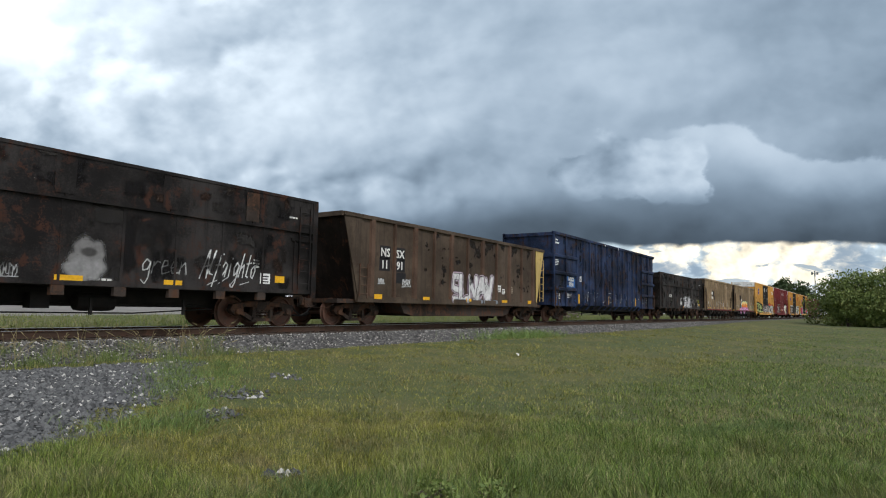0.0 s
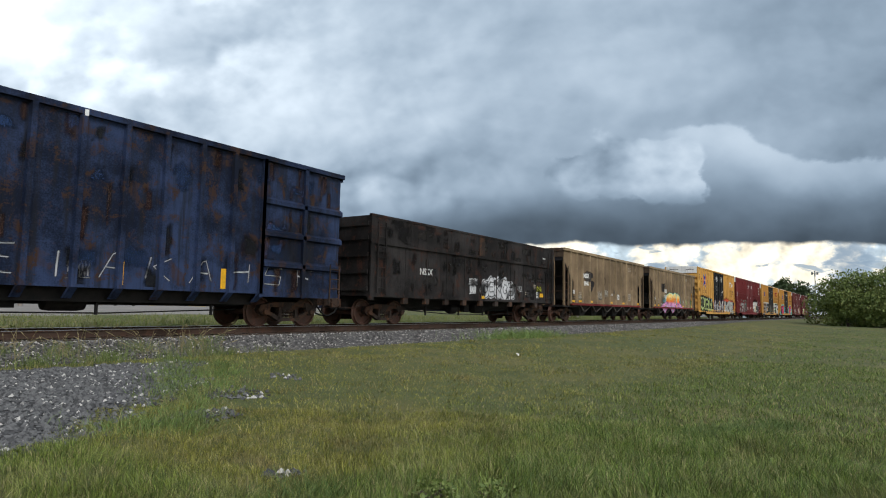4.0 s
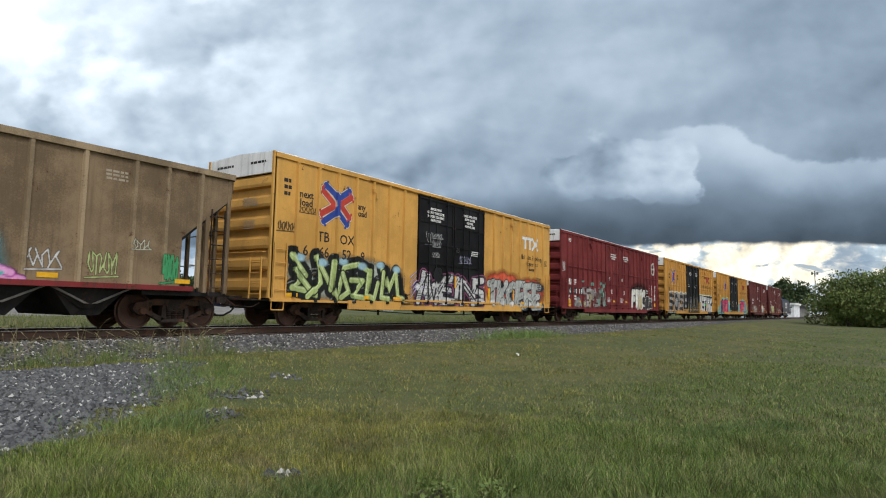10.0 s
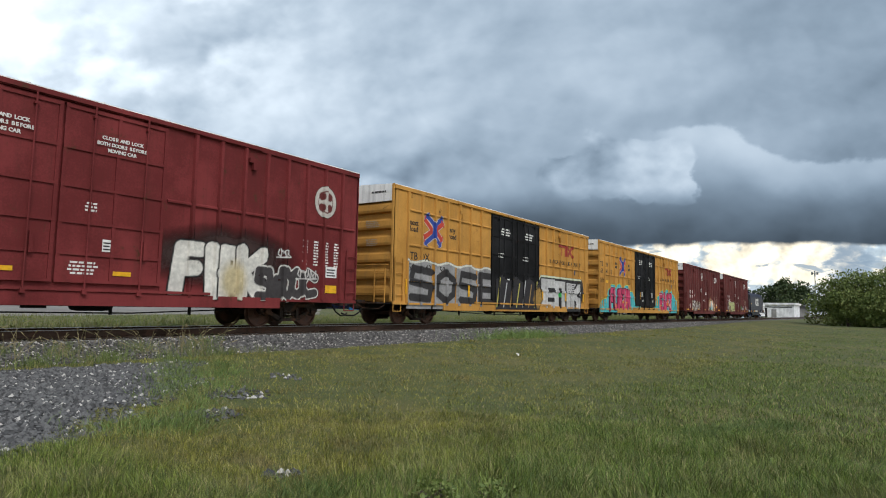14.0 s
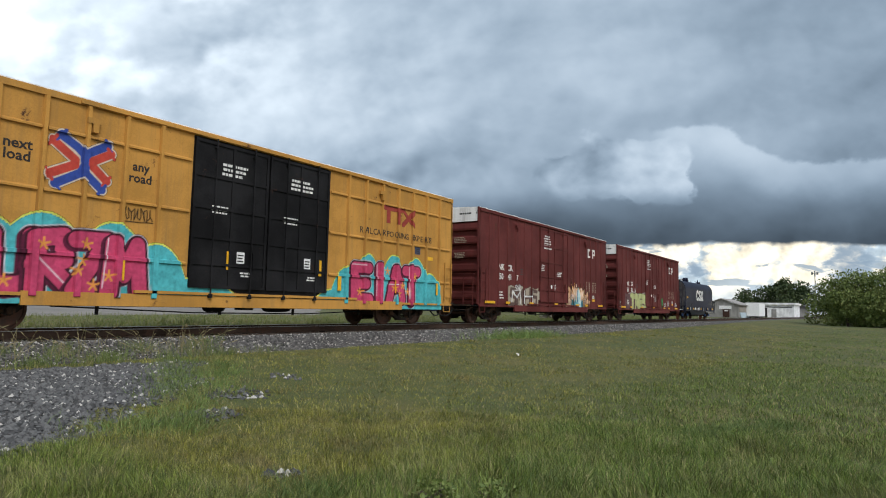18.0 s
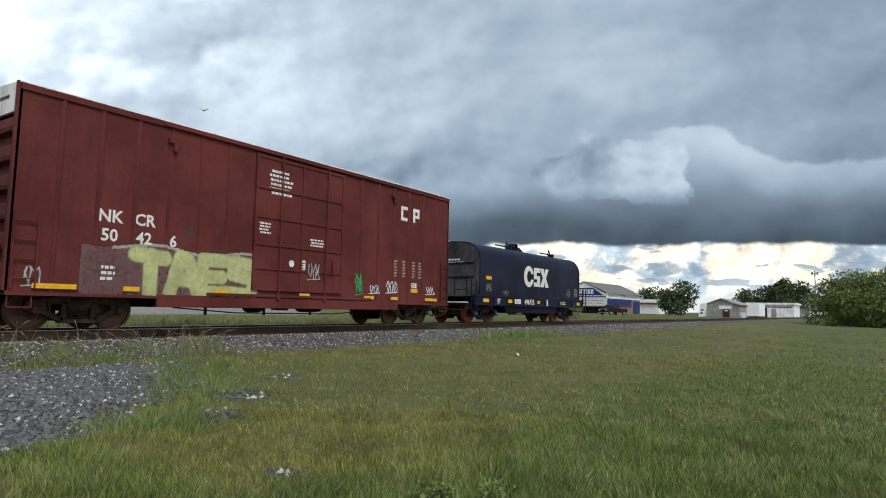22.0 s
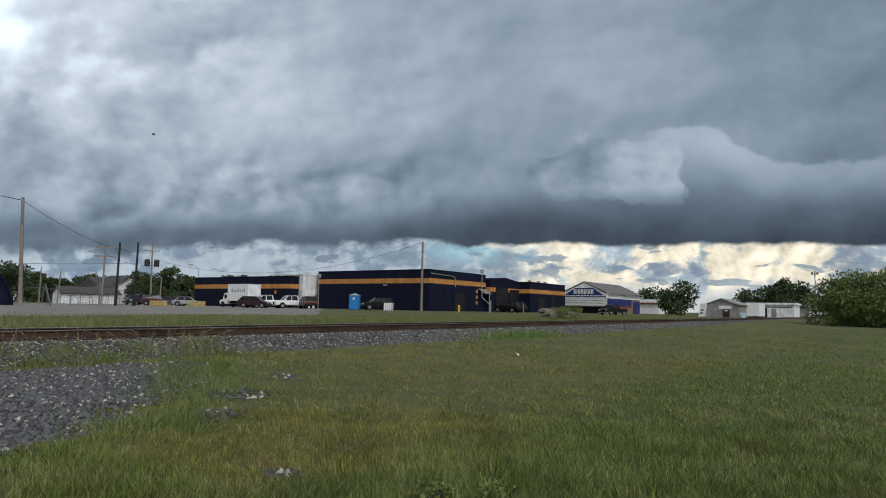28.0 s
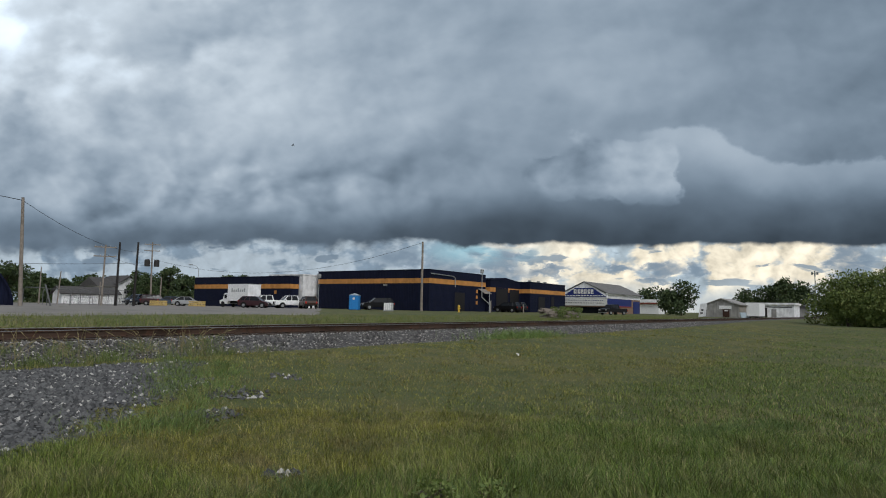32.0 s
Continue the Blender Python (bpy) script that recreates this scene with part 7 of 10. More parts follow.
# maroon boxcars
def maroon_marks(car, dep, digits, seed):
    for t_, x, z in (("NK", -5.97, 2.52), ("CR", -5.13, 2.52), *digits):
        letter(t_, 0.40, M_LETTER, car, x, YF, z, "car_number", bold=0.008)
    for x, open_side in ((5.05, True), (5.80, False)):
        k = Solid().box(x - 0.2, x + 0.2, YF - 0.004, YF, 4.34, 4.46).box(x - 0.2, x - 0.07, YF - 0.004, YF, 3.92, 4.34)
        if open_side:
            k.box(x - 0.07, x + 0.2, YF - 0.004, YF, 3.92, 4.04)
        else:
            k.box(x - 0.07, x + 0.2, YF - 0.004, YF, 4.10, 4.20).box(x + 0.08, x + 0.2, YF - 0.004, YF, 4.20, 4.34)
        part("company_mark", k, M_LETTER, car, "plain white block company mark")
    fake_lines(car, -0.95, DY - 0.002, 4.65, 0.95, 6, M_LETTER, seed, 0.13)
    fake_lines(car, 0.6, DY - 0.002, 4.1, 0.6, 1, M_LETTER, seed + 1, 0.1)
    fake_lines(car, -1.5, DY - 0.002, 3.05, 0.45, 4, M_LETTER, seed + 2, 0.09)
    fake_lines(car, 0.6, DY - 0.002, 2.75, 0.7, 3, M_LETTER, seed + 3, 0.09)
    placard(car, 0.0, 1.9, 0.22, 0.3, DY - 0.002)
    sp = Spray(-0.8, -0.2, 1.7, 2.2, 0.022)
    sp.blob(-0.45, 1.92, 0.11, 0.11, WHITE, 0.1)
    sp.put(car, flat, "decal", "small round white decal", DY - 0.002)
    placard(car, -3.9, 2.55, 0.4, 0.45, YF, M_MAROON)
    fake_lines(car, -5.95, YF, 1.5, 0.4, 3, M_LETTER, seed + 4, 0.13)
    for k in range(4):
        fake_lines(car, (4.6, 5.1, 5.7, 6.1)[k], YF, 2.4, 0.2, 6, M_LETTERF, seed + 5 + k, 0.11)
    placard(car, 5.75, 1.5, 0.32, 0.18, YF)
    strip(car, 5.75, 1.3, 0.4, 0.14, -HALF - 0.006)
    for x, w in ((-7.1, 0.9), (-5.4, 0.4), (-2.9, 0.45), (0.1, 0.42), (3.1, 0.5), (4.5, 0.4), (6.8, 0.8)):
        strip(car, x, 0.98, w, 0.11, -HALF - 0.06)


maroon_marks(box_k, depth_k, [("50", -5.97, 2.08), ("41", -5.13, 2.08), ("7", -4.36, 2.08)], 150)
maroon_marks(box_l, depth_l, [("50", -5.97, 2.08), ("42", -5.13, 2.08), ("6", -4.36, 2.08)], 170)
sp = Spray(-5.8, -1.6, 0.78, 2.5, 0.026)
for k in range(4):
    x0_ = -5.3 + k * 0.85
    sp.lay(np.where((sp.gx > x0_) & (sp.gx < x0_ + 0.72) & (sp.gz < 1.78 + 0.05 * np.sin(sp.gx * 6)) & (sp.gz > 0.85), 1.0, 0.0), (0.34, 0.29, 0.22))
for s_ in word("SMHS", -5.1, 0.95, 2.9, 0.7, 0.3, 0.0, 0.05, 95):
    sp.stroke(s_, 0.18, (0.10, 0.06, 0.05))
for s_ in word("MH", -4.9, 1.0, 2.2, 0.6, 0.4, 0.0, 0.05, 96):
    sp.stroke(s_, 0.07, (0.66, 0.66, 0.64))
scrawl(sp, -4.6, 1.62, 0.6, 0.28, (0.62, 0.6, 0.58), 0.04, 97, 5)
sp.blob(-1.95, 1.4, 0.22, 0.24, (0.38, 0.33, 0.26), 0.2)
sp.put(box_k, depth_k, label="tan and white block graffiti")
sp = Spray(0.6, 5.6, 0.74, 3.1, 0.022)
rays = np.arctan2(sp.gz - 1.1, sp.gx - 3.2)
glow = 1.0 - np.hypot((sp.gx - 3.1) / 2.15, (sp.gz - 1.0) / 1.25) + 0.22 * (sp.cloudy((0.35, 0.35), 41) - 0.5) + 0.10 * np.sin(rays * 23) + 0.3 * (sp.cloudy((0.12, 0.12), 42) - 0.5)
sp.lay(glow / 0.22, (0.52, 0.25, 0.10))
sp.lay((glow - 0.12) / 0.3 * sp.cloudy((0.3, 0.3), 43) * 1.6, (0.68, 0.50, 0.36))
sp.lay((sp.cloudy((0.14, 0.5), 44) - 0.62) * 4 * (glow > 0.05), (0.62, 0.30, 0.06))
sp.lay((sp.cloudy((0.25, 0.2), 45) - 0.7) * 5 * (glow > 0.1), (0.70, 0.55, 0.52))
for cx_, top_, wide_, col_ in ((3.35, 1.98, 0.34, (0.42, 0.58, 0.58)), (3.22, 1.9, 0.16, (0.04, 0.16, 0.26)), (2.85, 1.55, 0.32, (0.05, 0.22, 0.27)), (2.5, 1.3, 0.42, (0.06, 0.25, 0.27)), (3.9, 1.3, 0.4, (0.06, 0.22, 0.28)), (3.1, 1.2, 0.6, (0.08, 0.30, 0.34))):
    edge_ = wide_ * (0.25 + 0.9 * np.clip((top_ - sp.gz) / 1.0, 0, 1)) + 0.05 * (sp.cloudy((0.1, 0.1), 46) - 0.5)
    sp.lay((edge_ - np.abs(sp.gx - cx_)) / 0.05 * (sp.gz < top_), col_)
sp.hatch((np.abs(sp.gx - 3.3) < 0.5) & (sp.gz < 1.7), 26, (0.55, 0.66, 0.66), 47, 0.14, 0.05, 3.0)
sp.hatch((np.abs(sp.gx - 3.0) < 0.9) & (sp.gz < 1.3), 30, (0.03, 0.11, 0.17), 48, 0.14, 0.04, 2.0)
sp.stroke([(3.05, 1.98), (3.22, 2.06), (3.45, 2.04)], 0.06, (0.02, 0.018, 0.018))
sp.stroke([(3.12, 2.14), (3.2, 2.04)], 0.04, (0.02, 0.018, 0.018))
for x, top_ in ((2.28, 2.55), (1.85, 1.55), (4.27, 2.30), (4.55, 1.85), (4.9, 1.5), (2.6, 1.4), (4.05, 1.5), (1.5, 1.35)):
    n_ = int((top_ - 0.8) / 0.055)
    sp.stroke([(x, 0.8), (x, top_)], 0.025, (0.018, 0.022, 0.020))
    for q in range(n_):
        w_ = (0.015 + 0.010 * (n_ - q)) * (0.7 + 0.5 * ((q * 7 + int(x * 10)) % 5) / 5)
        zq = 0.82 + q * 0.055
        sp.stroke([(x - w_, zq - 0.03), (x, zq + 0.02), (x + w_, zq - 0.03)], 0.024, (0.018, 0.024, 0.022))
sp.put(box_k, depth_k, label="small forest and waterfall mural in spray paint")
sp = Spray(-7.2, -1.3, 0.78, 2.35, 0.026)
sp.lay(np.where((sp.gx > -6.6) & (sp.gx < -1.6) & (sp.gz < 2.02 + 0.08 * np.sin(sp.gx * 2.3)), 0.75, 0.0), (0.22, 0.12, 0.12))
sp.lay(np.where((sp.gx > -5.9) & (sp.gx < -1.6) & (np.abs(sp.gz - 2.0 - 0.08 * np.sin(sp.gx * 2.3)) < 0.04), 0.9, 0.0), (0.42, 0.36, 0.34))
sp.letters(word("TAES", -5.3, 0.95, 3.5, 0.85, 0.2, 0.0, 0.04, 98), 0.34, (0.42, 0.44, 0.20), (0.28, 0.32, 0.14), 0.03)
sp.put(box_l, depth_l, label="pale green block-letter graffiti")
tag(box_l, -7.7, 1.0, 0.35, 0.4, (0.45, 0.44, 0.42), -HALF, None, 99, 0.04, 3)
tag(box_l, 2.45, 1.1, 0.35, 0.75, (0.05, 0.30, 0.10), -HALF, depth_l, 100, 0.05, 4)
tag(box_l, 3.2, 1.15, 0.5, 0.3, (0.62, 0.61, 0.6), -HALF, depth_l, 101, 0.045, 4)
tag(box_l, 4.1, 1.2, 0.6, 0.42, (0.62, 0.61, 0.6), -HALF, depth_l, 102, 0.045, 5)
tag(box_l, 6.55, 1.2, 0.5, 0.3, (0.62, 0.61, 0.6), -HALF, depth_l, 103, 0.045, 4)
tag(box_l, 0.2, 1.5, 0.5, 0.5, (0.45, 0.42, 0.4), DY - 0.03, None, 104, 0.04, 4)

# coil car
sp = Spray(-1.6, 1.8, 1.7, 3.0, 0.022)
cr_ = (0.70, 0.69, 0.64)
navy_ = (0.0045, 0.0055, 0.016)
# an open ring, a notched slab and an hourglass, each plain
sp.blob(-0.88, 2.36, 0.56, 0.55, cr_, 0.04)
sp.blob(-0.84, 2.36, 0.26, 0.29, navy_, 0.05)
sp.lay(np.where((sp.gx > -0.70) & (sp.gx < -0.1) & (np.abs(sp.gz - 2.36) < 0.15), 1.0, 0.0), navy_)
sp.lay(np.where((np.abs(sp.gx - 0.05) < 0.36) & (np.abs(sp.gz - 2.36) < 0.50), 1.0, 0.0), cr_)
sp.lay(np.where((sp.gx > 0.02) & (sp.gx < 0.42) & (np.abs(sp.gz - 2.53) < 0.09), 1.0, 0.0), navy_)
sp.lay(np.where((sp.gx < 0.06) & (sp.gx > -0.32) & (np.abs(sp.gz - 2.17) < 0.09), 1.0, 0.0), navy_)
sp.lay(np.where((np.abs(sp.gx - 0.95) < 0.20 + 0.72 * np.abs(sp.gz - 2.36)) & (np.abs(sp.gz - 2.36) < 0.50), 1.0, 0.0), cr_)
sp.lay(np.where((np.abs(sp.gx - 0.95) < 0.32 * (np.abs(sp.gz - 2.36) - 0.22)) & (np.abs(sp.gz - 2.36) < 0.52), 1.0, 0.0), navy_)
sp.put(coil_m, flat, "company_mark", "large cream blocks of a company mark", -1.50)
YM = -HALF + 0.032
s = Solid()
for k in range(4):
    s.box(-2.72 + k * 0.22, -2.56 + k * 0.22, YM - 0.006, YM - 0.002, 0.94, 1.17)
part("company_mark", s, M_LETTER, coil_m, "plain white block mark")
letter("496715", 0.36, M_LETTER, coil_m, -1.02, -HALF - 0.016, 0.92, "car_number", bold=0.006)
for x, w in ((-5.3, 0.5), (-3.0, 0.45), (0.1, 0.3), (2.85, 0.35), (5.4, 0.4)):
    strip(coil_m, x, 1.05, w, 0.16, YM - 0.01)
strip(coil_m, -4.95, 2.1, 0.5, 0.16, -1.50)
placard(coil_m, 1.05, 1.04, 0.34, 0.3, YM - 0.01)
fake_lines(coil_m, 5.2, -1.505, 1.9, 0.5, 5, M_LETTERF, 190)
fake_lines(coil_m, 3.4, YM, 1.12, 0.5, 2, M_LETTER, 191)
fake_lines(coil_m, -4.1, YM, 1.15, 0.3, 3, M_LETTER, 192)
tag(coil_m, -5.2, 1.5, 0.5, 0.35, (0.22, 0.22, 0.23), -1.5, None, 193, 0.03)
tag(coil_m, -3.6, 1.35, 0.6, 0.25, (0.14, 0.13, 0.12), -1.5, None, 194, 0.03)
tag(coil_m, 3.9, 1.4, 0.5, 0.5, (0.2, 0.2, 0.2), -1.5, None, 195, 0.03)
ends = fake_lines(coil_m, 0, 0, 0, 1.4, 2, M_LETTER, 196, 0.14, "end_stencil")
ends.matrix_basis = pose(-5.76, 0.0, 2.95, 0, 0, -90)
# end bands of the boxcars carry a small line of print
for car, L_ in ((box_g, 19.05), (box_h, 19.06), (box_i, 19.0), (box_j, 19.32), (box_k, 16.0), (box_l, 16.05)):
    for y_, w_ in ((-0.85, 0.8), (0.75, 0.9)):
        e_ = fake_lines(car, 0, 0, 0, w_, 1, M_GREYPATCH, 200 + int(L_ * 10), 0.13, "end_stencil")
        e_.matrix_basis = pose(-L_ / 2 - 0.034, y_, 5.02, 0, 0, -90)
    for z_ in (3.9, 3.2):
        e_ = fake_lines(car, 0, 0, 0, 0.7, 4, M_LETTERF, 230 + int(z_ * 10), 0.07, "end_stencil")
        e_.matrix_basis = pose(-L_ / 2 - 0.045, -0.6, z_, 0, 0, -90)
# ---------- sky backdrops ----------
def dome_mesh(name, radius, half_w, lo, hi, n=48, m=30):
    """Part of a sphere round the eye; -z of the mesh looks along the view, y is up."""
    s = Solid()
    for j in range(m + 1):
        v = lo + (hi - lo) * j / m
        for i in range(n + 1):
            u = -half_w + 2 * half_w * i / n
            d = Vector((u, v, -1.0)).normalized() * radius
            s.v.append(tuple(d))
    s.f = [(j * (n + 1) + i, j * (n + 1) + i + 1, (j + 1) * (n + 1) + i + 1, (j + 1) * (n + 1) + i) for j in range(m) for i in range(n)]
    return s


def sky_tree(name):
    m = bpy.data.materials.new(name)
    m.use_nodes = True
    g = Graph(m.node_tree)
    g.n.remove(g.n["Principled BSDF"])
    out = g.n["Material Output"]
    x, y, z = g.split(g.coords())
    u = g.math("DIVIDE", x, g.mul(z, -1.0))
    v = g.math("DIVIDE", y, g.mul(z, -1.0))
    # plane coordinates: 0..1.57 across the view, 0..0.88 down it
    return m, g, out, g.add(0.784, g.mul(u, 1.1163)), g.sub(0.441, g.mul(v, 1.1163))


def bump2(g, U, V, cu, cv, ru, rv):
    """Soft round patch, 1 in its middle."""
    a = g.math("DIVIDE", g.sub(U, cu), ru)
    b = g.math("DIVIDE", g.sub(V, cv), rv)
    return g.step(g.math("SQRT", g.add(g.mul(a, a), g.mul(b, b))), 0.0, 1.0, 1.0, 0.0)


def swirl(g, U, V, tall, turn, shift):
    """Plane coordinates, turned so that no grain follows the axes."""
    c, k = math.cos(turn), math.sin(turn)
    v = g.mul(V, tall)
    return g.join(g.add(g.add(g.mul(U, c), g.mul(v, -k)), shift), g.add(g.add(g.mul(U, k), g.mul(v, c)), shift * 1.7), 0.37 + shift)


def billow(g, co, scale, detail=3.0, rough=0.5, warp=0.55):
    """Rounded heaps of cloud, 1 at their crowns."""
    w = g.n.new("ShaderNodeTexNoise")
    g.put(w.inputs["Vector"], co)
    w.inputs["Scale"].default_value = scale * 1.3
    w.inputs["Detail"].default_value = 2.0
    off = g.n.new("ShaderNodeVectorMath")
    off.operation = "MULTIPLY_ADD"
    g.t.links.new(w.outputs["Color"], off.inputs[0])
    off.inputs[1].default_value = (warp / scale,) * 3
    g.t.links.new(co, off.inputs[2])
    n = g.n.new("ShaderNodeTexVoronoi")
    n.feature = "SMOOTH_F1"
    n.voronoi_dimensions = "2D"
    n.normalize = True
    g.t.links.new(off.outputs[0], n.inputs["Vector"])
    n.inputs["Scale"].default_value = scale
    n.inputs["Detail"].default_value = detail
    n.inputs["Roughness"].default_value = rough
    n.inputs["Smoothness"].default_value = 0.6
    return g.sub(1.0, n.outputs["Distance"])


def lit_side(g, co, make, shift):
    """A field, and how much it rises towards the light at the upper left."""
    n = make(co)
    return n, g.sub(n, make(g.scaled(co, (1, 1, 1), shift)))


def far_sky_mat():
    m, g, out, U, V = sky_tree("far_evening_sky")
    co = swirl(g, U, V, 1.25, 0.35, 0.6)
    b1, lit1 = lit_side(g, co, lambda q: billow(g, q, 11.0, 4.0, 0.55, 0.35), (0.007, 0.012, 0))
    soft = g.noise(swirl(g, U, V, 2.6, 0.12, 2.1), 7.0, 6.0, 0.55, 0.4)
    flat_n = g.noise(swirl(g, U, V, 3.6, 0.05, 3.3), 9.0, 4.0, 0.5, 0.2)
    right = g.step(U, 0.70, 1.08)
    haze = g.mix(right, (0.26, 0.35, 0.45), (0.50, 0.61, 0.69))
    top = g.mix(right, (0.47, 0.56, 0.64), (1.04, 0.95, 0.76))
    heap = g.add(g.mul(b1, 0.6), g.mul(soft, 0.4))
    c = g.mix(g.step(g.add(heap, g.mul(right, 0.035)), 0.575, 0.645), haze, top)
    k = g.add(1.0, g.mul(lit1, g.step(U, 0.6, 1.0, 1.2, 2.4)))
    k = g.math("MINIMUM", g.math("MAXIMUM", k, 0.66), 1.28)
    c = g.mix(1.0, c, g.join(k, k, k), "MULTIPLY")
    # small flat-based grey clouds in front, and one rising column
    c = g.mix(g.mul(g.step(flat_n, 0.585, 0.625), 0.85), c, g.mix(right, (0.19, 0.26, 0.34), (0.25, 0.34, 0.43)))
    rag = g.noise(swirl(g, U, V, 1.8, 0.6, 5.2), 30.0, 5.0, 0.6)
    wob = g.add(g.mul(g.sub(soft, 0.5), 0.13), g.mul(g.sub(rag, 0.5), 0.075))
    for cu, cv, ru, rv in ((1.165, 0.475, 0.045, 0.018), (1.215, 0.470, 0.020, 0.011), (1.085, 0.475, 0.035, 0.009), (1.155, 0.497, 0.03, 0.007), (1.505, 0.468, 0.045, 0.055), (0.885, 0.468, 0.035, 0.030), (0.965, 0.478, 0.055, 0.009), (0.80, 0.470, 0.05, 0.022), (0.70, 0.450, 0.05, 0.016), (0.93, 0.452, 0.03, 0.012)):
        q = bump2(g, g.add(U, wob), g.add(V, g.mul(wob, 0.55)), cu, cv, ru * 1.45, rv * 1.55)
        c = g.mix(g.mul(g.step(q, 0.05, 0.55), g.step(rag, 0.25, 0.60, 0.55, 0.95)), c, g.mix(g.step(q, 0.2, 0.8), (0.36, 0.45, 0.54), (0.23, 0.31, 0.40)))
    clear = g.mul(g.mul(bump2(g, U, V, 0.85, 0.445, 0.15, 0.035), 0.9), g.step(soft, 0.40, 0.55))
    c = g.mix(clear, c, (0.38, 0.66, 0.78))
    c = g.mix(g.mul(g.step(g.add(V, g.mul(g.sub(soft, 0.5), 0.08)), 0.490, 0.530), 0.7), c, g.mix(right, (0.36, 0.45, 0.53), (0.50, 0.60, 0.68)))
    e = g.n.new("ShaderNodeEmission")
    g.put(e.inputs[0], c)
    e.inputs[1].default_value = 0.95
    g.t.links.new(e.outputs[0], out.inputs[0])
    m.cycles.emission_sampling = "NONE"
    return m


def deck_mat():
    m, g, out, U, V = sky_tree("storm_cloud_deck")
    big = g.noise(swirl(g, U, V, 1.5, 0.2, 2.9), 2.3, 3.0, 0.45, 0.0)
    mid, lit_m = lit_side(g, swirl(g, U, V, 1.45, 0.25, 9.4), lambda q: g.noise(q, 3.7, 5.0, 0.47, 0.10), (0.014, 0.028, 0))
    heap, lit_h = lit_side(g, swirl(g, U, V, 1.3, 0.4, 6.6), lambda q: billow(g, q, 6.0, 3.0, 0.45), (0.010, 0.022, 0))
    fine = g.noise(swirl(g, U, V, 1.4, 0.9, 8.2), 12.0, 6.0, 0.52, 0.10)
    left = g.step(U, 0.10, 1.15, 1.0, 0.0)
    # broad light: bright upper left, grey right
    L = g.step(U, -0.1, 0.95, 0.525, 0.400)
    L = g.add(L, g.step(U, 0.95, 1.6, 0.0, -0.13))
    L = g.add(L, g.mul(g.sub(big, 0.5), g.add(0.22, g.mul(left, 0.18))))
    L = g.add(L, g.mul(g.sub(mid, 0.5), g.add(0.13, g.mul(left, 0.27))))
    L = g.add(L, g.mul(lit_m, g.add(0.28, g.mul(left, 0.55))))
    L = g.add(L, g.mul(lit_h, g.add(0.14, g.mul(left, 0.36))))
    L = g.add(L, g.mul(g.sub(fine, 0.5), g.add(0.05, g.mul(left, 0.15))))
    L = g.sub(L, g.mul(g.step(V, 0.14, 0.36, 0.0, 0.20), left))
    # white tops that break through in the upper left
    corner = g.mul(g.step(U, 0.05, 0.66, 1.0, 0.0), g.step(V, 0.05, 0.30, 1.0, 0.0))
    tops = g.step(g.add(g.mul(mid, 0.5), g.add(g.mul(fine, 0.25), g.mul(heap, 0.25))), 0.50, 0.64)
    L = g.add(L, g.mul(corner, g.add(0.06, g.mul(tops, 0.30))))
    L = g.add(L, g.mul(bump2(g, g.add(U, g.mul(g.sub(mid, 0.5), 0.3)), g.add(V, g.mul(g.sub(fine, 0.5), 0.2)), 0.02, 0.01, 0.36, 0.18), 0.20))
    # a pale dome high on the right
    dome = bump2(g, g.add(U, g.mul(g.sub(mid, 0.5), 0.16)), g.add(V, g.mul(g.sub(mid, 0.5), 0.10)), 1.15, 0.12, 0.20, 0.11)
    L = g.add(L, g.mul(g.step(dome, 0.02, 0.35), 0.045))
    # dark foot of the deck
    lift = g.add(V, g.add(g.mul(g.sub(mid, 0.5), 0.13), g.mul(g.sub(heap, 0.6), 0.06)))
    foot = g.step(lift, g.step(U, 0.2, 1.2, 0.388, 0.270), g.step(U, 0.2, 1.2, 0.432, 0.440))
    dark = g.step(U, 0.1, 1.1, 0.170, 0.064)
    L = g.add(g.mul(L, g.sub(1.0, g.mul(foot, 0.95))), g.mul(g.mul(dark, foot), g.add(0.95, g.add(g.mul(lit_h, 1.3), g.add(g.mul(lit_m, 1.6), g.mul(g.sub(fine, 0.5), 0.5))))))
    # soft warm-grey billows along the foot on the left
    band = bump2(g, U, g.add(V, g.mul(g.sub(heap, 0.6), 0.05)), 0.48, 0.345, 0.60, 0.085)
    bil = g.mul(g.add(g.step(g.add(g.mul(heap, 0.6), g.mul(mid, 0.4)), 0.50, 0.72), g.mul(lit_h, 2.6)), g.mul(band, 0.17))
    L = g.add(L, bil)
    # lit towers of the lower right, in front of the dark foot
    ed = g.add(g.mul(g.sub(fine, 0.5), 0.085), g.mul(g.sub(heap, 0.6), 0.035))
    uu, vv = g.add(U, ed), g.add(V, ed)
    p1 = bump2(g, uu, vv, 1.115, 0.300, 0.150, 0.080)
    p2 = bump2(g, uu, vv, 1.180, 0.300, 0.075, 0.085)
    p3 = bump2(g, uu, vv, 1.020, 0.312, 0.090, 0.052)
    body = g.math("MAXIMUM", g.math("MAXIMUM", p1, p2), p3)
    puff = g.mul(g.step(body, 0.06, 0.22), g.step(V, 0.325, 0.375, 1.0, 0.0))
    bright = g.add(g.step(U, 0.96, 1.19, 0.30, 0.47), g.add(g.mul(lit_h, 0.9), g.mul(g.sub(fine, 0.5), 0.42)))
    L = g.add(g.mul(L, g.sub(1.0, g.mul(puff, 0.85))), g.mul(puff, g.mul(bright, 0.85)))
    crest = g.add(0.224, g.step(U, 1.235, 1.40, 0.0, 0.060))
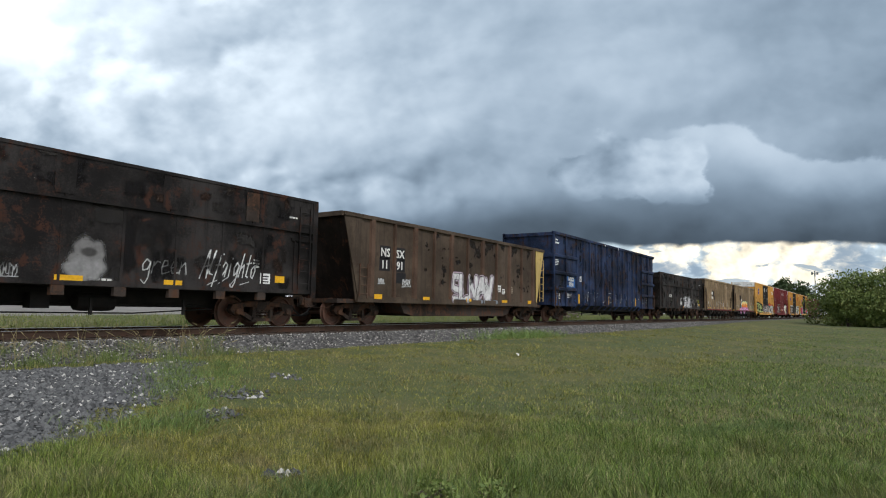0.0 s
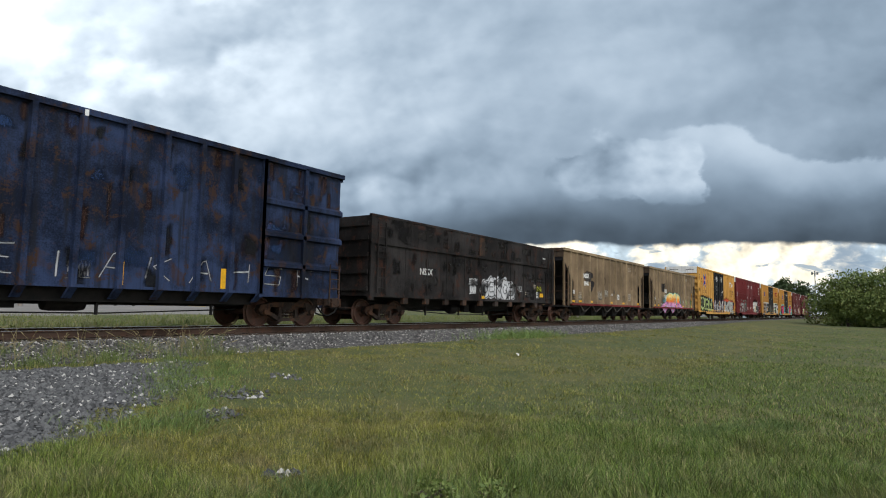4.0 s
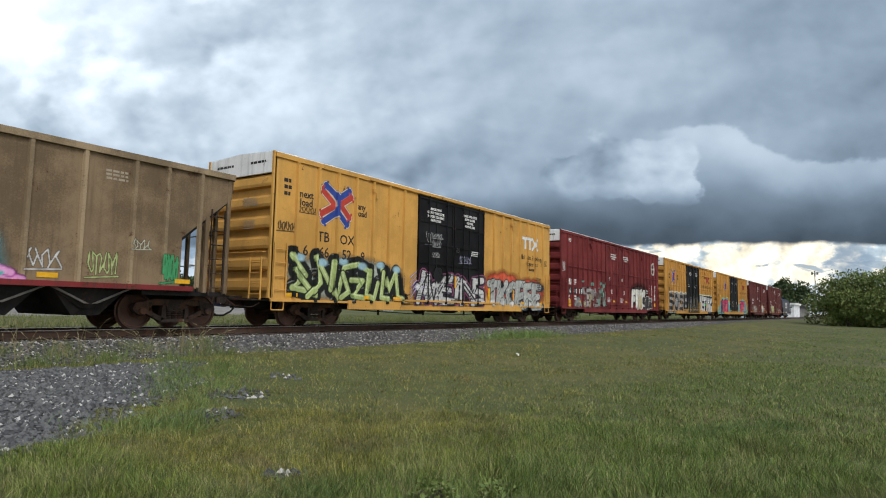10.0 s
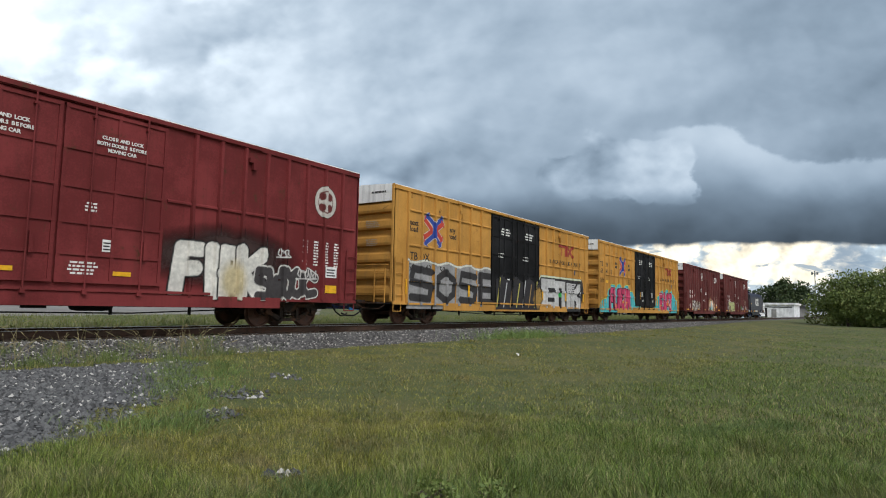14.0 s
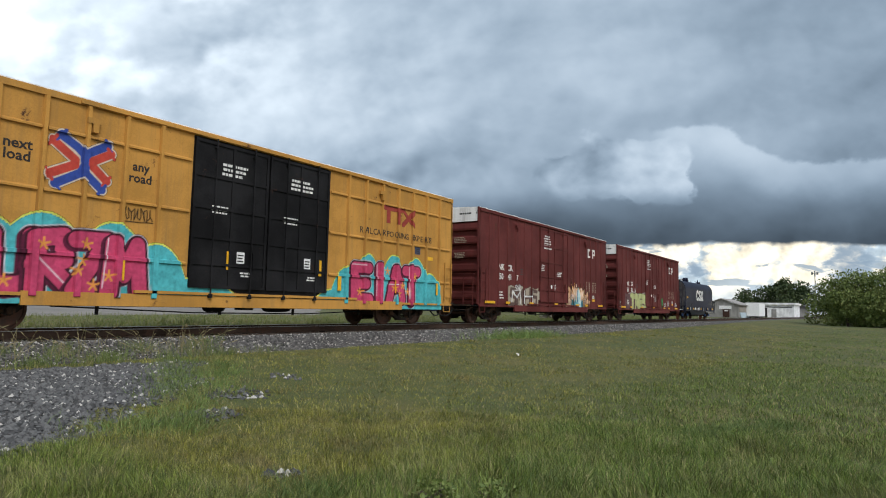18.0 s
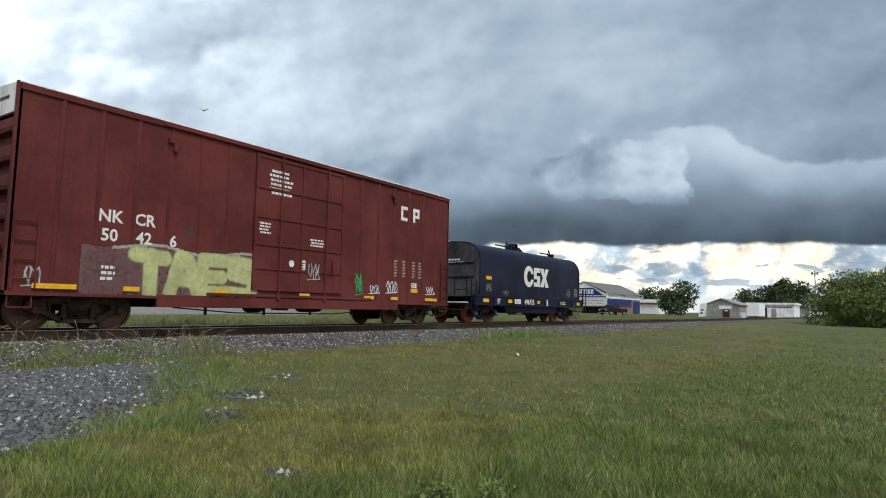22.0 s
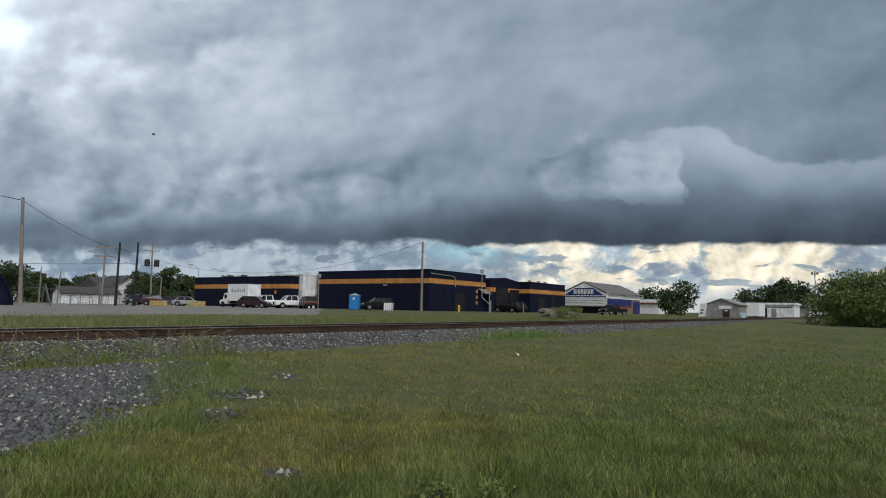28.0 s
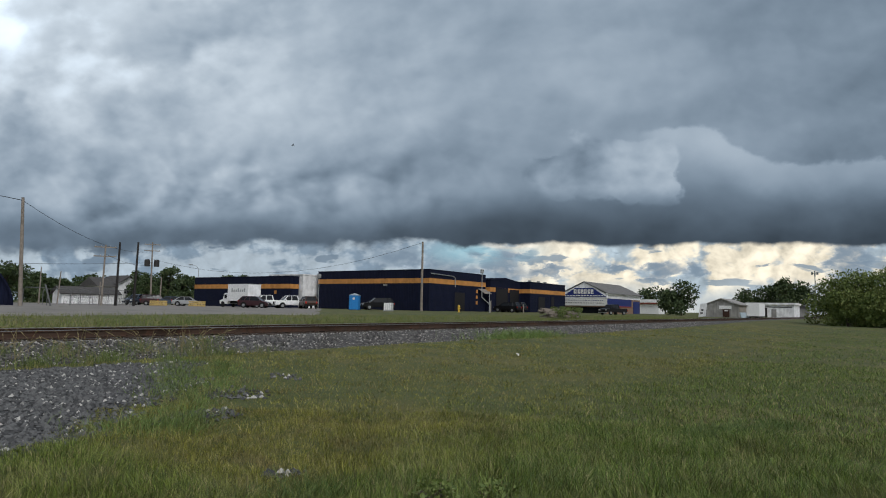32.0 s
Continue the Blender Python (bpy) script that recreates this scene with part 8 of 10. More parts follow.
    ridge = g.add(g.add(g.sub(V, crest), g.mul(ed, 0.8)), g.mul(g.sub(mid, 0.5), 0.035))
    rb = g.mul(g.step(ridge, -0.006, 0.007), g.step(ridge, 0.012, 0.085, 1.0, 0.0))
    rb = g.mul(rb, g.step(U, 1.12, 1.22))
    L = g.add(L, g.mul(rb, g.sub(0.125, g.mul(puff, 0.11))))
    L = g.math("MAXIMUM", L, 0.046)
    tone = g.step(L, 0.05, 0.70)
    col = g.mix(tone, (0.68, 0.95, 1.27), (0.87, 1.0, 1.13))
    col = g.mix(1.0, col, g.join(L, L, L), "MULTIPLY")
    # ragged lower edge, flat on the right
    low = g.add(V, g.mul(g.sub(fine, 0.5), g.step(U, 0.75, 1.1, 0.075, 0.026)))
    low = g.add(low, g.mul(g.sub(heap, 0.6), g.step(U, 0.8, 1.1, 0.030, 0.010)))
    low = g.sub(low, g.step(U, 0.10, 0.40, 0.012, 0.0))
    cover = g.step(low, 0.430, g.step(U, 0.6, 1.1, 0.450, 0.439), 1.0, 0.0)
    e = g.n.new("ShaderNodeEmission")
    g.put(e.inputs[0], col)
    e.inputs[1].default_value = 1.05
    clear = g.n.new("ShaderNodeBsdfTransparent")
    mx = g.n.new("ShaderNodeMixShader")
    g.put(mx.inputs[0], cover)
    g.t.links.new(clear.outputs[0], mx.inputs[1])
    g.t.links.new(e.outputs[0], mx.inputs[2])
    g.t.links.new(mx.outputs[0], out.inputs[0])
    m.cycles.emission_sampling = "NONE"
    return m


far_sky = new("sky_backdrop", dome_mesh("sky_backdrop", 4300, 1.3, -0.16, 0.12).mesh("sky_backdrop", far_sky_mat(), True))
far_sky.matrix_basis = VIEW
tagged(far_sky, "pale evening clouds lit cream along the horizon", "sky", kind="structure")
deck = new("cloud_deck", dome_mesh("cloud_deck", 4100, 1.3, -0.05, 1.1).mesh("cloud_deck", deck_mat(), True))
deck.matrix_basis = VIEW
tagged(deck, "dark grey storm cloud deck with a flat base", "sky", kind="structure")
DECK = deck
# ---------- beyond the line ----------
def siding_mat(name, col, pitch=3.0, rough=0.55):
    """Ribbed metal siding."""
    m, g, p = base_mat(name)
    co = g.coords()
    x, y, z = g.split(co)
    w = g.math("SINE", g.mul(g.add(x, y), 6.283 * pitch))
    n = g.noise(co, 0.8, 5.0, 0.6)
    k = g.step(n, 0.3, 0.7, 0.78, 1.15)
    g.put(p.inputs["Base Color"], g.mix(1.0, col, g.join(k, k, k), "MULTIPLY"))
    p.inputs["Roughness"].default_value = rough
    p.inputs["Specular IOR Level"].default_value = 0.15
    g.put(p.inputs["Normal"], g.bump(g.step(w, 0.2, 0.8), 0.8, 0.05))
    return m


M_NAVY = siding_mat("navy_siding", (0.0058, 0.0085, 0.026), 3.0, 0.7)
M_ORANGE = siding_mat("orange_stripe", (0.56, 0.26, 0.075))
M_WHITESIDE = siding_mat("white_siding", (0.86, 0.86, 0.85))
M_GREYSIDE = siding_mat("grey_siding", (0.30, 0.29, 0.27), 1.5)
M_TANSIDE = rough_mat("weathered_board", (0.30, 0.27, 0.23), (0.22, 0.20, 0.17), 0.8, 0.85)
M_ROOF = rough_mat("grey_shingle_roof", (0.065, 0.062, 0.06), (0.10, 0.095, 0.09), 2.0, 0.9)
M_ROOFTIN = rough_mat("pale_tin_roof", (0.36, 0.34, 0.31), (0.28, 0.26, 0.24), 1.0, 0.6)
M_BRICK = rough_mat("tan_brick", (0.30, 0.20, 0.14), (0.24, 0.15, 0.10), 3.0, 0.9)
M_SIGNBLUE = plain_mat("sign_blue", (0.02, 0.035, 0.16), 0.5)
M_POLE = rough_mat("weathered_pole", (0.30, 0.26, 0.22), (0.20, 0.17, 0.14), 2.0, 0.9)
M_BLACKPOLE = rough_mat("tarred_post", (0.020, 0.018, 0.017), (0.035, 0.03, 0.028), 2.0, 0.8)
M_GALV = plain_mat("galvanised_steel", (0.42, 0.43, 0.43), 0.45, 0.6)
M_WIRE = plain_mat("dark_wire", (0.03, 0.03, 0.032), 0.6)
M_BARK = rough_mat("bark", (0.075, 0.055, 0.042), (0.045, 0.034, 0.027), 6.0, 0.95)
M_LOT = rough_mat("worn_gravel_lot", (0.27, 0.25, 0.22), (0.19, 0.178, 0.16), 0.35, 0.95, 0.0, 0.3, 9.0)
M_GLASS = plain_mat("dark_vehicle_glass", (0.012, 0.014, 0.016), 0.08)
M_GLASS.node_tree.nodes["Principled BSDF"].inputs["Specular IOR Level"].default_value = 0.28
M_TYRE = plain_mat("tyre_rubber", (0.018, 0.018, 0.018), 0.85)
M_RIM = plain_mat("wheel_rim", (0.35, 0.35, 0.36), 0.35, 0.7)
M_PORTABLE = plain_mat("blue_plastic", (0.03, 0.22, 0.55), 0.5)
M_PALEBLUE = plain_mat("pale_roof_plastic", (0.45, 0.55, 0.62), 0.5)
M_WHITEP = plain_mat("white_vehicle_paint", (0.88, 0.88, 0.86), 0.3)
M_MAROONP = plain_mat("dark_red_vehicle_paint", (0.038, 0.007, 0.012), 0.3)
M_BLACKP = plain_mat("black_vehicle_paint", (0.006, 0.006, 0.007), 0.36)
M_BROWNP = plain_mat("brown_vehicle_paint", (0.055, 0.028, 0.02), 0.35)
M_SILVERP = plain_mat("silver_vehicle_paint", (0.40, 0.41, 0.42), 0.3, 0.4)
M_BLUEP = plain_mat("steel_blue_vehicle_paint", (0.05, 0.07, 0.10), 0.25)
M_LAMP = plain_mat("clear_lamp_glass", (0.75, 0.74, 0.70), 0.15)
M_TAIL = plain_mat("red_lamp_glass", (0.45, 0.02, 0.015), 0.2)
M_YELHYD = plain_mat("yellow_hydrant_paint", (0.65, 0.42, 0.06), 0.5)


def leaf_mat(name, a, b, c):
    m, g, p = base_mat(name)
    r = g.n.new("ShaderNodeNewGeometry").outputs["Random Per Island"]
    n = g.noise(g.coords(), 0.5, 3.0, 0.6)
    col = g.mix(r, a, b)
    col = g.mix(g.step(n, 0.52, 0.68), col, c)
    g.put(p.inputs["Base Color"], col)
    p.inputs["Roughness"].default_value = 0.7
    p.inputs["Transmission Weight"].default_value = 0.0
    return m


M_LEAF = leaf_mat("dark_leaves", (0.030, 0.055, 0.016), (0.058, 0.090, 0.027), (0.080, 0.100, 0.032))
M_LEAFB = leaf_mat("bush_leaves", (0.070, 0.110, 0.022), (0.175, 0.225, 0.050), (0.215, 0.225, 0.062))


def leaf_cloud(pts, size, seed):
    """Small folded leaves round the given points."""
    rg = np.random.default_rng(seed)
    n = len(pts)
    d = rg.normal(size=(n, 3))
    d /= np.linalg.norm(d, axis=1)[:, None]
    e = np.cross(d, rg.normal(size=(n, 3)))
    e /= np.linalg.norm(e, axis=1)[:, None]
    s = (size * rg.uniform(0.6, 1.3, n))[:, None]
    v = np.stack([pts - d * s, pts + e * s * 0.55, pts + d * s, pts - e * s * 0.55], 1).reshape(-1, 3)
    i = 4 * np.arange(n)[:, None]
    return v, np.concatenate([i, i + 1, i + 2, i + 3], 1)


def tree(x, y, h, r, label, seed, leaves=1600, leaf=0.30, mat=None, base=None, low=0.28, lobes=9, name="tree"):
    rg = np.random.default_rng(seed)
    z0 = float(ground_z(x, y)) if base is None else base
    t = thing(name, (x, y, z0 - 0.1), label, "tree" if name == "tree" else "bush")
    s = Solid()
    k = h * 0.02 + 0.07
    s.tube((0, 0, 0), (0.1, 0.05, h * 0.32), k, 8, k * 0.75).tube((0.1, 0.05, h * 0.32), (0.0, 0.1, h * 0.72), k * 0.75, 8, k * 0.3)
    cs = []
    for i in range(lobes):
        w = rg.uniform(0, 6.283)
        q = r * rg.uniform(0.25, 0.75)
        zz = h * rg.uniform(low + 0.12, 0.86)
        q *= 1.0 - max(0.0, zz / h - 0.62) * 1.6
        c = np.array((q * math.cos(w), q * math.sin(w), zz))
        cs.append((c, r * rg.uniform(0.28, 0.48)))
        s.tube((0.05, 0.05, h * rg.uniform(0.25, 0.5)), tuple(c), k * 0.35, 5, k * 0.1)
    cs.append((np.array((0, 0, h * 0.84)), r * 0.40))
    part("trunk", s, M_BARK, t)
    pts = []
    per = leaves // len(cs)
    for c, cr in cs:
        u = rg.normal(size=(per, 3))
        u /= np.linalg.norm(u, axis=1)[:, None]
        rad = rg.uniform(0.45, 1.0, per) ** 0.6
        rad *= 1 + 0.25 * np.sin(u[:, 0] * 5 + seed) * np.sin(u[:, 2] * 6)
        pts.append(c + u * (rad * cr)[:, None] * np.array((1.0, 1.0, 0.80)))
    pts = np.concatenate(pts)
    pts = pts[(pts[:, 2] > h * low * 0.35)]
    v, f = leaf_cloud(pts, leaf, seed + 1)
    me = bpy.data.meshes.new("crown")
    me.from_pydata(v.tolist(), [], f.tolist())
    me.materials.append(mat or M_LEAF)
    part("crown", me, None, t)
    return t


def house_walls(t, x0, x1, y0, y1, z, h, mat, thick=0.2):
    part("wall", Solid().box(x0, x1, y0, y0 + thick, z, h), mat, t)
    part("wall", Solid().box(x0, x1, y1 - thick, y1, z, h), mat, t)
    part("wall", Solid().box(x0, x0 + thick, y0 + thick, y1 - thick, z, h), mat, t)
    part("wall", Solid().box(x1 - thick, x1, y0 + thick, y1 - thick, z, h), mat, t)


def navy_hall(label, x0, x1, y0, y1, h, gable=0.0, south=True):
    """Flat-roofed navy hall with an orange stripe; space is world-aligned at its corner."""
    t = thing("warehouse", (x0, y0, 0.6), label, "warehouse", "navy halls beyond the line")
    L, W = x1 - x0, y1 - y0
    house_walls(t, 0, L, 0, W, 0, h - 0.6, M_NAVY, 0.25)
    part("stripe", Solid().box(-0.03, 0.0, 0.01, W - 0.01, h - 2.75, h - 1.95), M_ORANGE, t, "orange band along the wall")
    part("stripe", Solid().box(-0.03, L + 0.0, -0.03, 0.0, h - 2.75, h - 1.95), M_ORANGE, t, "orange band along the wall")
    if gable:
        part("roof", Solid().prism([(-0.1, -0.1, h - 0.62), (L * 0.45, -0.1, h - 0.6 + gable), (L + 0.1, -0.1, h - 0.62)], (0, W + 0.2, 0)), M_NAVY, t)
    else:
        part("roof", Solid().box(0.1, L - 0.1, 0.1, W - 0.1, h - 0.9, h - 0.75), M_ROOF, t)
    part("parapet_cap", Solid().box(-0.06, 0.06, -0.06, W, h - 0.6, h - 0.52).box(0.06, L, -0.06, 0.06, h - 0.6, h - 0.52), M_NAVY, t)
    return t


hall_b = navy_hall("dark navy metal warehouse with an orange stripe", 81.0, 98.4, 58.3, 83.0, 7.5)
hall_c = navy_hall("low gabled navy metal hall joined between larger halls", 98.6, 110.2, 57.4, 75.0, 6.7, 0.6)
hall_d = navy_hall("long dark navy metal hall with an orange stripe", 110.4, 127.0, 55.4, 75.0, 6.75)
hall_a = navy_hall("distant dark navy metal hall with an orange stripe", 76.0, 78.0, 84.7, 112.5, 6.5)
for t, lst in ((hall_b, [(7.2, 10.4, 3.5)]), (hall_c, [(2.0, 6.4, 4.6), (7.2, 10.8, 4.4)]), (hall_d, [(3.5, 6.5, 3.4), (9.5, 11.0, 3.6)])):
    for a, b, hh in lst:
        d = part("overhead_door", Solid().box(a, b, -0.05, 0.0, 0.35, hh), M_BLACKPATCH, t, "dark roll-up door")
        part("door_frame", Solid().box(a - 0.12, a, -0.08, 0.0, 0.3, hh + 0.1).box(b, b + 0.12, -0.08, 0.0, 0.3, hh + 0.1).box(a - 0.12, b + 0.12, -0.08, 0.0, hh, hh + 0.14), M_NAVY, d)
        for k in range(5):
            part("door_panel", Solid().box(a + 0.04, b - 0.04, -0.07, -0.05, 0.4 + k * (hh - 0.45) / 5, 0.36 + (k + 1) * (hh - 0.45) / 5), M_BLACKPATCH, d)
part("awning", Solid().prism([(14.9, -1.4, 3.5), (17.3, -1.4, 3.5), (17.3, 0.0, 4.3), (14.9, 0.0, 4.3)], (0, 0, 0.08)), M_TANSIDE, hall_b, "small tan awning")
for z in (1.6, 2.6, 3.6):
    part("wall_vent", Solid().box(14.1, 14.5, -0.12, -0.0, z, z + 0.55), M_ORANGE, hall_b, "small yellow wall box")
part("drain_pipe", Solid().path([(0.2, -0.15, 6.3), (6.5, -0.15, 6.15), (7.2, -0.15, 5.9), (7.2, -0.15, 4.4)], 0.06), M_GALV, hall_b)
part("wall_light", Solid().box(-0.35, 0.0, 8.6, 9.2, 4.35, 4.6), M_GALV, hall_b)
part("door", Solid().box(12.1, 13.1, -0.05, 0, 0.35, 2.5), M_NAVY, hall_b)
for y in (10.3, 3.5):
    part("wall_vent", Solid().box(-0.1, 0.0, y, y + 0.5, 2.8, 3.4), M_ORANGE, hall_a)
for x in (2.0, 6.0, 9.0):
    part("roof_vent", Solid().box(x, x + 0.5, 1, 1.5, 6.1, 6.6), M_GALV, hall_d)
white_hall = thing("warehouse", (78.3, 84.0, 0.6), "tall white ribbed metal warehouse wall", "warehouse")
house_walls(white_hall, 0, 7, 0, 9.0, 0, 6.2, M_WHITESIDE)
part("roof", Solid().box(-0.1, 7.1, -0.1, 9.1, 6.2, 6.4), M_WHITESIDE, white_hall)

# shop with a blue gable sign
M_SHOPROOF = rough_mat("faded_shingles", (0.20, 0.195, 0.185), (0.14, 0.137, 0.13), 1.5, 0.9)
shop = thing("shop_building", (137.5, 50.0, 0.7), "shop building with a blue gable sign and white banner", "shop")
house_walls(shop, 0, 24, 0, 10.4, 0, 4.6, M_BRICK, 0.3)
part("roof", Solid().prism([(-0.5, -0.5, 4.6), (-0.5, 5.2, 7.25), (-0.5, 5.2, 7.45), (-0.5, -0.7, 4.7)], (25, 0, 0)).prism([(-0.5, 10.9, 4.6), (-0.5, 5.2, 7.25), (-0.5, 5.2, 7.45), (-0.5, 11.1, 4.7)], (25, 0, 0)), M_SHOPROOF, shop, "grey shingled pitched roof")
part("gable", Solid().prism([(-0.35, -0.3, 4.5), (-0.35, 10.7, 4.5), (-0.35, 5.2, 7.2)], (0.3, 0, 0)), M_WHITESIDE, shop, "white gable end")
part("front_fascia", Solid().box(-0.35, 0.0, -0.3, 10.7, 3.6, 4.5), M_WHITESIDE, shop)
part("gable_sign", Solid().prism([(-0.46, -0.1, 3.9), (-0.46, 10.5, 3.9), (-0.46, 7.3, 5.9), (-0.46, 3.1, 5.9)], (0.1, 0, 0)), M_SIGNBLUE, shop, "dark blue sign board")
lx = 7.6
for i, w in enumerate((0.5, 0.2, 0.6, 0.5, 0.5, 0.2, 0.55, 0.6)):
    part("sign_mark", Solid().box(-0.52, -0.47, lx - w, lx, 4.6, 5.6), M_LETTER, shop, "plain white sign shape")
    if w > 0.3:
        part("sign_mark_gap", Solid().box(-0.53, -0.52, lx - w * 0.95, lx - w * 0.45, 4.85 if i % 2 else 5.1, 5.0 if i % 2 else 5.3), M_SIGNBLUE, shop)
    lx -= w + 0.15
rg_ = random.Random(4)
for k in range(14):
    part("sign_mark", Solid().box(-0.5, -0.47, 0.6 + k * 0.68, 1.02 + k * 0.68 + rg_.uniform(0, 0.12), 4.06, 4.28), M_LETTER, shop, "plain white sign shape")
banner = part("banner", Solid().box(-0.6, -0.5, -0.3, 10.7, 1.9, 3.55), M_LETTER, shop, "white banner with rows of small print")
for zz in (3.1, 2.5):
    yy = 10.2
    while yy > 0.4:
        w = rg_.uniform(0.15, 0.55)
        part("banner_print", Solid().box(-0.63, -0.605, yy - w, yy, zz - 0.05, zz + 0.07), M_SIGNBLUE if zz > 3 else M_GREYPATCH, banner)
        yy -= w + 0.2
part("shop_front", Solid().box(-0.05, 0.0, 0.8, 9.8, 0.2, 1.6), M_GLASS, shop, "dark shop windows")
part("side_band", Solid().box(-0.3, 24.0, -0.07, 0.0, 3.6, 4.6), M_WHITESIDE, shop, "white band under the eaves")
part("side_sign", Solid().box(0.0, 17, -0.1, 0.0, 1.9, 3.55), M_SIGNBLUE, shop, "blue side panel")
part("side_stripe", Solid().box(0.0, 17, -0.12, 0.0, 1.7, 1.9), M_LOGOREDD, shop)
part("side_door", Solid().box(18.5, 23.5, -0.1, 0.0, 0.1, 3.2), M_SIGNBLUE, shop)

# gravel lot
lot = new("gravel_lot", sheet_mesh("gravel_lot", np.arange(8, 150, 2.0), np.concatenate([np.arange(33, 58, 1.0), np.arange(58, 130, 3.0)]), lambda x, y: ground_z(x, y) + 0.03 - 0.4 * smooth(36.5 + 0.06 * x + 1.2 * np.sin(x * 0.3) - y, 0, 3) - 0.4 * smooth(x - y, -1.5, 3.5)))
lot.data.materials.append(M_LOT)
tagged(lot, "worn pale gravel parking lot", "parking lot", kind="structure")


# --- vehicles ---
def vehicle(kind, x, y, rz, mat, label, size=1.0, wheels=0.34):
    z = float(ground_z(x, y)) + 0.05
    t = thing("pickup_truck" if kind == "pickup" else "parked_car", (x, y, z), label, "car" if kind != "pickup" else "pickup truck", rz=rz)
    P = {"sedan": (4.5, 1.75, [(-2.2, .32), (2.15, .30), (2.25, .45), (2.22, .66), (1.9, .80), (1.05, .92), (-1.5, .96), (-2.15, .92), (-2.25, .6)], [(-1.75, .95), (1.1, .9), (0.35, 1.42), (-1.0, 1.44)], 1.35),
         "hatch": (4.1, 1.72, [(-2.0, .32), (1.95, .30), (2.05, .45), (2.02, .68), (1.7, .84), (1.0, .96), (-1.9, 1.0), (-2.02, .9), (-2.05, .6)], [(-1.95, .98), (1.15, .93), (0.35, 1.50), (-1.45, 1.50)], 1.25),
         "suv": (4.6, 1.85, [(-2.25, .40), (2.2, .38), (2.3, .55), (2.27, .80), (2.05, .98), (1.15, 1.07), (-2.2, 1.10), (-2.3, .8)], [(-2.18, 1.08), (1.2, 1.05), (0.45, 1.66), (-1.85, 1.70)], 1.38),
         "pickup": (5.6, 1.95, [(-2.75, .5), (2.7, .48), (2.8, .65), (2.78, .95), (2.6, 1.10), (1.45, 1.18), (-2.75, 1.16)], [(-0.65, 1.16), (1.55, 1.16), (0.9, 1.82), (-0.5, 1.85)], 1.75)}[kind]
    L, W, body, cab, ax = P
    w = W / 2
    hull = Solid().prism([(a, -w + 0.05, b) for a, b in body], (0, W - 0.1, 0))
    mid_z = (body[0][1] + cab[0][1]) / 2
    hull.prism([(-L / 2 + 0.12, -w, mid_z - 0.22), (L / 2 - 0.22, -w, mid_z - 0.22), (L / 2 - 0.35, -w, mid_z + 0.14), (-L / 2 + 0.12, -w, mid_z + 0.18)], (0, W, 0))
    part("body", hull, mat, t)
    (c0, z0), (c1, z1), (c2, r2), (c3, r3) = cab
    lo, hi = w - 0.08, w - 0.27
    k = Solid()
    k.v = [(c0, -lo, z0), (c1, -lo, z1), (c2, -hi, r2), (c3, -hi, r3), (c0, lo, z0), (c1, lo, z1), (c2, hi, r2), (c3, hi, r3)]
    k.f = [(0, 1, 2, 3), (7, 6, 5, 4), (1, 5, 6, 2), (0, 3, 7, 4), (3, 2, 6, 7), (0, 4, 5, 1)]
    part("glasshouse", k, M_GLASS, t, "dark glazing")
    part("roof", Solid().prism([(c2 + 0.06, -hi - 0.02, r2 - 0.02), (c3 - 0.08, -hi - 0.02, r3 - 0.02), (c3 + 0.05, -hi - 0.02, r3 + 0.045), (c2 - 0.1, -hi - 0.02, r2 + 0.045)], (0, 2 * hi + 0.04, 0)), mat, t)
    for s in (-1, 1):
        mid_x = (c0 + c1) / 2 - 0.05
        rz_ = r2 + (r3 - r2) * 0.5
        pl = Solid().tube((c1, s * lo, z1), (c2, s * hi, r2), 0.045, 6).tube((c0, s * lo, z0), (c3, s * hi, r3), 0.07, 6).tube((mid_x, s * lo, (z0 + z1) / 2), (mid_x - 0.05, s * hi, rz_), 0.045, 6)
        if kind in ("suv", "hatch"):
            pl.tube((c0 + 0.75, s * lo, z0), (c3 + 0.55, s * hi, r3), 0.04, 6)
        part("pillar", pl, mat, t)
        part("headlight", Solid().box(L / 2 - 0.14, L / 2 - 0.01, s * (w - 0.24) - 0.17, s * (w - 0.24) + 0.17, body[3][1] - 0.16, body[3][1] + 0.02), M_LAMP, t)
        part("tail_light", Solid().box(-L / 2 - 0.02, -L / 2 + 0.10, s * (w - 0.15) - 0.1, s * (w - 0.15) + 0.1, 0.74, 1.0), M_TAIL, t)
        part("mirror", Solid().box(c1 - 0.32, c1 - 0.18, min(s * (w - 0.04), s * (w + 0.12)), max(s * (w - 0.04), s * (w + 0.12)), z1 + 0.05, z1 + 0.2), mat, t)
        for e in (-1, 1):
            part("wheel_arch", Solid().lathe([(0.0, s * (w + 0.004)), (wheels * 1.16, s * (w + 0.004)), (wheels * 1.16, s * (w - 0.1))], "y", 18, (e * ax, 0, wheels + 0.04)), M_TYRE, t)
            wh = part("wheel", Solid().lathe([(0.0, -0.02), (wheels * 0.62, -0.02), (wheels * 0.7, -0.09), (wheels, -0.08), (wheels, 0.10), (wheels * 0.6, 0.1), (0.0, 0.1)], "y", 16), M_TYRE, t, at=(e * ax, s * (w - 0.06), wheels))
            part("rim", Solid().lathe([(0.0, s * 0.09 - 0.03), (wheels * 0.55, s * 0.09 - 0.03), (wheels * 0.6, s * 0.09), (wheels * 0.55, s * 0.09 + 0.03), (0.0, s * 0.09 + 0.03)], "y", 12), M_RIM, wh)
